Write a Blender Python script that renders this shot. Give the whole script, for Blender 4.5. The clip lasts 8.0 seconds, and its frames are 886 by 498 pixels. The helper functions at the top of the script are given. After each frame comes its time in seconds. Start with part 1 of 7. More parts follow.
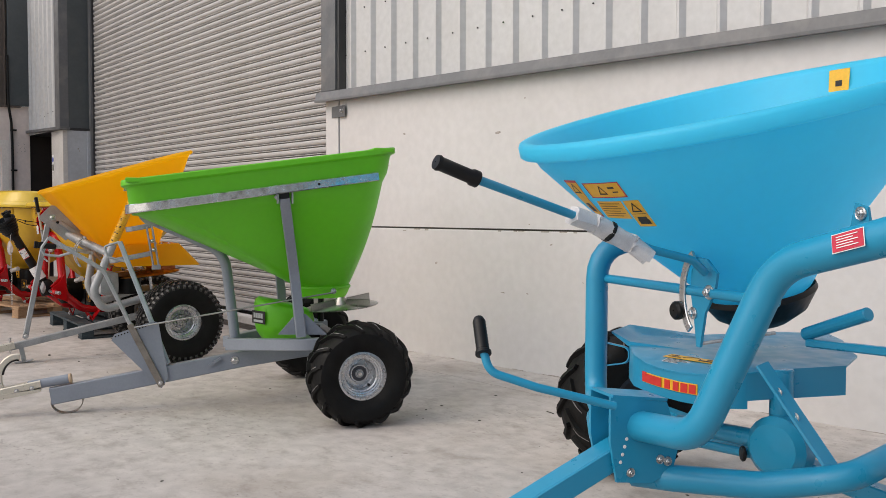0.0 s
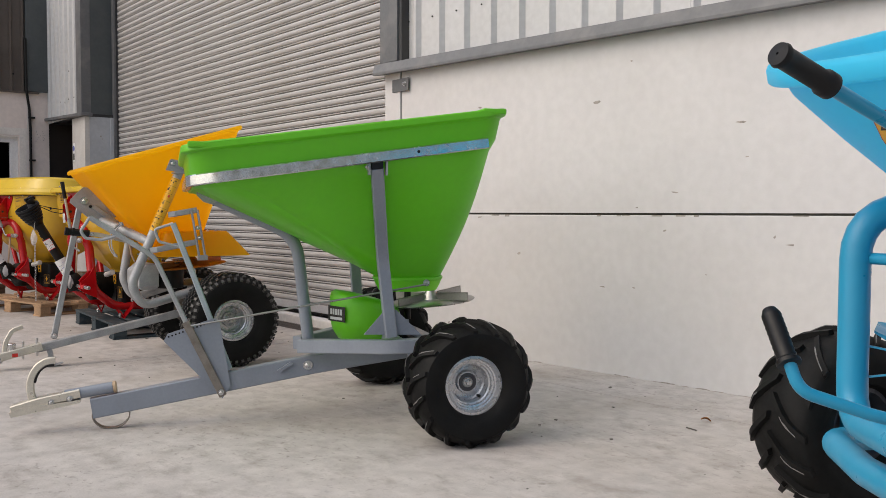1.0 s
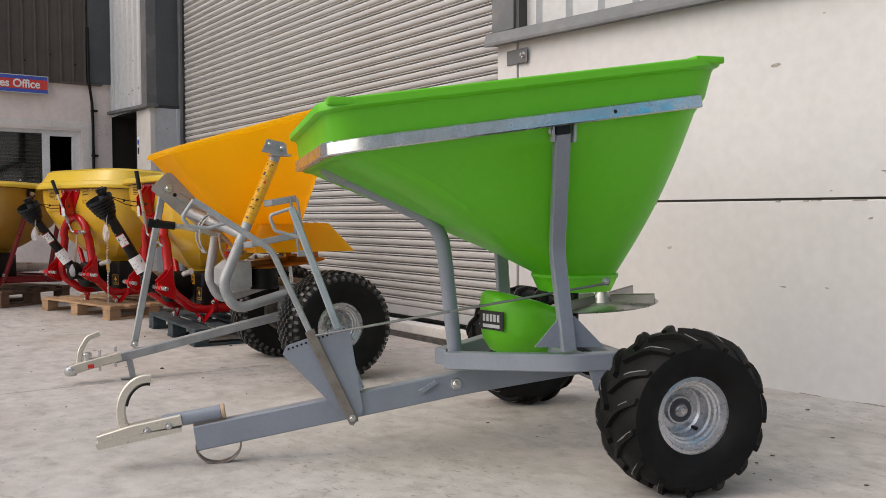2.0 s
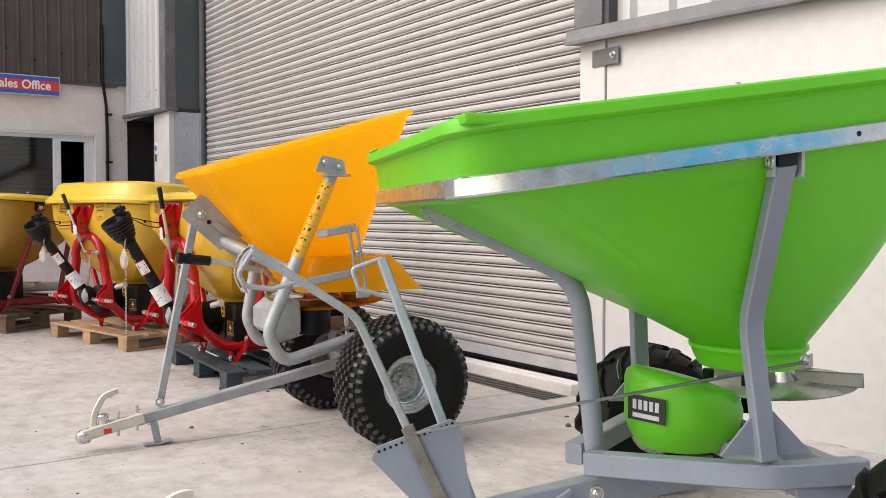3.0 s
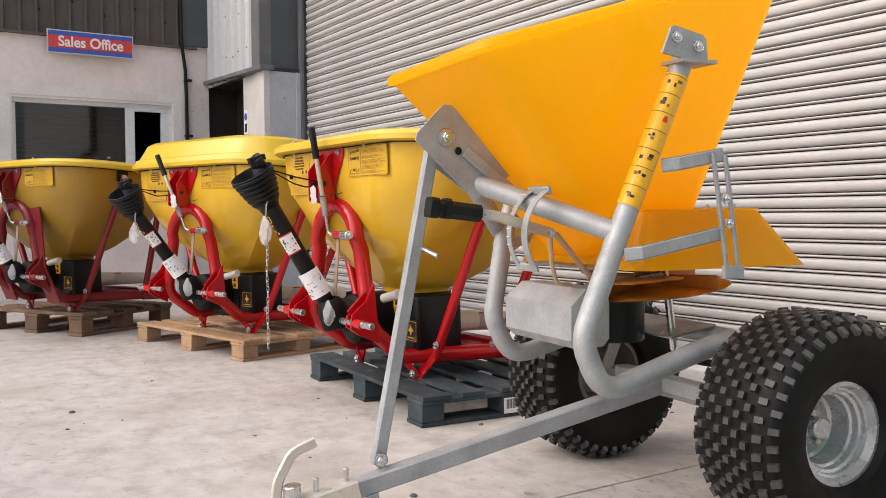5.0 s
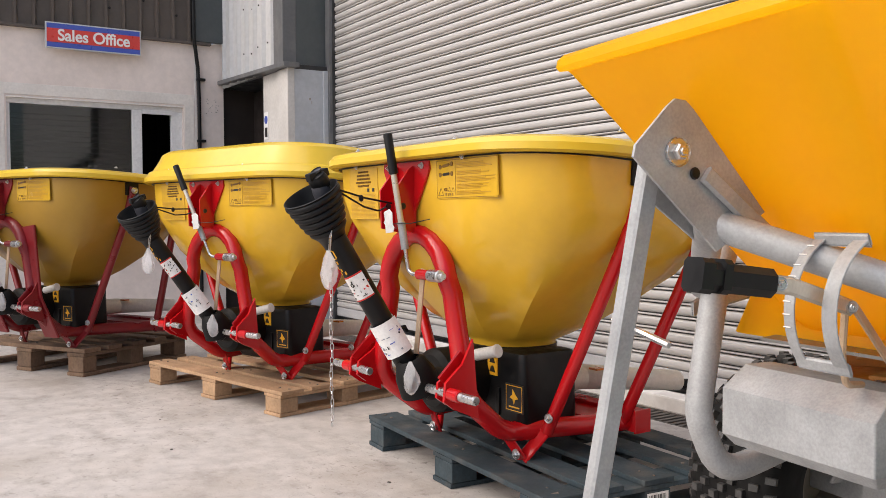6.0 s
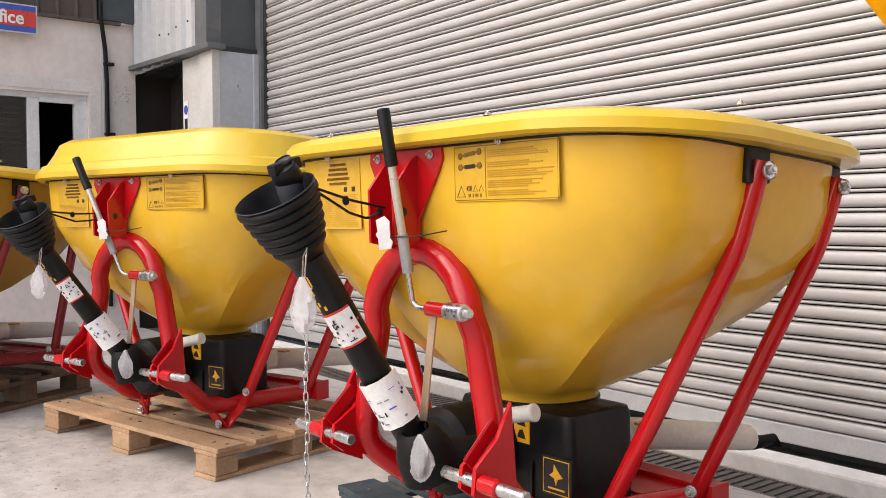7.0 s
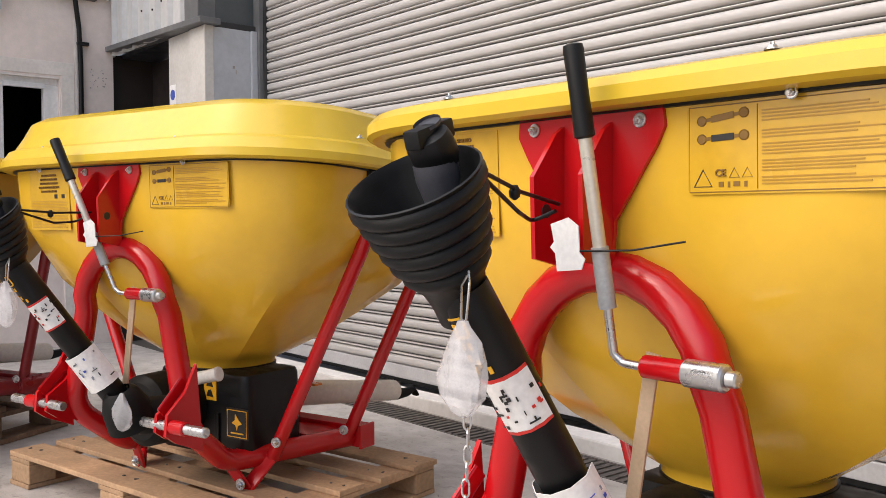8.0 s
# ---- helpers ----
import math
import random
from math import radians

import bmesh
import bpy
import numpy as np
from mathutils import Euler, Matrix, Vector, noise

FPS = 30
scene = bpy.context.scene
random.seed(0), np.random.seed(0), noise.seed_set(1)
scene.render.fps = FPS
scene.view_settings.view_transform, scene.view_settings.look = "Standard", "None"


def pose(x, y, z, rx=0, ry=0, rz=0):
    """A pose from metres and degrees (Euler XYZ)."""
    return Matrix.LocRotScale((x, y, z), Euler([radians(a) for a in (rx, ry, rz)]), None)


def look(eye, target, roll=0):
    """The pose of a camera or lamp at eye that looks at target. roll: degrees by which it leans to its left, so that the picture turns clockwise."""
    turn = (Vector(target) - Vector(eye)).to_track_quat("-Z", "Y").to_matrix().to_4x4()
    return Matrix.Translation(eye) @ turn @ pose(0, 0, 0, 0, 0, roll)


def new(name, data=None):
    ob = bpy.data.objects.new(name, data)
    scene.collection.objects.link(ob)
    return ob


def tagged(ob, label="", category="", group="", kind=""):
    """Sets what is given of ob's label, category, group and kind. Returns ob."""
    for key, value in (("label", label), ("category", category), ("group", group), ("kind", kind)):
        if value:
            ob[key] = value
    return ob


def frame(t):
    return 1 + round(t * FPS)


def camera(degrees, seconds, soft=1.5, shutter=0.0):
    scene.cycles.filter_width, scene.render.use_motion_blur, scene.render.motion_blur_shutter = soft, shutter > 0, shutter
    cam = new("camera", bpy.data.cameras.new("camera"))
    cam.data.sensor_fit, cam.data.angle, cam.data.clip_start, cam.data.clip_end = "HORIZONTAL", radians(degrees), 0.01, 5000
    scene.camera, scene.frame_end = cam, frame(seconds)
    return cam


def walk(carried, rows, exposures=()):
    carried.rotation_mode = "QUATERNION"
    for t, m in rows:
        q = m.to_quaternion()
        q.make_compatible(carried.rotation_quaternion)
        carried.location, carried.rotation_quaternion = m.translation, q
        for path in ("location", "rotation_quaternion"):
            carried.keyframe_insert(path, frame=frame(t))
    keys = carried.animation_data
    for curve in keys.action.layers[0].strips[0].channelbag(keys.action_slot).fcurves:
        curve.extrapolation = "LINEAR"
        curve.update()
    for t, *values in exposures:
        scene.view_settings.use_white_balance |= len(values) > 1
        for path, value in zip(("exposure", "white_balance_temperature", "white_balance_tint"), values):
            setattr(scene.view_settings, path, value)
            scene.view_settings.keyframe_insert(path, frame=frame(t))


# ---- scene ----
cam = camera(53.1, 8.0, soft=0.7)
PATH = [
    (0, (0.263, 0.537, 1.02), (-1.281, 1.805, 0.937), 0.1),
    (0.5, (-0.165, 0.609, 1.003), (-1.714, 1.872, 0.916), 0.1),
    (1, (-0.616, 0.657, 0.913), (-2.173, 1.91, 0.831), 0.1),
    (1.5, (-1.072, 0.706, 0.85), (-2.663, 1.917, 0.768), 0.1),
    (1.7, (-1.257, 0.716, 0.825), (-2.861, 1.908, 0.746), -0.0),
    (2.8, (-2.204, 0.937, 0.956), (-3.836, 2.09, 0.874), -0.2),
    (3, (-2.377, 0.955, 0.977), (-4.008, 2.111, 0.901), 0.1),
    (3.5, (-2.839, 1.013, 0.993), (-4.471, 2.167, 0.912), -0.1),
    (4, (-3.312, 1.04, 0.885), (-4.96, 2.17, 0.809), -0.1),
    (4.5, (-3.761, 1.037, 0.797), (-5.427, 2.141, 0.72), -0.3),
    (5, (-4.227, 1.104, 0.787), (-5.91, 2.18, 0.708), -0.4),
    (5.2, (-4.407, 1.129, 0.807), (-6.095, 2.2, 0.733), -0.3),
    (6.3, (-5.392, 1.31, 0.883), (-7.07, 2.397, 0.818), -0.2),
    (6.5, (-5.551, 1.343, 0.878), (-7.203, 2.468, 0.815), -0.2),
    (7, (-5.933, 1.51, 0.899), (-7.509, 2.739, 0.831), -0.3),
    (7.5, (-6.319, 1.641, 0.899), (-7.861, 2.912, 0.83), -0.3),
    (8, (-6.719, 1.689, 0.905), (-8.252, 2.972, 0.836), -0.2),
]
walk(cam, [(t, look(eye, target, roll)) for t, eye, target, roll in PATH],
     exposures=[(0.0, 0.30, 6500, 10), (1.7, 0.28, 6500, 10), (2.8, 0.87, 6500, 10), (5.2, 0.91, 6500, 10), (6.3, 0.96, 6500, 11), (7.0, 1.05, 6500, 11), (8.0, 0.92, 6500, 11)])

# ---- light ----
world = bpy.data.worlds.new("overcast_sky")
scene.world = world
world.use_nodes = True
wt = world.node_tree
sky = wt.nodes.new("ShaderNodeTexSky")
sky.sky_type = "NISHITA"
sky.sun_disc = False
sky.sun_elevation = radians(44)
sky.sun_rotation = radians(196)
sky.air_density, sky.dust_density, sky.ozone_density = 1.0, 4.0, 0.6
wt.links.new(sky.outputs[0], wt.nodes["Background"].inputs[0])
wt.nodes["Background"].inputs[1].default_value = 0.105

sun_data = bpy.data.lights.new("sun", "SUN")
sun_data.energy, sun_data.angle, sun_data.color = 1.3, radians(95), (1.0, 0.98, 0.96)
sun = new("sun", sun_data)
sun.matrix_world = look((-8.5, -10.0, 12.0), (-5.0, 2.0, 0.0))


# ---- materials ----
def mat(name, color, rough=0.5, metal=0.0, var=0.12, scale=8.0, fine=0.05, bump=0.1, bscale=60.0, vary=0.0, coat=0.0,
        stain=None, stain_amt=0.0, stain_scale=1.5, alpha=1.0, rvar=0.1, transmission=0.0, spec=0.5, thin=0.0):
    m = bpy.data.materials.new(name)
    m.use_nodes = True
    nt = m.node_tree
    n, l = nt.nodes, nt.links
    b = n["Principled BSDF"]
    co = n.new("ShaderNodeTexCoord").outputs["Object"]

    def noise_tex(s, d=4.0):
        t = n.new("ShaderNodeTexNoise")
        t.inputs["Scale"].default_value, t.inputs["Detail"].default_value = s, d
        l.new(co, t.inputs["Vector"])
        return t.outputs["Fac"]

    def mixed(a, bb, fac, mode="MIX"):
        x = n.new("ShaderNodeMix")
        x.data_type, x.blend_type = "RGBA", mode
        for sock, v in ((x.inputs[0], fac), (x.inputs[6], a), (x.inputs[7], bb)):
            if isinstance(v, (int, float, tuple)):
                sock.default_value = v
            else:
                l.new(v, sock)
        return x.outputs[2]

    def ramp(fac, lo, hi, a=0.0, bb=1.0):
        r = n.new("ShaderNodeMapRange")
        r.inputs[1].default_value, r.inputs[2].default_value, r.inputs[3].default_value, r.inputs[4].default_value = lo, hi, a, bb
        l.new(fac, r.inputs[0])
        return r.outputs[0]

    dark = tuple(v * (1 - var) for v in color) + (1.0,)
    light = tuple(min(1, v * (1 + var)) for v in color) + (1.0,)
    col = mixed(dark, light, ramp(noise_tex(scale), 0.3, 0.7))
    if fine:
        f = ramp(noise_tex(scale * 14, 6.0), 0.35, 0.65, 1 - fine, 1 + fine)
        hv = n.new("ShaderNodeHueSaturation")
        l.new(f, hv.inputs["Value"])
        l.new(col, hv.inputs["Color"])
        col = hv.outputs[0]
    if stain:
        col = mixed(col, (*stain, 1.0), ramp(noise_tex(stain_scale, 8.0), 0.5, 0.75, 0.0, stain_amt))
    if vary:
        oi = n.new("ShaderNodeObjectInfo").outputs["Random"]
        hv = n.new("ShaderNodeHueSaturation")
        l.new(ramp(oi, 0, 1, 1 - vary, 1 + vary), hv.inputs["Value"])
        l.new(col, hv.inputs["Color"])
        col = hv.outputs[0]
    l.new(col, b.inputs["Base Color"])
    l.new(ramp(noise_tex(scale * 3), 0.3, 0.7, max(0.02, rough - rvar), min(1, rough + rvar)), b.inputs["Roughness"])
    b.inputs["Metallic"].default_value = metal
    b.inputs["Specular IOR Level"].default_value = spec
    if coat:
        b.inputs["Coat Weight"].default_value, b.inputs["Coat Roughness"].default_value = coat, 0.15
    if transmission:
        b.inputs["Transmission Weight"].default_value = transmission
    if alpha < 1:
        b.inputs["Alpha"].default_value = alpha
    if bump:
        bp = n.new("ShaderNodeBump")
        bp.inputs["Strength"].default_value, bp.inputs["Distance"].default_value = bump, 0.002
        l.new(noise_tex(bscale, 6.0), bp.inputs["Height"])
        l.new(bp.outputs[0], b.inputs["Normal"])
    if thin:
        tr, mx = n.new("ShaderNodeBsdfTranslucent"), n.new("ShaderNodeMixShader")
        tr.inputs["Color"].default_value = tuple(v ** 0.6 for v in color) + (1.0,)
        mx.inputs[0].default_value = thin
        l.new(b.outputs[0], mx.inputs[1])
        l.new(tr.outputs[0], mx.inputs[2])
        l.new(mx.outputs[0], n["Material Output"].inputs["Surface"])
    return m


def concrete_material():
    m = mat("yard_concrete", (0.475, 0.443, 0.418), rough=0.85, var=0.10, scale=0.8, fine=0.10, bump=0.5, bscale=90,
            stain=(0.33, 0.29, 0.25), stain_amt=0.75, stain_scale=1.6)
    nt = m.node_tree
    n, l = nt.nodes, nt.links
    b = n["Principled BSDF"]
    old = b.inputs["Base Color"].links[0].from_socket
    co = n.new("ShaderNodeTexCoord").outputs["Object"]
    mp = n.new("ShaderNodeMapping")
    mp.inputs["Scale"].default_value = (1.0, 1.35, 1.0)
    l.new(co, mp.inputs[0])
    t = n.new("ShaderNodeTexNoise")
    t.inputs["Scale"].default_value, t.inputs["Detail"].default_value, t.inputs["Roughness"].default_value = 5.0, 9.0, 0.7
    l.new(mp.outputs[0], t.inputs["Vector"])
    r = n.new("ShaderNodeMapRange")
    r.inputs[1].default_value, r.inputs[2].default_value, r.inputs[3].default_value, r.inputs[4].default_value = 0.5, 0.7, 0.0, 0.6
    l.new(t.outputs["Fac"], r.inputs[0])
    x = n.new("ShaderNodeMix")
    x.data_type = "RGBA"
    l.new(r.outputs[0], x.inputs[0])
    l.new(old, x.inputs[6])
    x.inputs[7].default_value = (0.24, 0.21, 0.185, 1)
    # fine dirt gathered in scuffed streaks, and pale grit
    base = x.outputs[2]
    for size, lo, hi, amount, tint in ((26.0, 0.56, 0.70, 0.55, (0.16, 0.14, 0.125, 1)), (140.0, 0.60, 0.72, 0.5, (0.13, 0.12, 0.11, 1)), (60.0, 0.62, 0.72, 0.45, (0.62, 0.59, 0.56, 1))):
        t2 = n.new("ShaderNodeTexNoise")
        t2.inputs["Scale"].default_value, t2.inputs["Detail"].default_value, t2.inputs["Roughness"].default_value = size, 6.0, 0.65
        t2.inputs["Distortion"].default_value = 0.6
        l.new(mp.outputs[0], t2.inputs["Vector"])
        r2 = n.new("ShaderNodeMapRange")
        r2.inputs[1].default_value, r2.inputs[2].default_value, r2.inputs[3].default_value, r2.inputs[4].default_value = lo, hi, 0.0, amount
        l.new(t2.outputs["Fac"], r2.inputs[0])
        if size == 26.0:
            patch = n.new("ShaderNodeMath")
            patch.operation = "MULTIPLY"
            l.new(r2.outputs[0], patch.inputs[0])
            r3 = n.new("ShaderNodeMapRange")
            r3.inputs[1].default_value, r3.inputs[2].default_value, r3.inputs[3].default_value, r3.inputs[4].default_value = 0.42, 0.6, 0.25, 1.3
            t3 = n.new("ShaderNodeTexNoise")
            t3.inputs["Scale"].default_value, t3.inputs["Detail"].default_value = 1.1, 4.0
            l.new(mp.outputs[0], t3.inputs["Vector"])
            l.new(t3.outputs["Fac"], r3.inputs[0])
            l.new(r3.outputs[0], patch.inputs[1])
            fac = patch.outputs[0]
        else:
            fac = r2.outputs[0]
        y = n.new("ShaderNodeMix")
        y.data_type = "RGBA"
        l.new(fac, y.inputs[0])
        l.new(base, y.inputs[6])
        y.inputs[7].default_value = tint
        base = y.outputs[2]
    l.new(base, b.inputs["Base Color"])
    return m


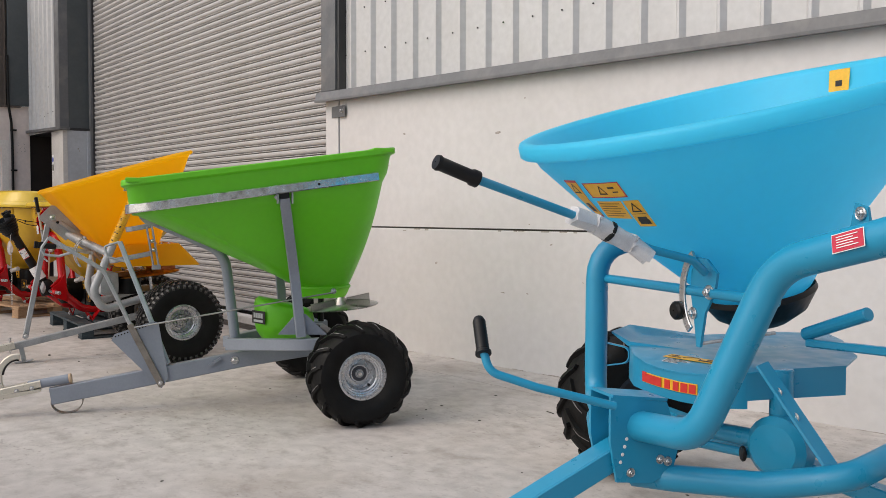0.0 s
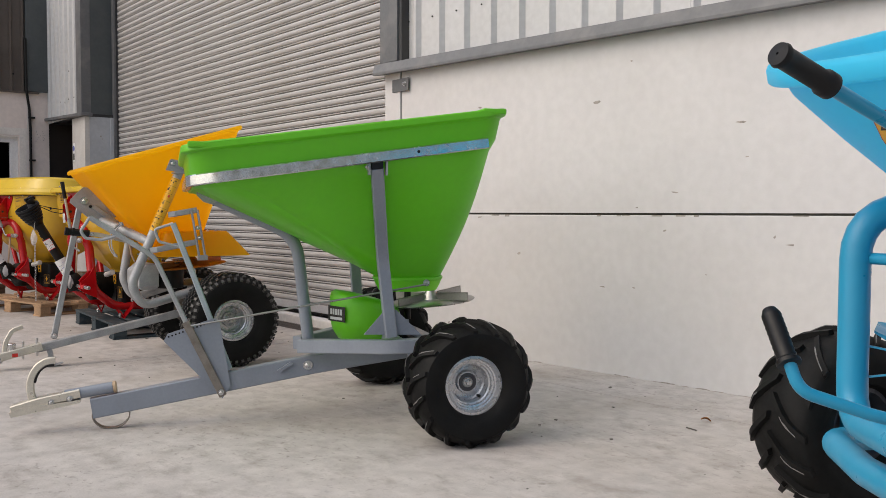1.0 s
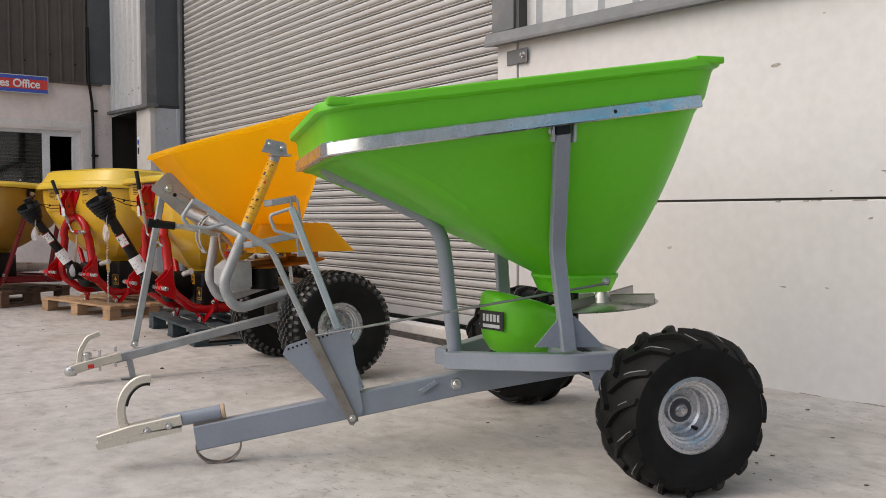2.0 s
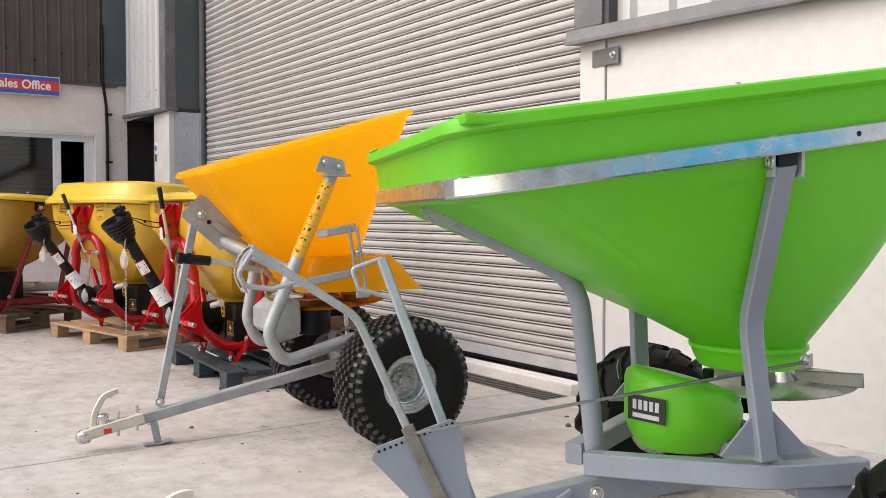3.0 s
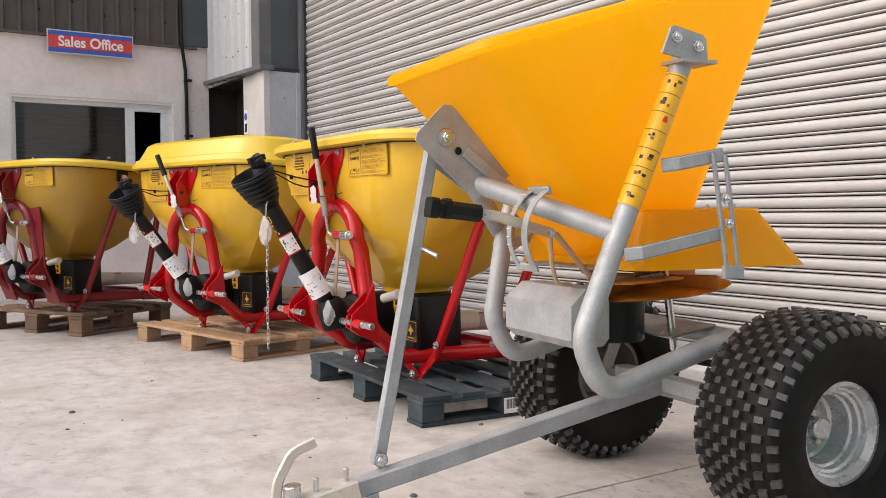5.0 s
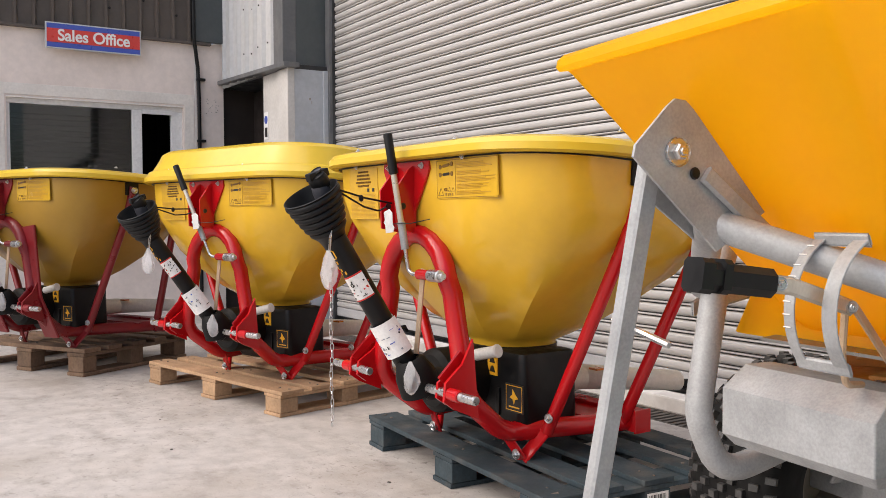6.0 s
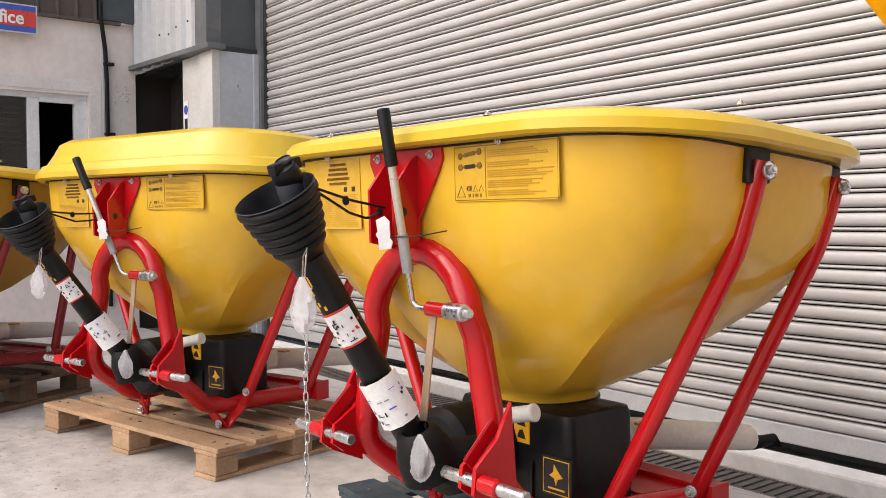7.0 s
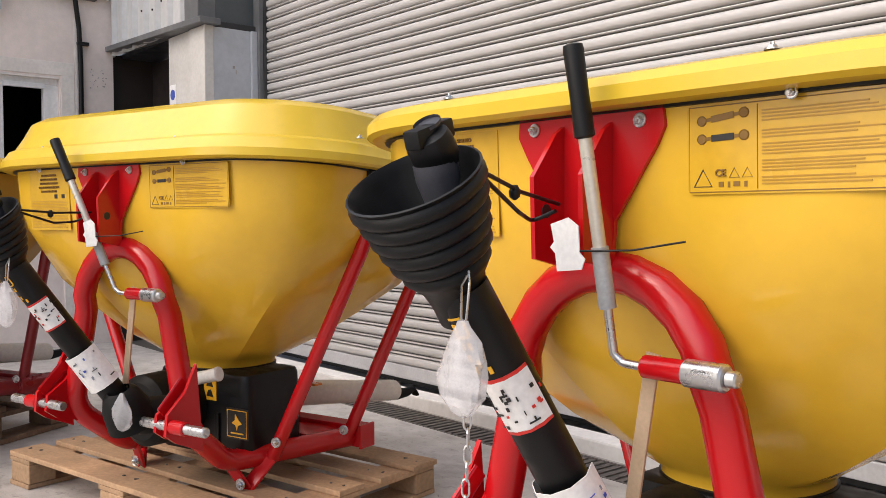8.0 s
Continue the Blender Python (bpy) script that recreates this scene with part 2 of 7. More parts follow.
M = {
    "concrete": concrete_material(),
    "joint": mat("joint_dirt", (0.10, 0.09, 0.08), rough=0.95),
    "wall": mat("painted_precast", (0.60, 0.585, 0.58), rough=0.75, var=0.03, scale=1.2, fine=0.03, bump=0.25, bscale=120,
                stain=(0.47, 0.44, 0.42), stain_amt=0.25, stain_scale=0.9),
    "render": mat("pinkish_render", (0.80, 0.70, 0.645), rough=0.85, var=0.05, scale=1.5, fine=0.04, bump=0.4, bscale=150,
                  stain=(0.42, 0.36, 0.32), stain_amt=0.3, stain_scale=2.0),
    "band": mat("cream_paint", (0.76, 0.71, 0.66), rough=0.7, var=0.05, scale=3, bump=0.2, stain=(0.45, 0.4, 0.35), stain_amt=0.3, stain_scale=4),
    "sill": mat("pale_worn_sill", (0.72, 0.695, 0.67), rough=0.8, var=0.08, scale=3, fine=0.05, bump=0.3, bscale=90, stain=(0.36, 0.33, 0.30), stain_amt=0.35, stain_scale=5),
    "chip": mat("exposed_aggregate", (0.34, 0.31, 0.28), rough=0.95, var=0.3, scale=40),
    "shutter": mat("shutter_paint", (0.43, 0.415, 0.408), rough=0.45, var=0.05, scale=2.0, fine=0.02, bump=0.05,
                   stain=(0.30, 0.28, 0.26), stain_amt=0.25, stain_scale=3.0, vary=0.04),
    "rail": mat("shutter_bottom_rail", (0.52, 0.52, 0.53), rough=0.4, metal=0.3, var=0.1, scale=6),
    "anthracite": mat("grey_steel_trim", (0.022, 0.023, 0.025), rough=0.45, var=0.10, scale=3, fine=0.03, bump=0.03, stain=(0.2, 0.19, 0.18), stain_amt=0.3),
    "trim": mat("mid_grey_flashing", (0.12, 0.123, 0.128), rough=0.5, var=0.10, scale=3, stain=(0.30, 0.28, 0.26), stain_amt=0.35, stain_scale=5),
    "cladding": mat("white_cladding", (0.52, 0.52, 0.52), rough=0.42, var=0.04, scale=1.5, bump=0.03, stain=(0.42, 0.40, 0.37), stain_amt=0.3, stain_scale=3),
    "brown": mat("brown_cladding", (0.09, 0.072, 0.061), rough=0.55, var=0.15, scale=3, stain=(0.09, 0.07, 0.055), stain_amt=0.5, stain_scale=4),
    "slate": mat("slate_grey_sheet", (0.066, 0.076, 0.080), rough=0.5, var=0.06, scale=2, bump=0.03, stain=(0.12, 0.12, 0.12), stain_amt=0.2, stain_scale=4),
    "post": mat("dull_cream_post", (0.58, 0.56, 0.535), rough=0.75, var=0.06, scale=3, bump=0.2, stain=(0.38, 0.35, 0.32), stain_amt=0.35, stain_scale=4),
    "panel": mat("pale_grey_panel", (0.42, 0.44, 0.47), rough=0.5, var=0.06, scale=2, stain=(0.3, 0.3, 0.3), stain_amt=0.3, stain_scale=5),
    "door": mat("dark_door_leaf", (0.022, 0.016, 0.014), rough=0.5, var=0.2, scale=3),
    # for the slats that draw the shutter's reflection in the window
    "pane_line": mat("dark_reflection_line", (0.022, 0.020, 0.019), rough=0.7, var=0.1, scale=4),
    # near black: the room's lack of light is put into its colour
    "room": mat("unlit_room_black", (0.012, 0.012, 0.012), rough=0.9),
    "pvc": mat("white_window_plastic", (0.74, 0.73, 0.72), rough=0.35, var=0.03, scale=3, bump=0.02),
    "green": mat("lime_green_plastic", (0.165, 0.61, 0.024), thin=0.25, rough=0.36, var=0.06, scale=2.5, fine=0.02, bump=0.06, bscale=200, rvar=0.05),
    "orange": mat("orange_plastic", (1.0, 0.58, 0.006), thin=0.7, rough=0.34, var=0.04, scale=2.5, fine=0.02, bump=0.05, bscale=200, rvar=0.05),
    "yellow": mat("yellow_plastic", (0.68, 0.41, 0.034), spec=0.45, rough=0.18, var=0.05, scale=2.0, fine=0.02, bump=0.05, bscale=200, rvar=0.05),
    "yellow_lid": mat("yellow_lid_plastic", (0.63, 0.43, 0.035), rough=0.22, var=0.04, scale=2.0, fine=0.02, bump=0.05, bscale=200, rvar=0.05),
    "yellow_label": mat("printed_yellow_film", (0.59, 0.35, 0.028), rough=0.2, var=0.03, scale=3, bump=0.0),
    # third hopper: weathered yellow, darkened further for the shade it stands in
    "yellow_old_shade": mat("weathered_shaded_yellow", (0.36, 0.205, 0.024), rough=0.4, var=0.08, scale=2.0, fine=0.02, bump=0.05, bscale=200),
    "blue": mat("sky_blue_plastic", (0.085, 0.70, 0.96), thin=0.55, rough=0.34, var=0.04, scale=2.0, fine=0.02, bump=0.05, bscale=200, rvar=0.05),
    "bluepaint": mat("blue_enamel", (0.016, 0.26, 0.44), rough=0.36, var=0.04, scale=5, fine=0.0, bump=0.01, spec=0.5),
    # third frame: duller red with the shade beside the office mixed in
    "red_old_shade": mat("dull_shaded_red_enamel", (0.19, 0.007, 0.011), rough=0.35, var=0.12, scale=6, fine=0.03, bump=0.03),
    "red": mat("red_enamel", (0.45, 0.005, 0.008), rough=0.2, var=0.05, scale=6, fine=0.0, bump=0.01, rvar=0.04),
    "galv": mat("galvanised_steel", (0.37, 0.378, 0.385), rough=0.58, metal=0.38, var=0.14, scale=14, fine=0.08, bump=0.08, stain=(0.33, 0.33, 0.33), stain_amt=0.4, stain_scale=8),
    "brightgalv": mat("shiny_galvanised_band", (0.60, 0.62, 0.64), rough=0.2, metal=0.92, var=0.10, scale=9, fine=0.05, bump=0.06, stain=(0.40, 0.41, 0.42), stain_amt=0.4, stain_scale=6),
    "zinc": mat("bright_zinc", (0.60, 0.60, 0.60), rough=0.3, metal=0.95, var=0.05, scale=20, fine=0.0, bump=0.01),
    "silver": mat("silver_rim_paint", (0.55, 0.555, 0.57), rough=0.3, metal=0.65, var=0.06, scale=10, bump=0.03),
    "greypaint": mat("grey_frame_paint", (0.24, 0.265, 0.31), rough=0.38, var=0.07, scale=6, fine=0.03, bump=0.05, coat=0.15),
    "rubber": mat("black_rubber", (0.007, 0.007, 0.007), rough=0.6, spec=0.16, var=0.25, scale=9, fine=0.1, bump=0.12, stain=(0.03, 0.028, 0.025), stain_amt=0.2, stain_scale=14),
    "black": mat("black_plastic", (0.005, 0.005, 0.0055), rough=0.45, spec=0.3, var=0.2, scale=10, bump=0.08),
    # knobs paler than the carcass: wear, plus sky sheen put into the colour
    "tread": mat("worn_sky_sheen_tread", (0.036, 0.035, 0.034), rough=0.42, spec=0.5, var=0.4, scale=25, fine=0.15, bump=0.1, stain=(0.08, 0.076, 0.072), stain_amt=0.45, stain_scale=30),
    "darksteel": mat("dark_grey_steel", (0.055, 0.056, 0.066), rough=0.4, metal=0.2, var=0.15, scale=20),
    "palesteel": mat("pale_blue_grey_steel", (0.40, 0.45, 0.48), rough=0.45, metal=0.3, var=0.12, scale=14, fine=0.06),
    "scuff": mat("scuffed_rubber", (0.16, 0.155, 0.15), rough=0.8, var=0.3, scale=60, fine=0.2),
    "passivated": mat("cream_passivated_zinc", (0.60, 0.56, 0.48), rough=0.36, metal=0.45, var=0.06, scale=12, bump=0.02),
    # worn steel parts; also darkens the orange spreader's far rim
    "worn": mat("worn_steel_and_unlit_rim", (0.24, 0.215, 0.19), rough=0.45, metal=0.6, var=0.25, scale=14, stain=(0.13, 0.09, 0.06), stain_amt=0.5, stain_scale=18),
    "stainless": mat("stainless_sheet", (0.32, 0.315, 0.30), rough=0.35, metal=0.9, var=0.15, scale=8, stain=(0.35, 0.30, 0.25), stain_amt=0.3),
    "oldwood": mat("weathered_pallet_wood", (0.17, 0.105, 0.065), rough=0.85, var=0.25, scale=5, fine=0.15, bump=0.4, bscale=80, vary=0.2, stain=(0.09, 0.06, 0.04), stain_amt=0.6, stain_scale=7),
    "wood": mat("pallet_pine", (0.37, 0.235, 0.135), rough=0.8, var=0.2, scale=5, fine=0.12, bump=0.4, bscale=80, vary=0.18, stain=(0.22, 0.14, 0.08), stain_amt=0.5, stain_scale=7),
    "bluewood": mat("dark_blue_pallet_wood", (0.026, 0.042, 0.052), rough=0.75, var=0.3, scale=7, fine=0.15, bump=0.4, bscale=80, vary=0.2, stain=(0.20, 0.16, 0.12), stain_amt=0.3, stain_scale=9),
    "sticker": mat("yellow_sticker", (0.80, 0.42, 0.02), rough=0.4, var=0.03, bump=0.0),
    "ink": mat("black_ink", (0.015, 0.013, 0.012), rough=0.5, var=0.05, bump=0.0),
    "faintink": mat("faint_brown_ink", (0.40, 0.21, 0.012), rough=0.4, var=0.05, bump=0.0),
    "brownink": mat("brown_ink", (0.20, 0.10, 0.01), rough=0.5, var=0.05, bump=0.0),
    "redink": mat("red_ink", (0.60, 0.03, 0.02), rough=0.45, var=0.03, bump=0.0),
    "redlabel": mat("red_label", (0.50, 0.02, 0.05), rough=0.4, var=0.03, bump=0.0),
    "white": mat("white_label", (0.80, 0.79, 0.77), rough=0.5, var=0.03, bump=0.0),
    "silverlabel": mat("silver_label", (0.55, 0.57, 0.58), rough=0.4, metal=0.3, var=0.05, bump=0.0),
    "signred": mat("sign_red", (0.62, 0.05, 0.04), rough=0.35, var=0.04, bump=0.0),
    "signblue": mat("sign_blue", (0.05, 0.09, 0.42), rough=0.35, var=0.04, bump=0.0),
    "whitetube": mat("white_plastic_tube", (0.72, 0.71, 0.68), rough=0.35, var=0.05),
    "spout": mat("dull_pale_spout", (0.76, 0.73, 0.66), rough=0.5, var=0.1, scale=6),
    "bag": mat("milky_plastic_bag", (0.74, 0.73, 0.74), rough=0.35, var=0.1, scale=30, alpha=0.72, bump=0.5, bscale=40),
    "thinbag": mat("thin_clear_bag", (0.72, 0.71, 0.72), rough=0.3, var=0.1, scale=30, alpha=0.4, bump=0.5, bscale=40),
    "grate": mat("rusty_grating", (0.10, 0.085, 0.075), rough=0.8, var=0.3, scale=30),
    "copper": mat("passivated_strip", (0.56, 0.40, 0.26), rough=0.4, metal=0.25, var=0.15, scale=12),
    "rust": mat("brown_spinner_paint", (0.35, 0.13, 0.015), rough=0.4, var=0.25, scale=15),
    "lens": mat("amber_tape", (0.60, 0.18, 0.02), rough=0.3),
}
glass = bpy.data.materials.new("window_glass")
glass.use_nodes = True
gb = glass.node_tree.nodes["Principled BSDF"]
gb.inputs["Base Color"].default_value = (0.35, 0.37, 0.36, 1)
gb.inputs["Specular IOR Level"].default_value = 0.12
gb.inputs["Roughness"].default_value, gb.inputs["Transmission Weight"].default_value = 0.02, 1.0
M["glass"] = glass


# ---- mesh tools ----
def V(*a):
    return Vector(a)


def part(name, bm, material, parent=None, label="", smooth=None, at=None):
    """One mesh object out of a bmesh, under a thing or a part."""
    me = bpy.data.meshes.new(name)
    bmesh.ops.recalc_face_normals(bm, faces=bm.faces)
    if smooth is not None:
        for f in bm.faces:
            f.smooth = True
        for e in bm.edges:
            if len(e.link_faces) == 2 and e.calc_face_angle(0) > radians(smooth):
                e.smooth = False
    bm.to_mesh(me)
    bm.free()
    me.materials.append(M[material] if isinstance(material, str) else material)
    ob = new(name, me)
    if parent:
        ob.parent = parent
    if at is not None:
        ob.matrix_basis = at
    if label:
        ob["label"] = label
    return ob


def thing(name, m, label, category, group="", kind=""):
    ob = new(name)
    ob.empty_display_size = 0.1
    ob.matrix_basis = m
    return tagged(ob, label, category, group, kind)


def box(bm, x0, y0, z0, x1, y1, z1, bevel=0.0, m=None):
    r = bmesh.ops.create_cube(bm, size=1.0)
    vs = r["verts"]
    for v in vs:
        v.co = V(x0 + (v.co.x + 0.5) * (x1 - x0), y0 + (v.co.y + 0.5) * (y1 - y0), z0 + (v.co.z + 0.5) * (z1 - z0))
    if m is not None:
        bmesh.ops.transform(bm, matrix=m, verts=vs)
    if bevel:
        es = list({e for v in vs for e in v.link_edges})
        bmesh.ops.bevel(bm, geom=es, offset=bevel, segments=2, affect="EDGES", profile=0.6)
    return bm


def cube(*a, **k):
    return box(bmesh.new(), *a, **k)


def rounded(pts, rad, n=6):
    """A polyline with its corners rounded."""
    pts = [Vector(p) for p in pts]
    out = [pts[0]]
    for i in range(1, len(pts) - 1):
        a, b, c = pts[i - 1], pts[i], pts[i + 1]
        d1, d2 = (a - b), (c - b)
        r = rad[i] if isinstance(rad, (list, tuple)) else rad
        ang = d1.angle(d2)
        if r < 1e-4 or ang > 3.1:
            out.append(b)
            continue
        t = min(r / math.tan(ang / 2), d1.length * 0.49, d2.length * 0.49)
        p, q = b + d1.normalized() * t, b + d2.normalized() * t
        for k in range(n + 1):
            s = k / n
            out.append(p * (1 - s) ** 2 + b * 2 * s * (1 - s) + q * s * s)
    out.append(pts[-1])
    return out


def sweep(bm, pts, section, rad=0.0, up=(0, 0, 1), n=6, cap=True, closed=False):
    """Sweeps a closed 2D section along a path with rounded corners."""
    path = rounded(pts, rad, n) if rad else [Vector(p) for p in pts]
    rings = []
    up = Vector(up)
    side = None
    for i, p in enumerate(path):
        if closed:
            d = (path[(i + 1) % len(path)] - path[i - 1]).normalized()
        else:
            d = (path[min(i + 1, len(path) - 1)] - path[max(i - 1, 0)]).normalized()
        s = d.cross(up)
        if s.length < 1e-3:
            s = side if side is not None else d.cross(V(1, 0, 0.01))
        s = (s - d * s.dot(d)).normalized()
        if side is not None and s.dot(side) < 0:
            s = -s
        side = s
        u = s.cross(d).normalized()
        rings.append([bm.verts.new(p + s * a + u * b) for a, b in section])
    k = len(section)
    m = len(rings)
    for i in range(m if closed else m - 1):
        r0, r1 = rings[i], rings[(i + 1) % m]
        for j in range(k):
            bm.faces.new((r0[j], r0[(j + 1) % k], r1[(j + 1) % k], r1[j]))
    if cap and not closed:
        bm.faces.new(rings[0][::-1])
        bm.faces.new(rings[-1])
    return bm


def circle2(r, n=14):
    return [(r * math.cos(2 * math.pi * i / n), r * math.sin(2 * math.pi * i / n)) for i in range(n)]


def rect2(w, h, c=0.004):
    a, b = w / 2, h / 2
    return [(-a + c, -b), (a - c, -b), (a, -b + c), (a, b - c), (a - c, b), (-a + c, b), (-a, b - c), (-a, -b + c)]


def tube(pts, r, rad=0.0, n=14, up=(0, 0, 1), bm=None):
    return sweep(bm or bmesh.new(), pts, circle2(r, n), rad, up)


def bar(pts, w, h, rad=0.0, up=(0, 0, 1), bm=None, c=0.004):
    return sweep(bm or bmesh.new(), pts, rect2(w, h, c), rad, up)


def lathe(profile, seg=32, m=None, bm=None, cap=False):
    """Turns (radius, height) pairs about z."""
    bm = bm or bmesh.new()
    rings = []
    for r, z in profile:
        rings.append([bm.verts.new(V(r * math.cos(2 * math.pi * i / seg), r * math.sin(2 * math.pi * i / seg), z)) for i in range(seg)])
    for a, b in zip(rings, rings[1:]):
        for j in range(seg):
            bm.faces.new((a[j], a[(j + 1) % seg], b[(j + 1) % seg], b[j]))
    if cap:
        bm.faces.new(rings[0][::-1])
        bm.faces.new(rings[-1])
    if m is not None:
        bmesh.ops.transform(bm, matrix=m, verts=[v for r in rings for v in r])
    return bm


def rod(p0, p1, r, seg=12, bm=None, r1=None):
    p0, p1 = Vector(p0), Vector(p1)
    d = p1 - p0
    m = Matrix.Translation(p0) @ d.to_track_quat("Z", "Y").to_matrix().to_4x4()
    c = min(r * 0.2, 0.003)
    e = r if r1 is None else r1
    return lathe([(r - c, 0), (r, c), (e, d.length - c), (e - c, d.length)], seg, m, bm, True)


def loft(rings, bm=None, cap0=False, cap1=False):
    bm = bm or bmesh.new()
    rs = [[bm.verts.new(Vector(p)) for p in r] for r in rings]
    k = len(rs[0])
    for a, b in zip(rs, rs[1:]):
        for j in range(k):
            bm.faces.new((a[j], a[(j + 1) % k], b[(j + 1) % k], b[j]))
    if cap0:
        bm.faces.new(rs[0][::-1])
    if cap1:
        bm.faces.new(rs[-1])
    return bm


def rring(cx, cy, hx, hy, r, z, n=7, slope=0.0, y0=0.0, sx=0.0):
    """A ring shaped as a rectangle with round corners; z rises by slope along y and by sx along x."""
    r = min(r, hx * 0.999, hy * 0.999)
    out = []
    for qx, qy, a0 in ((1, 1, 0), (-1, 1, 90), (-1, -1, 180), (1, -1, 270)):
        for i in range(n):
            a = radians(a0 + 90 * i / (n - 1))
            x, y = cx + qx * (hx - r) + r * math.cos(a), cy + qy * (hy - r) + r * math.sin(a)
            out.append((x, y, z + slope * (y - y0) + sx * (x - cx)))
    return out


def plate(outline, th, m=None, bm=None, bevel=0.0):
    """A flat sheet with the given outline in its own xy, th thick."""
    bm = bm or bmesh.new()
    lo = [bm.verts.new(V(x, y, -th / 2)) for x, y in outline]
    hi = [bm.verts.new(V(x, y, th / 2)) for x, y in outline]
    k = len(outline)
    bm.faces.new(lo[::-1])
    bm.faces.new(hi)
    for j in range(k):
        bm.faces.new((lo[j], lo[(j + 1) % k], hi[(j + 1) % k], hi[j]))
    if m is not None:
        bmesh.ops.transform(bm, matrix=m, verts=lo + hi)
    return bm


def yz(x):
    """Puts a sheet drawn in (y, z) upright at the given x."""
    return Matrix(((0, 0, 1, x), (1, 0, 0, 0), (0, 1, 0, 0), (0, 0, 0, 1)))


def xz(y):
    """Puts a sheet drawn in (x, z) upright at the given y."""
    return Matrix(((1, 0, 0, 0), (0, 0, -1, y), (0, 1, 0, 0), (0, 0, 0, 1)))


def bolt(parent, p, d, r=0.010, h=0.008, material="zinc"):
    """A hexagon head with its washer, facing d."""
    p, d = Vector(p), Vector(d).normalized()
    bm = rod(p, p + d * 0.002, r * 1.7, 14)
    rod(p + d * 0.002, p + d * h, r, 6, bm)
    rod(p + d * h, p + d * (h + 0.004), r * 0.5, 8, bm)
    return part("bolt", bm, material, parent)


def words(text, size, material, parent, m, name="lettering", sx=1.0):
    cu = bpy.data.curves.new(name, "FONT")
    cu.body, cu.size, cu.extrude, cu.align_x, cu.align_y, cu.offset = text, size, 0.001, "CENTER", "CENTER", size * 0.022
    tmp = new(name + "_curve", cu)
    me = bpy.data.meshes.new_from_object(tmp.evaluated_get(bpy.context.evaluated_depsgraph_get()))
    bpy.data.objects.remove(tmp)
    me.materials.clear()
    me.materials.append(M[material])
    ob = new(name, me)
    ob.parent = parent
    ob.matrix_basis = m @ Matrix.Diagonal((sx, 1, 1, 1))
    return ob


def wrapped(r, s0, s1, a0, a1, n=8, t=0.0012):
    """A thin curved patch round the z axis, from s0 to s1 along it and a0 to a1 degrees round it."""
    bm = bmesh.new()
    rows = []
    for rr in (r, r + t):
        for s in (s0, s1):
            rows.append([bm.verts.new(V(rr * math.cos(radians(a0 + (a1 - a0) * i / n)), rr * math.sin(radians(a0 + (a1 - a0) * i / n)), s)) for i in range(n + 1)])
    a, b, c, d = rows
    for i in range(n):
        bm.faces.new((c[i], c[i + 1], d[i + 1], d[i]))
        bm.faces.new((a[i], b[i], b[i + 1], a[i + 1]))
        bm.faces.new((b[i], d[i], d[i + 1], b[i + 1]))
        bm.faces.new((a[i], a[i + 1], c[i + 1], c[i]))
    for i in (0, n):
        bm.faces.new((a[i], c[i], d[i], b[i]))
    return bm


# ---- ground ----
def structure(ob, label, category):
    return tagged(ob, label, category, kind="structure")


bm = cube(-400, -400, -0.3, 400, 400, -0.012)
structure(part("ground", bm, "joint"), "dirt filled joints under the yard slabs", "ground")
pavement = structure(new("pavement"), "pale stained concrete yard slabs with thin joints", "concrete yard")
SLAB_X = [-400, -13.3, -6.105, 1.1, 8.3, 400]
for i in range(len(SLAB_X) - 1):
    for y0, y1 in ((-400, -3.2), (-3.2, 4.085), (4.27, 400)):
        bm = cube(SLAB_X[i] + 0.004, y0 + 0.004, -0.15, SLAB_X[i + 1] - 0.004, y1 - 0.004, 0.0, bevel=0.004)
        part("slab", bm, "concrete", pavement)

# drain channel before the shutter
drain = structure(new("drain"), "rusty steel grating over a drain channel", "drain")
bm = cube(-13.2, 4.089, -0.10, 12, 4.266, -0.06)
part("channel", bm, "joint", drain)
bm = bmesh.new()
for i in range(147):
    x = -11.75 + i * 0.04
    box(bm, x, 4.095, -0.03, x + 0.022, 4.26, -0.006)
box(bm, -11.76, 4.089, -0.03, -5.865, 4.10, -0.003)
box(bm, -11.76, 4.255, -0.03, -5.865, 4.266, -0.003)
part("grating", bm, "grate", drain)
bm = cube(-5.86, 4.070, -0.08, 12, 4.290, 0.0012)
part("filled_channel", bm, "concrete", drain)

# ---- long wall ----
WY = 4.4
wall = structure(new("wall_north"), "white painted precast wall with a chipped joint", "wall")
# the white wall runs on a little askew to the shutter
SKEW = Matrix.Translation((-5.735, WY, 0)) @ Matrix.Rotation(0.068, 4, "Z") @ Matrix.Translation((5.735, -WY, 0))
wall.matrix_basis = SKEW
FALL = 0.008


def falling(bm, x0=-5.97):
    """Lets the upper edge of a piece fall with the flashing, along the wall."""
    for v in bm.verts:
        if v.co.z > 1.7:
            v.co.z -= FALL * max(0.0, min(v.co.x, 5.0) - x0)
    return bm


part("panel", cube(-5.735, WY, -0.05, 12, WY + 0.2, 0.901, bevel=0.006), "wall", wall)
bm = bmesh.new()
for x0, x1 in ((-5.735, 5.0), (5.0, 12.0)):
    box(bm, x0, WY, 0.913, x1, WY + 0.2, 1.91)
part("panel", falling(bm), "wall", wall)
part("joint_backing", cube(-5.72, WY + 0.02, 0.85, 12, WY + 0.18, 0.95), "joint", wall)
random.seed(4)
bm = bmesh.new()
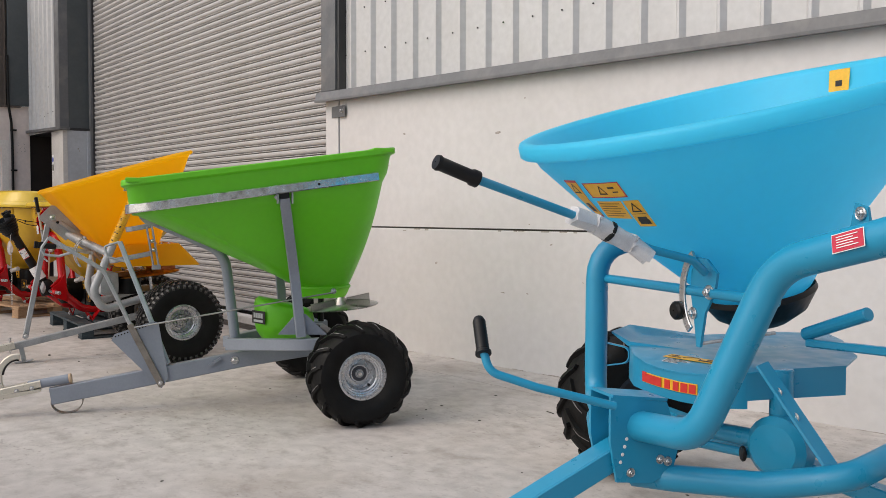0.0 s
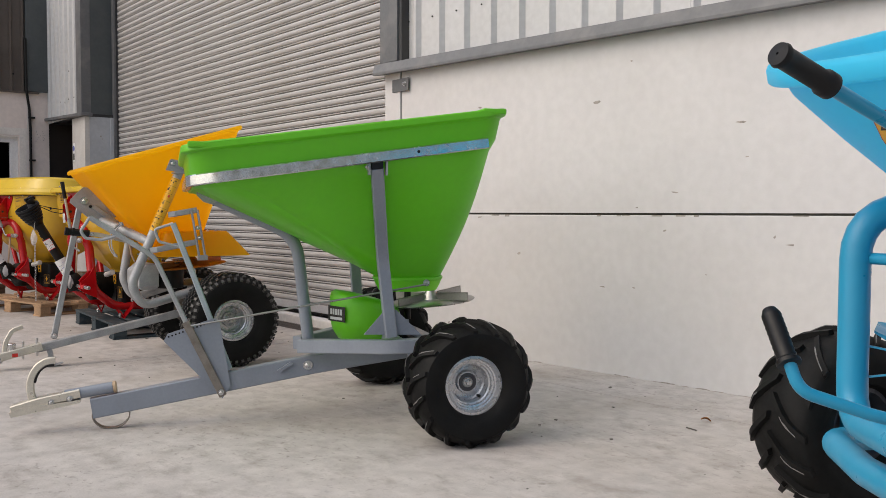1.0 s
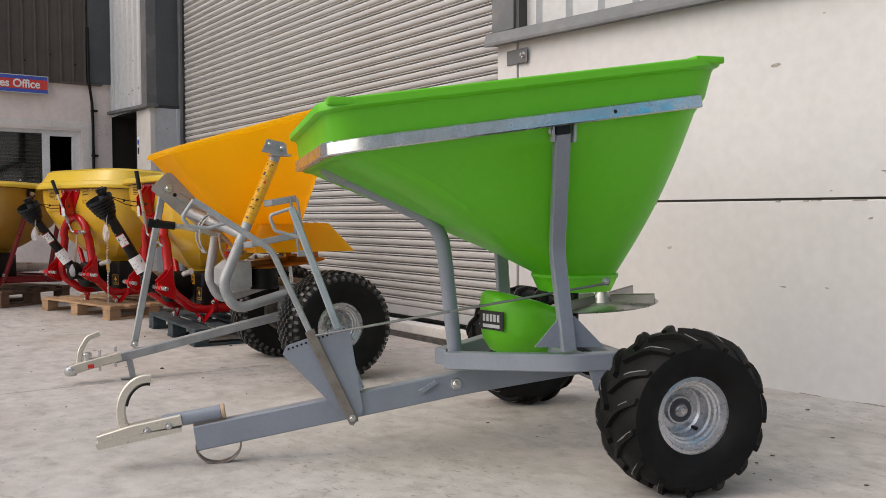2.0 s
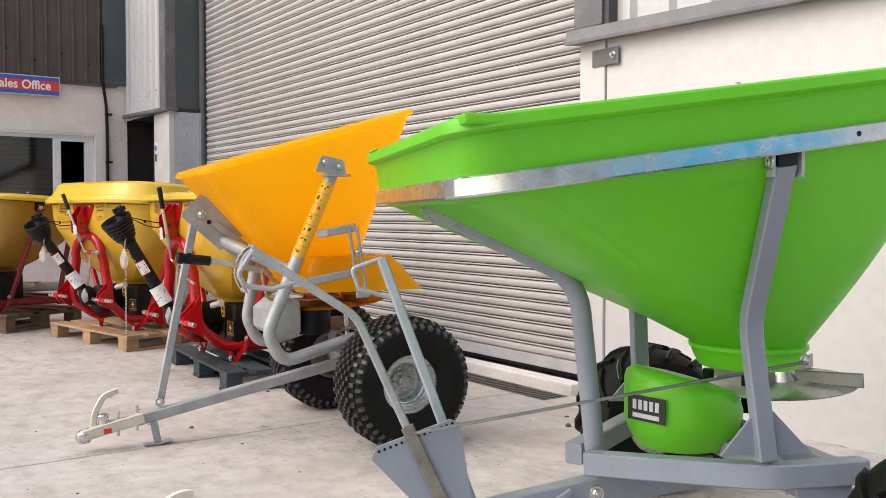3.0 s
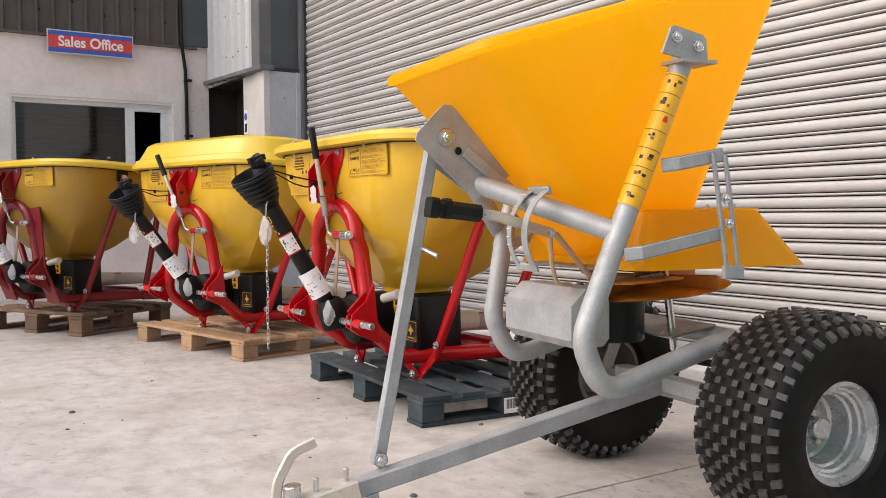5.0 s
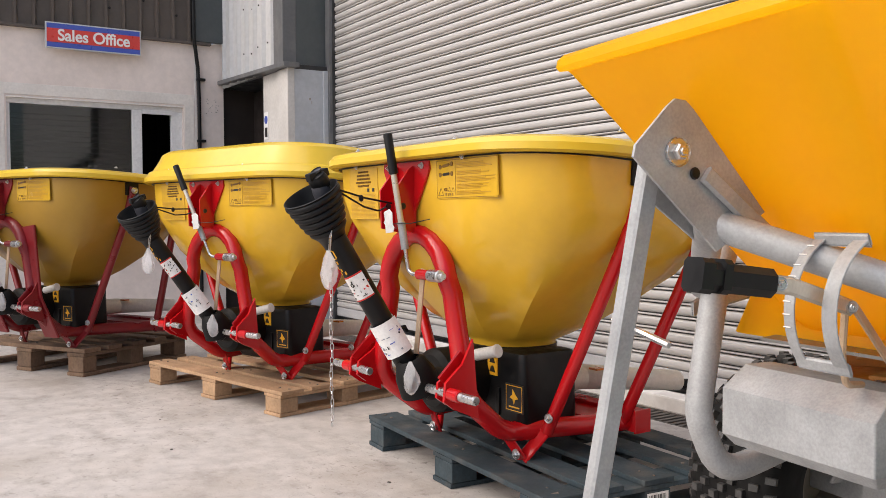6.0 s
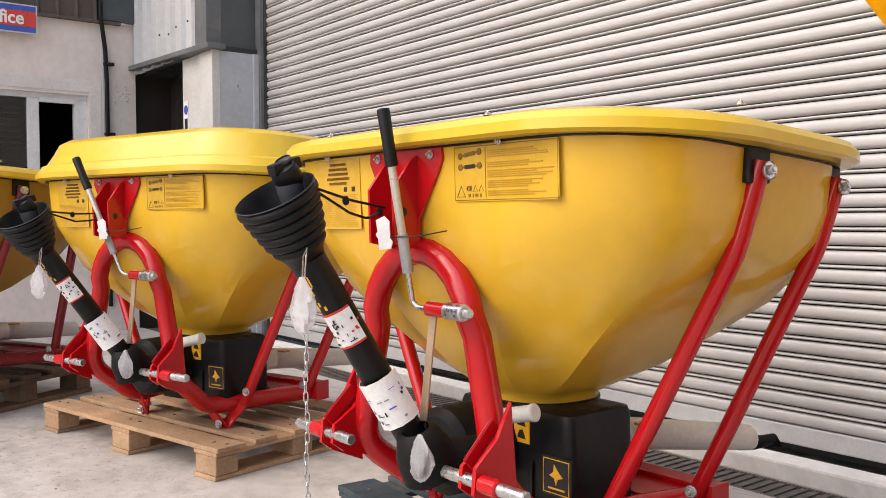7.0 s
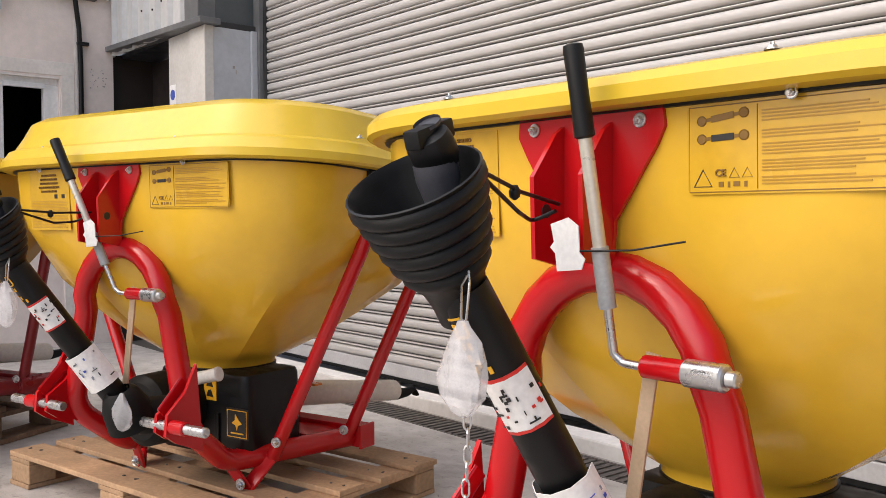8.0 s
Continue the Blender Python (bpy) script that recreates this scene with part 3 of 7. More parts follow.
for i in range(26):
    x = random.uniform(-5.2, 2.5)
    w = random.uniform(0.02, 0.09)
    box(bm, x, WY - 0.0015, 0.901 - random.uniform(0.004, 0.014), x + w, WY + 0.02, 0.9015, m=None)
part("chipped_edge", bm, "chip", wall)
bm = bmesh.new()
for i in range(34):
    x, z = random.uniform(-5.3, 0.8), random.uniform(0.1, 1.75)
    w, h = random.uniform(0.008, 0.035), random.uniform(0.003, 0.008)
    a = random.uniform(-0.6, 0.6)
    o = [(x + math.cos(a + k * 1.05) * w * random.uniform(0.5, 1), z + math.sin(k * 1.05) * h * random.uniform(0.6, 1.4)) for k in range(6)]
    plate(o, 0.002, xz(WY - 0.0005), bm)
part("scuff_mark", bm, "chip", wall)
bm = bmesh.new()
for i in range(40):
    x = random.uniform(-5.6, 1.5)
    w, h = random.uniform(0.02, 0.10), random.uniform(0.002, 0.007)
    plate([(x, 0.0), (x + w, 0.0), (x + w * 0.7, h), (x + w * 0.2, h * 0.7)], 0.004, xz(WY - 0.001), bm)
part("dirt_at_base", bm, "chip", wall)

jamb = structure(new("pillar"), "white painted pillar beside the roller shutter", "pillar")
part("column", cube(-5.93, WY - 0.01, -0.05, -5.745, WY + 0.25, 1.93, bevel=0.006), "wall", jamb)
part("gap", cube(-5.7455, WY + 0.01, -0.05, -5.7345, WY + 0.2, 1.93), "joint", jamb)
for z, h, x0, x1 in ((1.815, 0.045, -5.83, -5.64), (0.62, 0.036, -5.76, -5.597), (0.034, 0.03, -5.757, -5.592)):
    clip = part("fixing_bracket", cube(x0, WY - 0.018, z - h, x1, WY - 0.010, z + h, bevel=0.003), "trim" if z > 1.5 else "panel", jamb)
    part("bracket_washer", rod((x1 - 0.035, WY - 0.018, z + 0.004), (x1 - 0.035, WY - 0.022, z + 0.004), 0.019, 16), "zinc", clip)
    part("bracket_bolt", rod((x1 - 0.035, WY - 0.022, z + 0.004), (x1 - 0.035, WY - 0.040, z + 0.004), 0.011, 6), "zinc", clip)

trim = structure(new("trim"), "grey steel flashing above the white wall", "flashing")
bm = sweep(bmesh.new(), [(-5.97, WY - 0.03, 1.945), (5, WY - 0.03, 1.945), (12, WY - 0.03, 1.945)], [(-0.07, -0.03), (0.03, -0.045), (0.05, -0.045), (0.05, -0.028), (0.03, 0.035), (-0.07, 0.035)])
part("flashing", falling(bm), "trim", trim, at=SKEW)
part("corner_post", cube(-5.945, WY - 0.045, 1.985, -5.735, WY + 0.2, 6.0, bevel=0.006), "trim", trim)
part("corner_edge", cube(-5.735, WY - 0.03, 1.97, -5.70, WY + 0.1, 6.0, bevel=0.004), "anthracite", trim)


def corrugated(u0, u1, z0, z1, pitch, depth, top, place):
    """Ribbed sheet: along u, standing between z0 and z1."""
    pts = []
    u = u0
    while u < u1:
        for du, d in ((0, 0), (pitch * 0.62, 0), (pitch * 0.72, depth), (pitch * (0.72 + top), depth), (pitch * (0.82 + top), 0)):
            if u + du <= u1:
                pts.append((u + du, d))
        u += pitch
    bm = bmesh.new()
    rows = []
    for off in (0.0, -0.004):
        rows.append([[bm.verts.new(place(a, d + off, z)) for a, d in pts] for z in (z0, z1)])
    for lo, hi in rows:
        for i in range(len(pts) - 1):
            bm.faces.new((lo[i], lo[i + 1], hi[i + 1], hi[i]))
    for i in range(len(pts) - 1):
        for k in (0, 1):
            bm.faces.new((rows[0][k][i], rows[0][k][i + 1], rows[1][k][i + 1], rows[1][k][i]))
    return bm


clad = structure(new("cladding"), "pale grey ribbed steel cladding with screw heads", "cladding")
clad.matrix_basis = SKEW
bm = corrugated(-5.78, 12, 1.55, 6.0, 0.243, 0.032, 0.06, lambda a, d, z: V(a, WY + 0.035 - d, z))
part("ribbed_sheet", bm, "cladding", clad)
bm = bmesh.new()
for i in range(0, 30):
    for z in (2.26, 2.6):
        x = -5.70 + i * 0.243 + random.uniform(-0.01, 0.01)
        rod((x, WY + 0.034, z), (x, WY + 0.027, z), 0.0055, 8, bm)
part("screw_heads", bm, "black", clad)

# ---- roller shutter ----
SY = WY + 0.05
shutter = structure(new("door_1"), "closed pale grey steel roller shutter door", "roller shutter")
PITCH = 0.0648


def slat_mesh():
    """A curved lath with a narrow bead above it, between two grooves."""
    bm = bmesh.new()
    for z0, z1, d in ((-0.475, 0.222, 0.014), (0.292, 0.46, 0.011)):
        sec = [(0.002 - d * math.sin(math.pi * i / 8) ** 0.38, PITCH * (z0 + (z1 - z0) * i / 8)) for i in range(9)]
        sec += [(0.014, PITCH * z1), (0.014, PITCH * z0)]
        a = [bm.verts.new(V(-11.72, y, z)) for y, z in sec]
        b = [bm.verts.new(V(-5.935, y, z)) for y, z in sec]
        for j in range(len(sec)):
            k = (j + 1) % len(sec)
            bm.faces.new((a[j], a[k], b[k], b[j]))
        bm.faces.new(a)
        bm.faces.new(b[::-1])
    return bm


first = part("slat", slat_mesh(), "shutter", shutter, smooth=40, at=pose(0, SY, 0.185))
for i in range(1, 62):
    o = first.copy()
    scene.collection.objects.link(o)
    o.matrix_basis = pose(0, SY + 0.0012 * math.sin(i * 2.3), 0.185 + i * PITCH)
# added black sheet behind the slats deepens the shade in their gaps
part("curtain_backing", cube(-11.72, SY + 0.016, 0.15, -5.935, SY + 0.04, 4.3), "black", shutter)
part("bottom_rail", cube(-11.72, SY - 0.012, 0.083, -5.935, SY + 0.02, 0.152, bevel=0.004), "rail", shutter)
part("rubber_seal", cube(-11.72, SY - 0.008, 0.063, -5.935, SY + 0.012, 0.082), "black", shutter)
part("guide_rail", cube(-11.77, SY - 0.03, 0.0, -11.722, SY + 0.05, 4.5, bevel=0.004), "anthracite", shutter)
sill = structure(part("threshold", cube(-11.7, 4.275, -0.05, -5.86, WY - 0.012, 0.062, bevel=0.01), "sill"), "low pale concrete threshold below the shutter", "threshold")
structure(part("wall_shutter_head", cube(-11.75, WY, 4.2, -5.9, WY + 0.25, 6.0), "cladding"), "pale cladding above the shutter", "wall")
structure(part("wall_hall", cube(-11.75, WY + 0.5, 0.0, -5.4, WY + 0.7, 6.0), "wall"), "inner wall of the hall behind the shutter", "wall")
structure(part("roof", cube(-18, WY + 0.1, 6.0, 12.2, WY + 9, 6.15), "anthracite"), "flat dark grey hall roof", "roof")

# ---- projecting bay beside the shutter ----
BX, BY = -11.80, 4.035
bay = structure(new("wall_bay"), "projecting bay with grey steel corner over a doorway", "bay")
bm = corrugated(-13.62, BX - 0.19, 2.10, 6.0, 0.20, 0.03, 0.06, lambda a, d, z: V(a, BY + 0.02 - d, z))
part("ribbed_sheet", bm, "cladding", bay)
part("corner_flashing", cube(BX - 0.195, BY - 0.015, 2.11, BX, BY + 0.1, 6.0, bevel=0.005), "trim", bay)
part("side_cladding", cube(BX - 0.02, BY + 0.1, 2.11, BX - 0.002, SY, 6.0), "slate", bay)
part("edge_strip", cube(BX, SY - 0.06, 0, BX + 0.075, SY - 0.032, 6.0, bevel=0.003), "trim", bay)
bm = cube(-13.64, BY - 0.045, 2.08, BX + 0.09, BY + 0.09, 2.118, bevel=0.005)
for v in bm.verts:
    v.co.z += 0.033 * (BX - v.co.x)
part("drip_flashing", bm, "trim", bay)
part("side_drip", cube(BX - 0.1, BY + 0.1, 2.075, BX + 0.03, SY - 0.06, 2.112, bevel=0.005), "anthracite", bay)
part("side_panel", cube(BX + 0.012, BY + 0.07, 0, BX + 0.03, SY - 0.09, 2.075), "panel", bay)
part("panel_edge", cube(BX + 0.03, SY - 0.10, 0, BX + 0.052, SY - 0.06, 2.075, bevel=0.003), "panel", bay)
part("post", cube(BX - 0.185, BY + 0.01, 0, BX + 0.032, BY + 0.07, 2.08, bevel=0.005), "post", bay)
part("inner_post", cube(-12.37, BY + 0.04, 0, BX - 0.185, BY + 0.10, 2.09, bevel=0.004), "post", bay)
part("panel_scratch", cube(BX + 0.0295, 4.23, 1.83, BX + 0.031, 4.245, 1.85), "chip", bay)
part("panel_scratch", cube(BX + 0.0295, 4.25, 1.80, BX + 0.031, 4.256, 1.825), "chip", bay)
random.seed(12)
bm = bmesh.new()
for i in range(9):
    for z in (2.32, 2.72):
        x, zz = -13.42 + i * 0.17 + random.uniform(-0.03, 0.03), z + random.uniform(-0.03, 0.03)
        rod((x, BY + 0.022, zz), (x, BY + 0.013, zz), 0.0075, 8, bm)
part("screw_heads", bm, "black", bay)
structure(part("door_2", cube(-13.5, BY + 0.32, 0, -12.3, BY + 0.37, 2.085, bevel=0.005), "door"), "dark door set back under the bay", "door")
structure(part("soffit", cube(-13.5, BY + 0.09, 2.10, BX - 0.02, SY + 0.2, 2.13), "anthracite"), "dark underside of the bay", "soffit")
notice = structure(part("notice", cube(-12.345, BY + 0.036, 1.55, -12.26, BY + 0.039, 1.78), "white"), "small white notice with a blue disc", "notice")
part("disc", rod((-12.3025, BY + 0.036, 1.715), (-12.3025, BY + 0.0345, 1.715), 0.034, 18), "signblue", notice)
part("text_bar", cube(-12.33, BY + 0.0345, 1.57, -12.275, BY + 0.036, 1.65), "ink", notice)

# ---- office wall ----
OX = -13.31
office = structure(new("wall_west"), "pinkish rendered office wall with stained patches", "wall")
WIN = (2.195, 3.664, 0.83, 1.912)
part("render_left", cube(OX - 0.2, -9, -0.05, OX, WIN[0], 2.505), "render", office)
part("render_right", cube(OX - 0.2, WIN[1], -0.05, OX, 4.046, 2.505), "render", office)
part("render_above", cube(OX - 0.2, WIN[0], WIN[3], OX, WIN[1], 2.505), "render", office)
part("render_below", cube(OX - 0.2, WIN[0], -0.05, OX, WIN[1], WIN[2]), "render", office)
part("return_wall", cube(OX - 0.2, 4.046, -0.05, OX - 0.03, 4.45, 2.12), "door", office, "dark door leaf in the return")
part("band_above", cube(OX, 1.9, 1.925, OX + 0.006, 3.765, 2.02, bevel=0.002), "band", office)
part("band_right", cube(OX, 3.675, 0.0, OX + 0.006, 3.765, 1.925, bevel=0.002), "band", office)
part("band_left", cube(OX, 1.9, 0.0, OX + 0.006, 2.18, 1.925, bevel=0.002), "band", office)
bm = corrugated(-9, 3.76, 2.50, 4.1, 0.145, 0.035, 0.08, lambda a, d, z: V(OX + 0.01 + d, a, z))
part("brown_ribbed_sheet", bm, "brown", office)
part("sheet_backing", cube(OX - 0.15, -9, 2.51, OX, 3.925, 4.1), "brown", office)
part("corner_flashing", cube(OX + 0.0, 3.76, 2.51, OX + 0.05, 4.03, 4.15, bevel=0.004), "slate", office)
part("sheet_foot", cube(OX, -9, 2.482, OX + 0.05, 3.92, 2.506, bevel=0.003), "brown", office)
bm = bmesh.new()
for i in range(14):
    rod((OX + 0.045, 3.6 - i * 0.29, 2.72 + (i % 2) * 0.1), (OX + 0.056, 3.6 - i * 0.29, 2.72 + (i % 2) * 0.1), 0.012, 8, bm)
part("screw_heads", bm, "black", office)

part("paint_edge", cube(OX, 3.770, 0.0, OX + 0.004, 3.788, 2.46, bevel=0.001), "band", office)
random.seed(21)
bm = bmesh.new()
for i in range(22):
    y, z, w, h = 3.93 + random.uniform(-0.06, 0.06), 1.93 + random.uniform(-0.09, 0.07), random.uniform(0.003, 0.016), random.uniform(0.002, 0.007)
    plate([(y, z), (y + w, z + random.uniform(-0.01, 0.01)), (y + w, z + h), (y + w * 0.3, z + h * 1.4)], 0.002, yz(OX + 0.0005), bm)
part("scuff_mark", bm, "chip", office)
window = structure(new("window_1"), "white plastic office window with dark room behind", "window")
fx0, fx1 = OX - 0.09, OX - 0.03
y0, y1, z0, z1 = WIN
for nm, a in (("frame_top", (y0, z1 - 0.055, y1, z1)), ("frame_sill", (y0, z0, y1, z0 + 0.06)), ("frame_jamb", (y0, z0 + 0.06, y0 + 0.03, z1 - 0.055)),
              ("frame_jamb", (y1 - 0.1, z0 + 0.06, y1, z1 - 0.055)), ("mullion", (3.215, z0 + 0.06, 3.302, z1 - 0.055))):
    part(nm, cube(fx0, a[0], a[1], fx1, a[2], a[3], bevel=0.006), "pvc", window)
part("casement_frame", cube(fx1 - 0.02, 3.30, z1 - 0.085, fx1 + 0.012, 3.57, z1 - 0.05, bevel=0.004), "pvc", window)
for a, b in ((y0 + 0.03, 3.215), (3.302, y1 - 0.1)):
    g = part("pane", cube(fx0 + 0.026, a, z0 + 0.06, fx0 + 0.032, b, z1 - 0.055), "glass", window)
    g.visible_shadow = False
# added slats behind the left pane imitate the reflected shutter lines
slat_me = part("blind_slat", bar([(0, y0 + 0.04, 0), (0, 3.20, 0)], 0.034, 0.003, up=(0.5, 0, 0.87), c=0.001), "pane_line", window, "dark slat standing for reflected shutter lines").data
window.children[-1].matrix_basis = Matrix.Translation((OX - 0.16, 0, z1 - 0.08))
for i in range(1, 21):
    sl = new("blind_slat", slat_me)
    sl.parent = window
    sl.matrix_basis = Matrix.Translation((OX - 0.16, 0, z1 - 0.08 - 0.046 * i))
part("reveal", cube(OX - 0.03, y0 - 0.002, z1 - 0.012, OX + 0.003, y1, z1 + 0.002), "band", window)
# added room shell, coloured almost black so the panes look dark
structure(part("office_room", cube(OX - 2.2, 0.5, 0.1, OX - 2.1, 4.0, 2.5), "room"), "added near-black back wall that keeps the office window dark", "wall")
structure(part("office_ceiling", cube(OX - 2.2, 0.5, 2.5, OX - 0.2, 4.0, 2.6), "room"), "added near-black office ceiling", "ceiling")
structure(part("office_side", cube(OX - 2.2, 3.98, 0.1, OX - 0.2, 4.05, 2.5), "room"), "added near-black office side wall", "wall")
structure(part("office_side_far", cube(OX - 2.2, 0.45, 0.1, OX - 0.2, 0.52, 2.5), "room"), "added near-black office far side wall", "wall")
structure(part("office_floor", cube(OX - 2.2, 0.5, 0.05, OX - 0.2, 4.0, 0.1), "room"), "added near-black office floor", "floor")

cable = tagged(new("cable"), "black cable clipped down the office wall", "cable")
part("run", tube([(OX + 0.065, 3.75, 3.2), (OX + 0.065, 3.755, 2.52), (OX + 0.02, 3.80, 2.27), (OX + 0.02, 3.808, 2.0), (OX + 0.02, 3.808, 0.2)], 0.017, 0.15), "black", cable, smooth=40)
for z in (2.165, 1.60, 0.9):
    part("clip", cube(OX + 0.002, 3.785, z - 0.012, OX + 0.04, 3.865, z + 0.012, bevel=0.003), "black", cable)

sign = thing("sign", pose(OX + 0.068, 2.886, 2.432, 90, 0, 90), "red and blue sign board reading Sales Office", "sign")
part("board", cube(-0.391, -0.110, -0.01, 0.391, 0.110, 0.01, bevel=0.003), "silverlabel", sign)
part("blue_face", cube(-0.38, -0.099, 0.009, 0.38, 0.099, 0.0115), "signblue", sign)
part("red_band", cube(-0.38, -0.058, 0.011, 0.38, 0.058, 0.013), "signred", sign)
words("Sales Office", 0.135, "white", sign, pose(0, 0.0, 0.0145), sx=0.93)

# grit on the yard
random.seed(8)
bm = bmesh.new()
for i in range(150):
    x, y = random.uniform(-9.5, -0.6), random.uniform(0.9, 4.3) if i % 3 else random.uniform(3.7, 4.35)
    s = random.choice((0.003, 0.003, 0.004, 0.005, 0.008)) * random.uniform(0.6, 1.2)
    box(bm, -s, -s * 0.7, 0, s, s * 0.7, s * 0.5, m=pose(x, y, 0.0, 0, 0, random.uniform(0, 180)))
tagged(part("grit", bm, "joint"), "small dark grit and chips lying on concrete", "grit", kind="stuff")


def dead_leaf(x, y, rz, size):
    bm = bmesh.new()
    n = 7
    rows = []
    for i in range(n):
        u = i / (n - 1)
        w = size * 0.32 * math.sin(math.pi * min(1, u * 0.96 + 0.03)) ** 0.8
        lift = 0.012 * math.sin(u * 2.6) + 0.002
        rows.append([bm.verts.new(V(-w, (u - 0.5) * size, lift + 0.008)), bm.verts.new(V(0, (u - 0.5) * size, lift)), bm.verts.new(V(w, (u - 0.5) * size, lift + 0.006))])
    for a, b in zip(rows, rows[1:]):
        for k in (0, 1):
            bm.faces.new((a[k], a[k + 1], b[k + 1], b[k]))
    bmesh.ops.solidify(bm, geom=bm.faces[:], thickness=0.0012)
    return tagged(part("dead_leaf", bm, "rust", None, smooth=60, at=pose(x, y, 0.001, 0, 0, rz)), "curled brown dead leaf on the concrete", "leaf", "dead leaves")


dead_leaf(-2.885, 3.96, 120, 0.042)
tagged(part("twig", tube([(-2.872, 3.800, 0.004), (-2.845, 3.79, 0.006), (-2.815, 3.790, 0.004)], 0.0026, 0.01, 6), "joint"), "short dark twig lying on the concrete", "twig")
for x, y, r in ((-5.366, 3.787, 0.014), (-8.0, 1.746, 0.010), (-6.331, 2.346, 0.009)):
    bm = lathe([(0.002, 0.0), (r * 0.8, 0.001), (r, r * 0.4), (r * 0.7, r * 0.85), (0.002, r)], 9)
    for v in bm.verts:
        v.co.x *= 1.3
    tagged(part("pebble", bm, "joint", None, smooth=60, at=pose(x, y, 0, 0, 0, x * 77)), "small dark pebble on the concrete yard", "pebble", "loose pebbles")


# ---- wheels ----
def tyre_meshes(r, w, rim, kind, seed=0):
    """A tyre about the x axis, with bar lugs or with knobs."""
    rng = random.Random(seed)
    deep = 0.016 if kind == "bar" else 0.011
    rb = r - deep
    h = w / 2
    prof = [(rim, -h * 0.62), (rim + 0.012, -h * 0.80), (rim + (rb - rim) * 0.45, -h * 1.0), (rim + (rb - rim) * 0.75, -h * 0.97), (rb - 0.02, -h * 0.86),
            (rb - 0.004, -h * 0.62), (rb, -h * 0.25), (rb, h * 0.25), (rb - 0.004, h * 0.62), (rb - 0.02, h * 0.86), (rim + (rb - rim) * 0.75, h * 0.97),
            (rim + (rb - rim) * 0.45, h * 1.0), (rim + 0.012, h * 0.80), (rim, h * 0.62)]
    carcass = lathe(prof, 56)
    bm = bmesh.new()

    def surf(ang, s, up):
        """A point over the tread: s from -1 to 1 across it."""
        a = abs(s)
        rr = rb + up - (0.03 * max(0, a - 0.6) / 0.4 if a > 0.6 else 0) - 0.03 * max(0, a - 0.92)
        return V(rr * math.cos(ang), rr * math.sin(ang), s * h * (0.97 if up > 0 else 0.9))

    def block(cells):
        """A raised block from rows of (angle0, angle1, s)."""
        lo = [(bm.verts.new(surf(a, s, -0.006)), bm.verts.new(surf(b, s, -0.006))) for a, b, s in cells]
        hi = [(bm.verts.new(surf(a + (b - a) * 0.12, s * 0.995, deep)), bm.verts.new(surf(b - (b - a) * 0.12, s * 0.995, deep))) for a, b, s in cells]
        for i in range(len(cells) - 1):
            bm.faces.new((hi[i][0], hi[i][1], hi[i + 1][1], hi[i + 1][0]))
            bm.faces.new((lo[i][0], hi[i][0], hi[i + 1][0], lo[i + 1][0]))
            bm.faces.new((lo[i][1], lo[i + 1][1], hi[i + 1][1], hi[i][1]))
        for i in (0, -1):
            bm.faces.new((lo[i][0], lo[i][1], hi[i][1], hi[i][0]))

    if kind == "bar":
        n = 15
        for i in range(n):
            for side in (-1, 1):
                a0 = 2 * math.pi * (i + (0.5 if side > 0 else 0)) / n
                cells = []
                for k in range(7):
                    s = 0.02 + 1.0 * k / 6
                    a = a0 + 0.42 * (1 - s)
                    cells.append((a, a + 0.085 + 0.02 * s, side * s))
                block(cells)
    else:
        n = 40
        for i in range(n):
            a0 = 2 * math.pi * i / n
            for k in range(10):
                s0 = -1.06 + k * 0.2195
                a = a0 + (0.5 if k % 2 else 0.0) * 2 * math.pi / n + rng.uniform(-0.005, 0.005)
                w = rng.uniform(0.070, 0.080)
                block([(a, a + w, s0), (a, a + w, s0 + 0.132)])
        return carcass, bm, None
    edges = bmesh.new()
    for i in range(2 * n):
        if rng.random() < 0.25:
            continue
        side = -1 if i % 2 else 1
        a0 = 2 * math.pi * (i // 2 + (0.5 if side > 0 else 0)) / n
        lo, hi = rng.uniform(0.3, 0.7), rng.uniform(0.85, 1.0)
        rail = []
        for k in range(5):
            s = lo + (hi - lo) * k / 4
            a = a0 + 0.42 * (1 - s) + (0.085 + 0.02 * s) * 0.12
            wd = rng.uniform(0.004, 0.022)
            rail.append([edges.verts.new(surf(a - 0.002, side * s * 0.995, deep + 0.0006)), edges.verts.new(surf(a + wd, side * s * 0.995, deep + 0.0006)),
                         edges.verts.new(surf(a + wd, side * s * 0.995, deep - 0.002)), edges.verts.new(surf(a - 0.002, side * s * 0.995, deep - 0.002))])
        for p, q in zip(rail, rail[1:]):
            for j in range(4):
                edges.faces.new((p[j], p[(j + 1) % 4], q[(j + 1) % 4], q[j]))
    return carcass, bm, edges


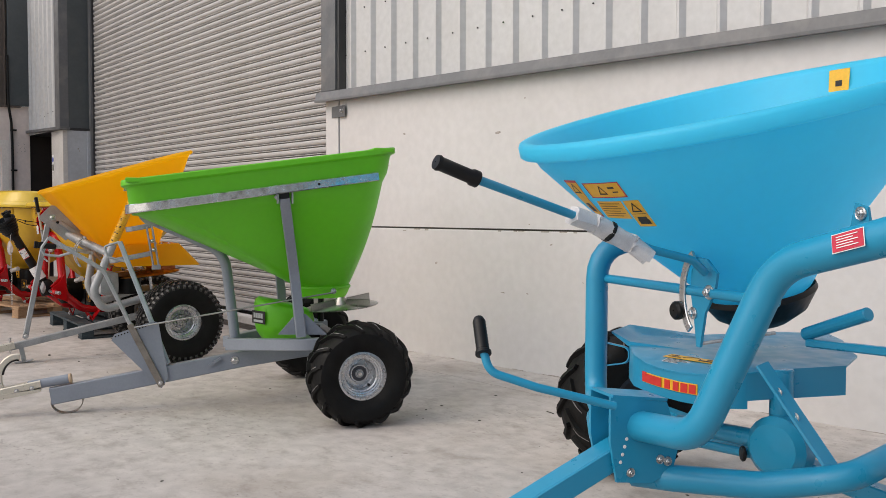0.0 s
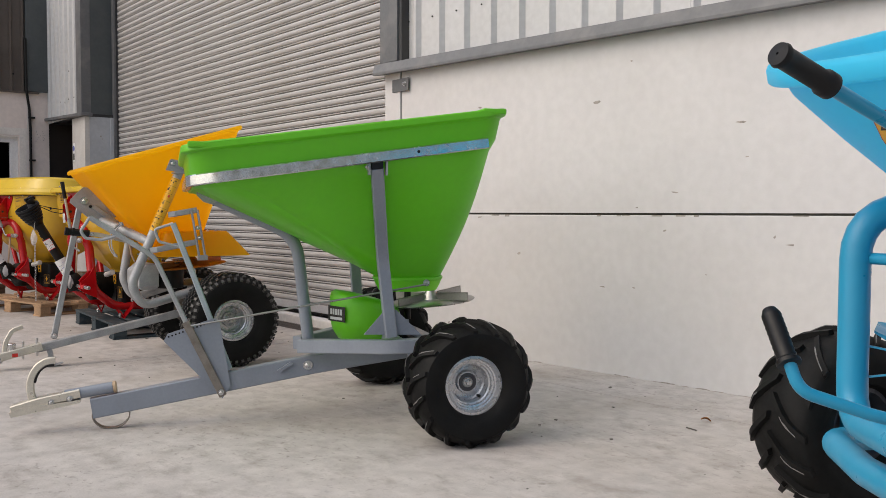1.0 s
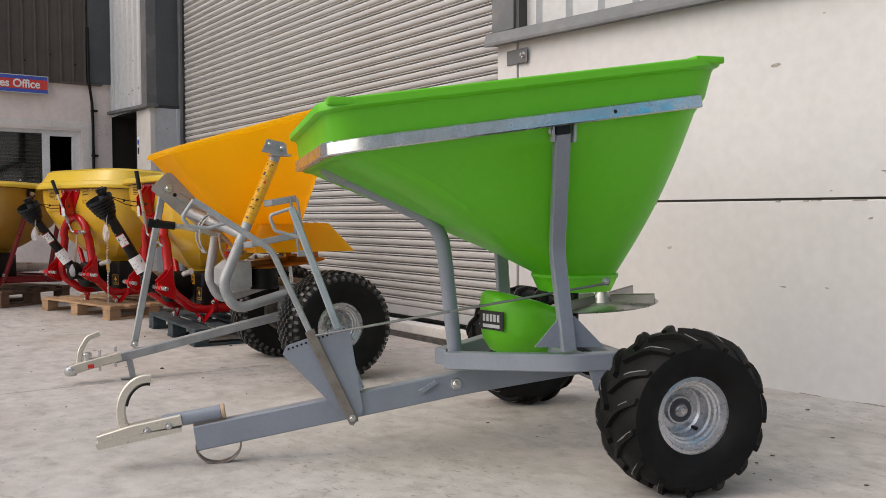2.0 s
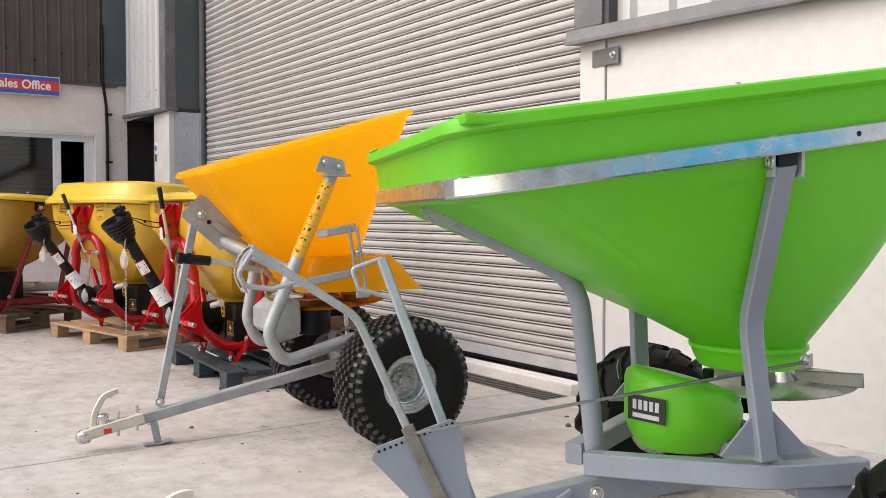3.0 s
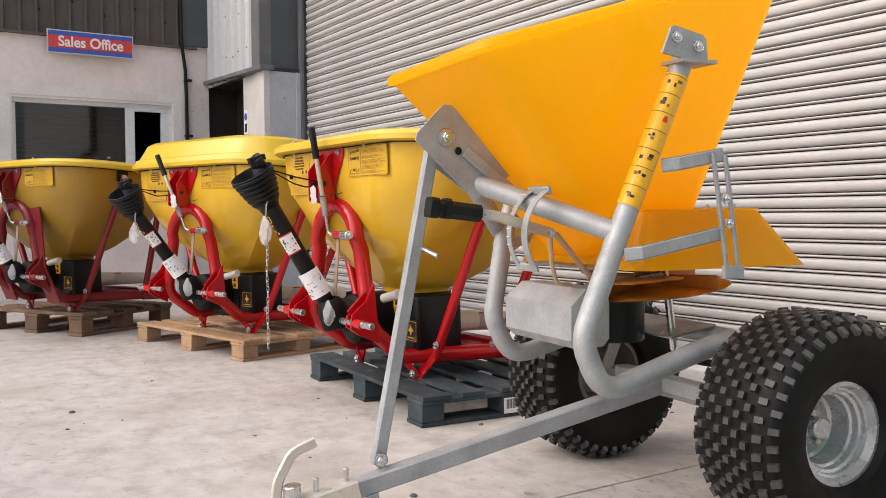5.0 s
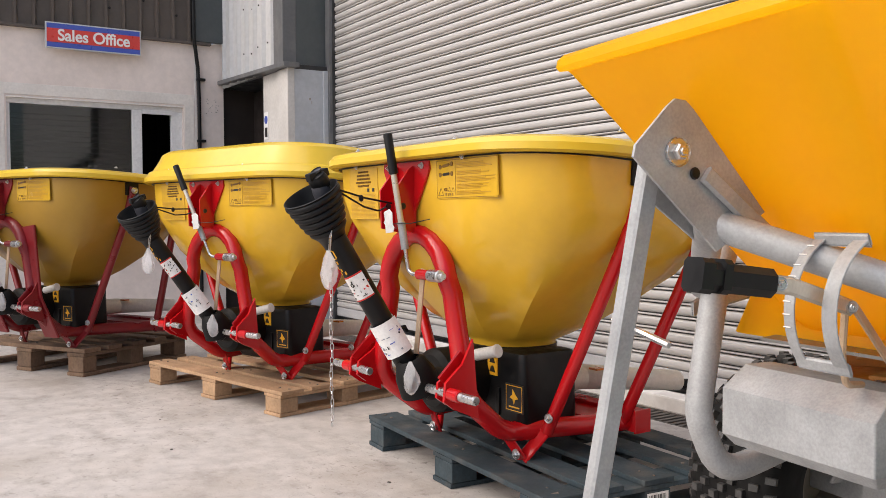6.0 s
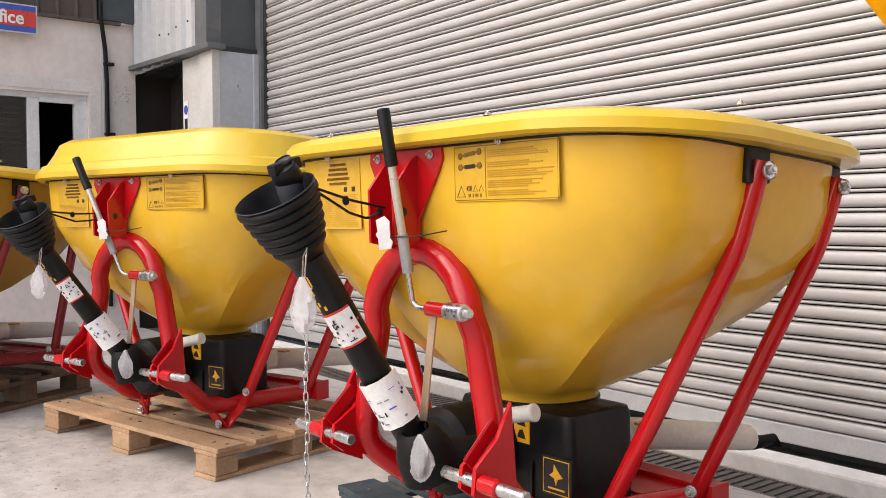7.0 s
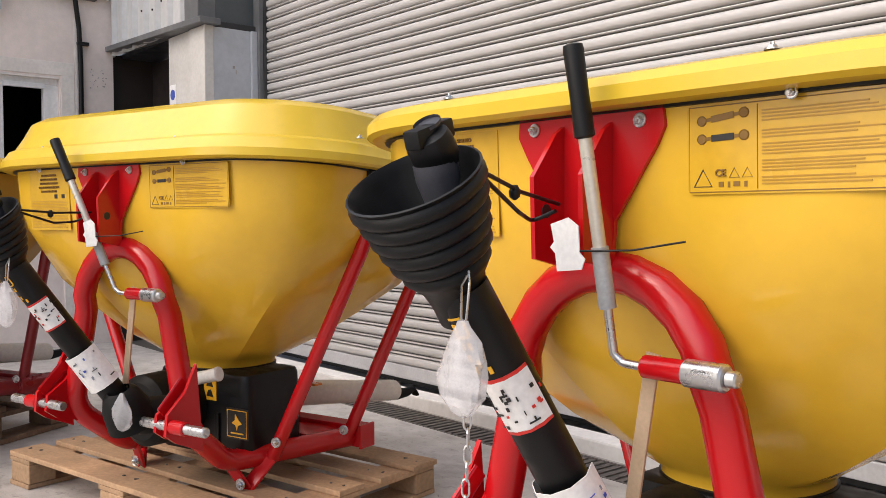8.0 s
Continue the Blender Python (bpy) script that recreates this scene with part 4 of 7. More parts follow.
def rim_mesh(rim, w, deepness=0.5):
    h = w / 2
    f = h * 0.62
    c = f * (1 - deepness)
    prof = [(rim + 0.006, f), (rim + 0.006, f + 0.006), (rim - 0.006, f + 0.008), (rim - 0.010, f - 0.004), (rim - 0.013, f - 0.012), (rim - 0.019, f - 0.014), (rim - 0.021, f * 0.72), (rim - 0.028, f * 0.68), (rim - 0.030, f * 0.5),
            (rim - 0.036, f * 0.45), (rim - 0.038, c), (rim - 0.045, c - 0.006), (0.046, c - 0.004), (0.042, c + 0.012), (0.0005, c + 0.012)]
    bm = lathe(prof, 40)
    back = [(rim + 0.006, f), (rim - 0.004, f - 0.02), (rim - 0.028, 0), (rim - 0.004, -f + 0.02), (rim + 0.006, -f), (rim - 0.012, -f - 0.004), (rim - 0.02, -f + 0.02),
            (rim - 0.034, c - 0.02), (0.0005, c - 0.02)]
    lathe(back, 40, None, bm)
    return bm


def wheel(parent, p, r, w, rim, kind, face=1, rimmat="silver", spin=0.0, deepness=0.55, nuts=0):
    """A wheel under a machine, its disc facing +x (face 1) or -x."""
    wl = new("wheel")
    wl.parent = parent
    wl.matrix_basis = pose(*p) @ Matrix.Rotation(radians(90 * face), 4, "Y") @ Matrix.Rotation(spin, 4, "Z")
    carcass, tread, edges = tyre_meshes(r, w, rim, kind)
    ty = part("tyre", carcass, "rubber", wl, smooth=35)
    tagged(part("tread", tread, "rubber" if kind == "bar" else "tread", ty, smooth=35), kind="stuff")
    if edges:
        tagged(part("lug_edge", edges, "scuff", ty), kind="stuff")
    part("rim", rim_mesh(rim, w, deepness), rimmat, wl, smooth=40)
    c = w / 2 * 0.62 * (1 - deepness)
    bm = rod((0, 0, c + 0.008), (0, 0, c + 0.022), 0.020, 16)
    rod((0, 0, c + 0.022), (0, 0, c + 0.034), 0.013, 6, bm)
    part("hub_cap", bm, "zinc", wl)
    if not nuts:
        # flat dark ring paints the shade of a recess round the cap
        part("hub_recess", lathe([(0.021, c + 0.0135), (0.036, c + 0.0135), (0.038, c + 0.010), (0.021, c + 0.010)], 24), "darksteel", wl, smooth=40)
    if nuts:
        bm = bmesh.new()
        for i in range(nuts):
            a = 2 * math.pi * i / nuts
            rod((0.036 * math.cos(a), 0.036 * math.sin(a), c), (0.036 * math.cos(a), 0.036 * math.sin(a), c + 0.028), 0.010, 6, bm)
        rod((0, 0, c), (0, 0, c + 0.045), 0.026, 18, bm)
        part("hub", bm, "zinc", wl)
    else:
        part("valve", rod((rim * 0.62, 0.02, c + 0.002), (rim * 0.62, 0.02, c + 0.030), 0.006, 8), "black", wl)
    return wl


# ---- green trailed spreader ----
g = thing("green_spreader", pose(-3.915, 3.095, 0, 0, 0, -21.7), "trailed fertiliser spreader with lime green hopper on grey frame", "spreader")
GS = 0.14


def gring(inset, z, r=0.11, slope=GS):
    return rring(0, -0.352, 0.578 - inset, 0.652 - inset, max(0.02, r - inset), z + 0.008, 8, slope, -0.31)


neck = [(0.152 * math.cos(a), 0.005 + 0.152 * math.sin(a), 0.622) for a in [radians(90 * q + 90 * i / 7) for q in range(4) for i in range(8)]]
top = gring(0.045, 1.085, 0.20, 0.14)
rings = [gring(0.03, 1.243), gring(0.018, 1.252), gring(0.004, 1.252), gring(0.0, 1.247), gring(0.0, 1.226), gring(0.006, 1.220), gring(0.020, 1.216), gring(0.026, 1.205), gring(0.034, 1.13, 0.14)]
for i in range(13):
    s = i / 12
    bulge = 0.022 * math.sin(math.pi * s)
    ring = []
    for a, b in zip(top, neck):
        p = Vector(a).lerp(Vector(b), s)
        c = Vector((0, 0.005 - 0.35 * (1 - s), p.z))
        d = (p - c)
        d.z = 0
        d.normalize()
        front = max(0.0, -d.y) ** 2
        ring.append(p + d * bulge * (1 - front) + V(0, 0, 0.05 * front * math.sin(math.pi * s ** 0.55)))
    rings.append(ring)
inner = [[Vector(p) * 1.0 for p in r] for r in (gring(0.05, 1.20), gring(0.06, 1.085, 0.20, 0.14))]
low = [Vector((p[0] * 0.93, 0.005 + (p[1] - 0.005) * 0.93, 0.628)) for p in neck]
bm = loft([low, inner[1], inner[0]] + rings)
hopper = part("hopper", bm, "green", g, smooth=38)
for sx in (-1, 1):
    for yy in (-0.93, 0.22):
        zz = 1.251 + GS * (yy + 0.31)
        part("rim_pad", cube(sx * 0.44, yy - 0.05, zz - 0.012, sx * 0.577, yy + 0.05, zz + 0.010, bevel=0.006), "green", hopper)
bm = lathe([(0.122, 0.574), (0.134, 0.572), (0.148, 0.598), (0.156, 0.618), (0.162, 0.624), (0.162, 0.634), (0.150, 0.640)], 36, pose(0, 0.005, -0.014))
part("collar", bm, "green", hopper, smooth=40)
bm = bar([(0.556, 0.195, 1.196), (0.560, -0.87, 1.044), (0.48, -0.973, 1.030), (-0.46, -0.973, 1.030), (-0.556, -0.87, 1.044), (-0.556, 0.195, 1.196)], 0.028, 0.042, 0.085)
part("support_band", bm, "brightgalv", g, "galvanised band round the hopper", smooth=40)
for yy in (-0.80, -0.55, -0.10):
    part("rivet", rod((0.569, yy, 1.196 + 0.142 * (yy - 0.195)), (0.572, yy, 1.196 + 0.142 * (yy - 0.195)), 0.007, 10), "black", g)
for sx in (-1, 1):
    bm = bar([(sx * 0.335, -0.155, 0.385), (sx * 0.305, -0.185, 0.715), (sx * 0.545, -0.264, 1.09)], 0.032, 0.05, 0.16, up=(0, 1, 0))
    part("side_post", bm, "greypaint", g, smooth=40)
    for yy in (-0.299, -0.229):
        part("post_clevis", cube(sx * 0.545 - 0.012, yy, 1.06, sx * 0.545 + 0.012, yy + 0.007, 1.125), "galv", g)
    part("post_plug", cube(sx * 0.545 - 0.012, -0.287, 1.082, sx * 0.545 + 0.014, -0.242, 1.118), "black", g)
    bolt(g, (sx * 0.55, -0.301, 1.09), (0, -1, 0), 0.009)
    bm = plate([(-0.27, 0.400), (-0.02, 0.390), (-0.13, 0.50), (-0.18, 0.50)], 0.008, yz(sx * 0.322))
    part("post_gusset", bm, "greypaint", g)
    bm = bar([(sx * 0.045, -0.500, 0.322), (sx * 0.335, -0.15, 0.345), (sx * 0.362, 0.10, 0.352)], 0.05, 0.060, 0.2)
    part("side_rail", bm, "greypaint", g, smooth=40)
part("front_fork", tube([(0, -0.455, 0.330), (0, -0.508, 0.805), (0, -0.900, 0.990)], 0.027, 0.17, 18, up=(1, 0, 0)), "greypaint", g, smooth=40)
for xx in (-0.031, 0.031):
    part("fork_lug", plate([(-0.935, 1.012), (-0.905, 1.028), (-0.865, 1.022), (-0.840, 0.992), (-0.842, 0.962), (-0.872, 0.948), (-0.905, 0.958), (-0.932, 0.985)], 0.006, yz(xx)), "galv", g)
bolt(g, (0.035, -0.882, 0.988), (1, 0, 0), 0.009)
for yy, zz in ((-0.12, 0.36), (0.05, 0.352)):
    part("cross_member", bar([(-0.342, yy, zz - 0.006), (0.342, yy, zz - 0.006)], 0.05, 0.045), "greypaint", g)
part("axle", bar([(-0.60, 0.06, 0.256), (0.60, 0.06, 0.256)], 0.05, 0.05), "greypaint", g)
for sx in (-1, 1):
    part("axle_bracket", plate([(-0.07, 0.25), (0.08, 0.25), (0.06, 0.335), (-0.10, 0.345)], 0.008, yz(sx * 0.36)), "greypaint", g)
bm = bar([(0, 0.05, 0.290), (0, -0.44, 0.232), (0, -1.366, 0.090)], 0.05, 0.085, 0.3)
part("drawbar", bm, "greypaint", g, smooth=40)
bolt(g, (0.026, -0.462, 0.231), (1, 0, 0), 0.013)
part("stop_lug", plate([(-0.60, 0.215), (-0.54, 0.25), (-0.53, 0.242), (-0.59, 0.205)], 0.02, yz(0.03)), "greypaint", g)
part("skid_hoop", sweep(bmesh.new(), [(0, -1.290 + 0.074 * math.cos(t), 0.060 + 0.0595 * math.sin(t)) for t in [radians(172 + 196 * i / 16) for i in range(17)]], rect2(0.005, 0.036, 0.001), up=(1, 0, 0)), "worn", g, smooth=40)
part("drawbar_socket", rod((0, -1.47, 0.148), (0, -1.28, 0.174), 0.024, 16), "greypaint", g, smooth=40)
part("socket_cap", rod((0, -1.281, 0.174), (0, -1.267, 0.176), 0.026, 16), "copper", g, smooth=40)
coup = part("coupling_head", bar([(0, -1.41, 0.158), (0, -1.57, 0.130), (0, -1.672, 0.102)], 0.055, 0.036, 0.1), "passivated", g, "cream-coloured ball coupling", smooth=40)
part("coupling_jaw", plate([(-1.672, 0.075), (-1.41, 0.120), (-1.41, 0.133), (-1.64, 0.110), (-1.68, 0.095)], 0.064, yz(0)), "passivated", coup)
arc = [(0, -1.518 + 0.084 * math.cos(t), 0.190 + 0.108 * math.sin(t)) for t in [radians(214 - 132 * i / 14) for i in range(15)]]
part("coupling_handle", sweep(bmesh.new(), arc, rect2(0.030, 0.022, 0.004), up=(1, 0, 0)), "passivated", coup, smooth=40)
part("handle_pad", sweep(bmesh.new(), [(x, -1.518 + (y + 1.518) * 0.80, 0.190 + (z - 0.190) * 0.84) for x, y, z in arc[5:]], rect2(0.008, 0.026, 0.002), up=(1, 0, 0)), "black", coup, smooth=40)
for yy in (-1.45, -1.52):
    bolt(coup, (0.028, yy, 0.132 + 0.16 * (yy + 1.5)), (1, 0, 0), 0.007)
bm = plate([(-1.075, 0.365), (-1.06, 0.395), (-0.87, 0.455), (-0.845, 0.445), (-0.80, 0.16), (-0.835, 0.105)], 0.006, yz(0.034))
quad = part("latch_plate", bm, "greypaint", g)
bm = bmesh.new()
for i in range(14):
    s = i / 13
    y, z = -1.055 + s * 0.19, 0.383 + s * 0.062
    rod((0.0365, y, z), (0.0385, y, z), 0.004, 8, bm)
part("latch_holes", bm, "black", quad)
part("latch_lever", bar([(0.046, -0.832, 0.118), (0.046, -0.985, 0.445)], 0.034, 0.008, up=(1, 0, 0)), "worn", g, "worn steel lever", smooth=40)
crank = part("crank_arm", bar([(0.03, -0.965, 0.400), (0.02, -1.108, 0.722), (0.03, -1.362, 0.890)], 0.021, 0.022, 0.10, up=(1, 0, 0)), "galv", g, smooth=40)
part("crank_loop", tube([(0.03, -1.36, 0.892), (0.03, -1.398, 0.835), (0.03, -1.380, 0.805), (0.03, -1.315, 0.797), (0.03, -1.255, 0.815)], 0.0065, 0.02, 8, up=(1, 0, 0)), "galv", crank, smooth=40)
bolt(g, (0.05, -0.84, 0.135), (1, 0, 0), 0.008)
stand = part("stand_bar", bar([(-0.01, -0.80, 0.225), (-0.06, -1.032, 0.864)], 0.025, 0.024, up=(1, 0, 0)), "palesteel", g, smooth=40)
part("stand_loop", tube([(-0.06, -1.032, 0.864), (-0.06, -1.11, 0.838), (-0.06, -1.09, 0.785), (-0.055, -0.995, 0.758)], 0.006, 0.015, 8, up=(1, 0, 0)), "galv", stand, smooth=40)
part("stand_socket", plate([(-0.87, 0.245), (-0.80, 0.225), (-0.855, 0.37), (-0.91, 0.36)], 0.045, yz(0.012)), "greypaint", g)
part("pull_rod", rod((0.05, -0.965, 0.428), (0.215, 0.045, 0.598), 0.0045, 8), "stainless", g)
bolt(g, (0.212, 0.035, 0.603), (1, 0, 0), 0.009, 0.012)
gear = part("gearbox_cover", loft([rring(0, -0.195, 0.115, 0.125, 0.115, 0.345, 9), rring(0, -0.195, 0.140, 0.150, 0.138, 0.385, 9), rring(0, -0.195, 0.150, 0.160, 0.147, 0.43, 9),
                                   rring(0, -0.195, 0.150, 0.160, 0.147, 0.490, 9, -0.27, -0.20), rring(0, -0.196, 0.144, 0.153, 0.142, 0.514, 9, -0.27, -0.20), rring(0, -0.198, 0.125, 0.132, 0.124, 0.530, 9, -0.27, -0.20), rring(0, -0.20, 0.06, 0.06, 0.059, 0.536, 9, -0.27, -0.20)], cap0=True, cap1=True), "green", g, smooth=50)
part("vent_cap", rod((-0.03, -0.10, 0.51), (-0.03, -0.10, 0.545), 0.016, 12), "black", gear)
lab = part("maker_plate", cube(-0.060, -0.0015, -0.034, 0.060, 0.0015, 0.034, bevel=0.001), "ink", gear, at=pose(0.070, -0.340, 0.462, 0, 0, 27))
for i in range(5):
    part("plain_bar", cube(-0.043 + i * 0.018, -0.003, -0.004, -0.031 + i * 0.018, -0.001, 0.022), "silverlabel", lab)
part("plain_bar", cube(-0.043, -0.003, -0.026, 0.042, -0.001, -0.014), "silverlabel", lab)
bm = lathe([(0.02, 0.0), (0.20, 0.004), (0.205, 0.008), (0.20, 0.012), (0.05, 0.02), (0.02, 0.06)], 36)
disc = part("spinner_disc", bm, "stainless", g, smooth=40, at=pose(0, 0.12, 0.492, 5))
for i in range(4):
    part("vane", bar([(0.04, 0, 0.03), (0.22, 0.03, 0.032)], 0.004, 0.040), "stainless", disc, at=pose(0, 0, 0, 0, 0, 25 + i * 90))
part("spinner_shaft", rod((0, 0.005, 0.42), (0, 0.005, 0.57), 0.016, 12), "black", g)
bm = rod((0, -0.06, 0.30), (0, -0.06, 0.40), 0.06, 16)
rod((-0.12, 0.02, 0.30), (0.12, 0.02, 0.30), 0.045, 16, bm)
part("gearbox", bm, "black", g, smooth=40)
part("chain_guard", tube([(0.10, 0.0, 0.33), (0.18, 0.10, 0.30), (0.32, 0.08, 0.28)], 0.012, 0.05), "galv", g, smooth=40)
wheel(g, (0.668, 0.073, 0.244), 0.252, 0.235, 0.112, "bar", 1, spin=0.4, deepness=1.15)
wheel(g, (-0.668, 0.042, 0.256), 0.262, 0.235, 0.114, "bar", -1)


# ---- orange trailed spreader ----
o = thing("orange_spreader", pose(-6.013, 2.993, 0, 0, 0, -8), "small trailed spreader with orange hopper and galvanised frame", "spreader")
OS = 0.31


def oring(inset, z, r=0.07):
    return rring(0, -0.266, 0.306 - inset, 0.478 - inset, max(0.015, r - inset), z + 0.038, 6, OS, -0.275)


otop = oring(0.025, 1.232, 0.08)
obot = rring(0, -0.16, 0.13, 0.13, 0.06, 0.66, 6, 0.10, -0.20)
body = [[Vector(a).lerp(Vector(b), s / 10) for a, b in zip(otop, obot)] for s in range(11)]
inn = [[Vector(a).lerp(Vector(b), s / 4) for a, b in zip(oring(0.04, 1.235), rring(0, -0.16, 0.12, 0.12, 0.055, 0.665, 6, 0.10, -0.20))] for s in (4, 3, 2, 1, 0)]
bm = loft(inn + [oring(0.03, 1.262), oring(0.014, 1.271), oring(0.003, 1.265), oring(0.0, 1.252), oring(0.006, 1.243), oring(0.022, 1.240)] + body)
part("hopper", bm, "orange", o, smooth=35)
# flared guard round the spinner
gr = [(0.252, 0.190, -0.075, 0.793), (0.260, 0.197, -0.073, 0.790), (0.295, 0.285, -0.030, 0.645), (0.289, 0.279, -0.030, 0.645), (0.248, 0.186, -0.075, 0.786)]
guard = part("spinner_guard", loft([rring(0, cy, hx, hy, 0.05, z, 5) for hx, hy, cy, z in gr]), "orange", o, smooth=40)
part("guard_top", plate([(-0.255, -0.26), (0.255, -0.26), (0.255, 0.105), (0.21, 0.12), (-0.21, 0.12), (-0.255, 0.105)], 0.004, pose(0, 0, 0.794)), "orange", guard)
for yy in (-0.11, -0.07, -0.02):
    bolt(guard, (0.235, yy + 0.06, 0.796), (0, 0, 1), 0.007, 0.008)
bm = lathe([(0.01, 0.0), (0.215, 0.006), (0.222, 0.010), (0.215, 0.014), (0.06, 0.02), (0.03, 0.07)], 36)
od = part("spinner_disc", bm, "rust", o, smooth=40, at=pose(0, -0.05, 0.565, 6))
for i in range(4):
    part("vane", bar([(0.05, 0, 0.03), (0.22, 0.02, 0.03)], 0.004, 0.04), "rust", od, at=pose(0, 0, 0, 0, 0, 10 + i * 90))
part("outlet_plate", plate([(-0.16, -0.16), (0.16, -0.16), (0.16, 0.16), (-0.16, 0.16)], 0.006, pose(0, -0.19, 0.66, 5)), "stainless", o)
bm = bmesh.new()
rod((0.05, -0.16, 0.60), (0.14, -0.10, 0.625), 0.012, 10, bm)
rod((-0.02, -0.2, 0.575), (0.06, -0.24, 0.62), 0.010, 10, bm)
part("agitator_linkage", bm, "zinc", o)
for pts in ([(0.03, -0.30, 0.64), (0.09, -0.27, 0.66), (0.13, -0.20, 0.655)], [(0.12, -0.29, 0.635), (0.16, -0.24, 0.665), (0.22, -0.17, 0.65)], [(-0.02, -0.26, 0.625), (0.05, -0.22, 0.645), (0.10, -0.14, 0.64)]):
    part("metering_link", bar(pts, 0.024, 0.008, 0.02, c=0.002), "rust", o, smooth=40)
part("metering_plate", plate([(0.02, -0.28), (0.20, -0.26), (0.23, -0.12), (0.10, -0.09), (0.0, -0.15)], 0.006, pose(0, 0, 0.615, 4, -3)), "rust", o)
# main tubes: centre beam forks to both sides, drops, and runs back to the axle
for sx in (1, -1):
    bx, back = (0.30, 0.0) if sx > 0 else (-0.26, 0.062)
    bm = tube([(-0.03, -0.59, 0.868), (sx * 0.300, -0.372, 0.738)], 0.026)
    part("fork_tube", bm, "galv", o, smooth=40)
    bm = tube([(sx * 0.315, -0.195, 1.16), (bx, -0.372, 0.740), (bx, -0.478 + back, 0.49), (bx, -0.42 + back, 0.358), (bx - sx * 0.03, -0.12, 0.432), (sx * 0.25, 0.0, 0.452)], 0.027, [0, 0.3, 0.10, 0.11, 0.1, 0], up=(1, 0, 0))
    part("side_tube", bm, "galv", o, smooth=40)
    bm = plate([(-0.284, 1.160), (-0.280, 1.170), (-0.258, 1.222), (-0.248, 1.226), (-0.165, 1.210), (-0.155, 1.200), (-0.148, 1.140)], 0.008, yz(sx * 0.345))
    box(bm, sx * 0.315 - 0.035, -0.235, 1.142, sx * 0.315 + 0.045, -0.13, 1.150)
    tab = part("hopper_tab", bm, "galv", o)
    bolt(tab, (sx * 0.35, -0.245, 1.200), (sx, 0, 0), 0.009)
    bolt(tab, (sx * 0.35, -0.180, 1.182), (sx, 0, 0), 0.009)
    for (ya, za), (yb, zb) in (((-0.375, 0.688), (-0.11, 0.735)), ((-0.268, 0.898), (-0.105, 0.926))):
        part("guard_arm", bar([(sx * 0.325, ya, za), (sx * 0.348, ya + 0.035, za + 0.005), (sx * 0.352, yb, zb)], 0.006, 0.034, 0.01), "galv", o, smooth=40)
    for yy in (-0.140, -0.104):
        part("slotted_strap", bar([(sx * 0.358, yy, 0.928), (sx * 0.358, yy + 0.046, 0.635)], 0.006, 0.014, up=(0, 1, 0)), "galv", o)
    part("strap_end", cube(sx * 0.358 - 0.006, -0.106, 0.624, sx * 0.358 + 0.006, -0.046, 0.656, bevel=0.002), "galv", o)
    for yy, zz in ((-0.104, 0.82), (-0.094, 0.76)):
        bolt(o, (sx * 0.362, yy, zz), (sx, 0, 0), 0.008)
sleeve = part("warning_sleeve", tube([(0.3135, -0.214, 1.112), (0.3025, -0.348, 0.80)], 0.0285), "sticker", o, "yellow pictogram strip wrapped round a tube", smooth=40)
t0, t1 = V(0.3025, -0.348, 0.80), V(0.3135, -0.214, 1.112)
sax = Matrix.Translation(t0) @ (t1 - t0).to_track_quat("Z", "Y").to_matrix().to_4x4()
out_dir = sax.to_3x3().inverted() @ V(0.75, -0.65, 0)
sa = math.degrees(math.atan2(out_dir.y, out_dir.x))
rnd_s = random.Random(3)
for i in range(7):
    z = 0.008 + i * 0.0475
    part("cell_line", wrapped(0.0285, z + 0.040, z + 0.0415, sa - 65, sa + 65, 8, 0.0006), "brownink", sleeve, at=sax)
    for k in range(3):
        zz, aa = z + rnd_s.uniform(0.006, 0.026), sa + rnd_s.uniform(-32, 18)
        part("pictogram", wrapped(0.0285, zz, zz + rnd_s.uniform(0.004, 0.010), aa, aa + rnd_s.uniform(8, 24), 4, 0.0007), "redink" if i == 4 else ("ink" if k < 2 else "brownink"), sleeve, at=sax)
far_a, far_b = V(-0.278, -0.33, 0.84), V(-0.313, -0.21, 1.12)
far_ax = Matrix.Translation(far_a) @ (far_b - far_a).to_track_quat("Z", "Y").to_matrix().to_4x4()
far_sleeve = part("maker_sleeve", tube([far_a, far_b], 0.0285), "sticker", o, "yellow strip with red marks wrapped round a tube", smooth=40)
fd = far_ax.to_3x3().inverted() @ V(0.1, -1, 0)
fa = math.degrees(math.atan2(fd.y, fd.x))
for i in range(7):
    part("plain_bar", wrapped(0.0285, 0.03 + i * 0.034, 0.03 + i * 0.034 + (0.008 if i == 3 else 0.024), fa - 30, fa + 30, 6, 0.0007), "redink", far_sleeve, at=far_ax)
hinge = part("hinge_channel", plate([(-0.700, 1.050), (-0.760, 0.988), (-0.764, 0.970), (-0.600, 0.822), (-0.500, 0.885), (-0.650, 1.048), (-0.665, 1.060), (-0.685, 1.062)], 0.006, yz(-0.004)), "galv", o)
part("channel_cheek", plate([(-0.64, 0.985), (-0.69, 0.915), (-0.555, 0.82), (-0.49, 0.87), (-0.61, 0.985)], 0.006, yz(-0.078)), "galv", hinge)
part("channel_web", bar([(-0.041, -0.665, 0.94), (-0.041, -0.55, 0.85)], 0.066, 0.006), "galv", hinge)
part("channel_rib", bar([(0.006, -0.63, 0.945), (0.006, -0.47, 0.825)], 0.012, 0.03), "galv", hinge)
bolt(hinge, (0.001, -0.682, 0.979), (1, 0, 0), 0.014, 0.014)
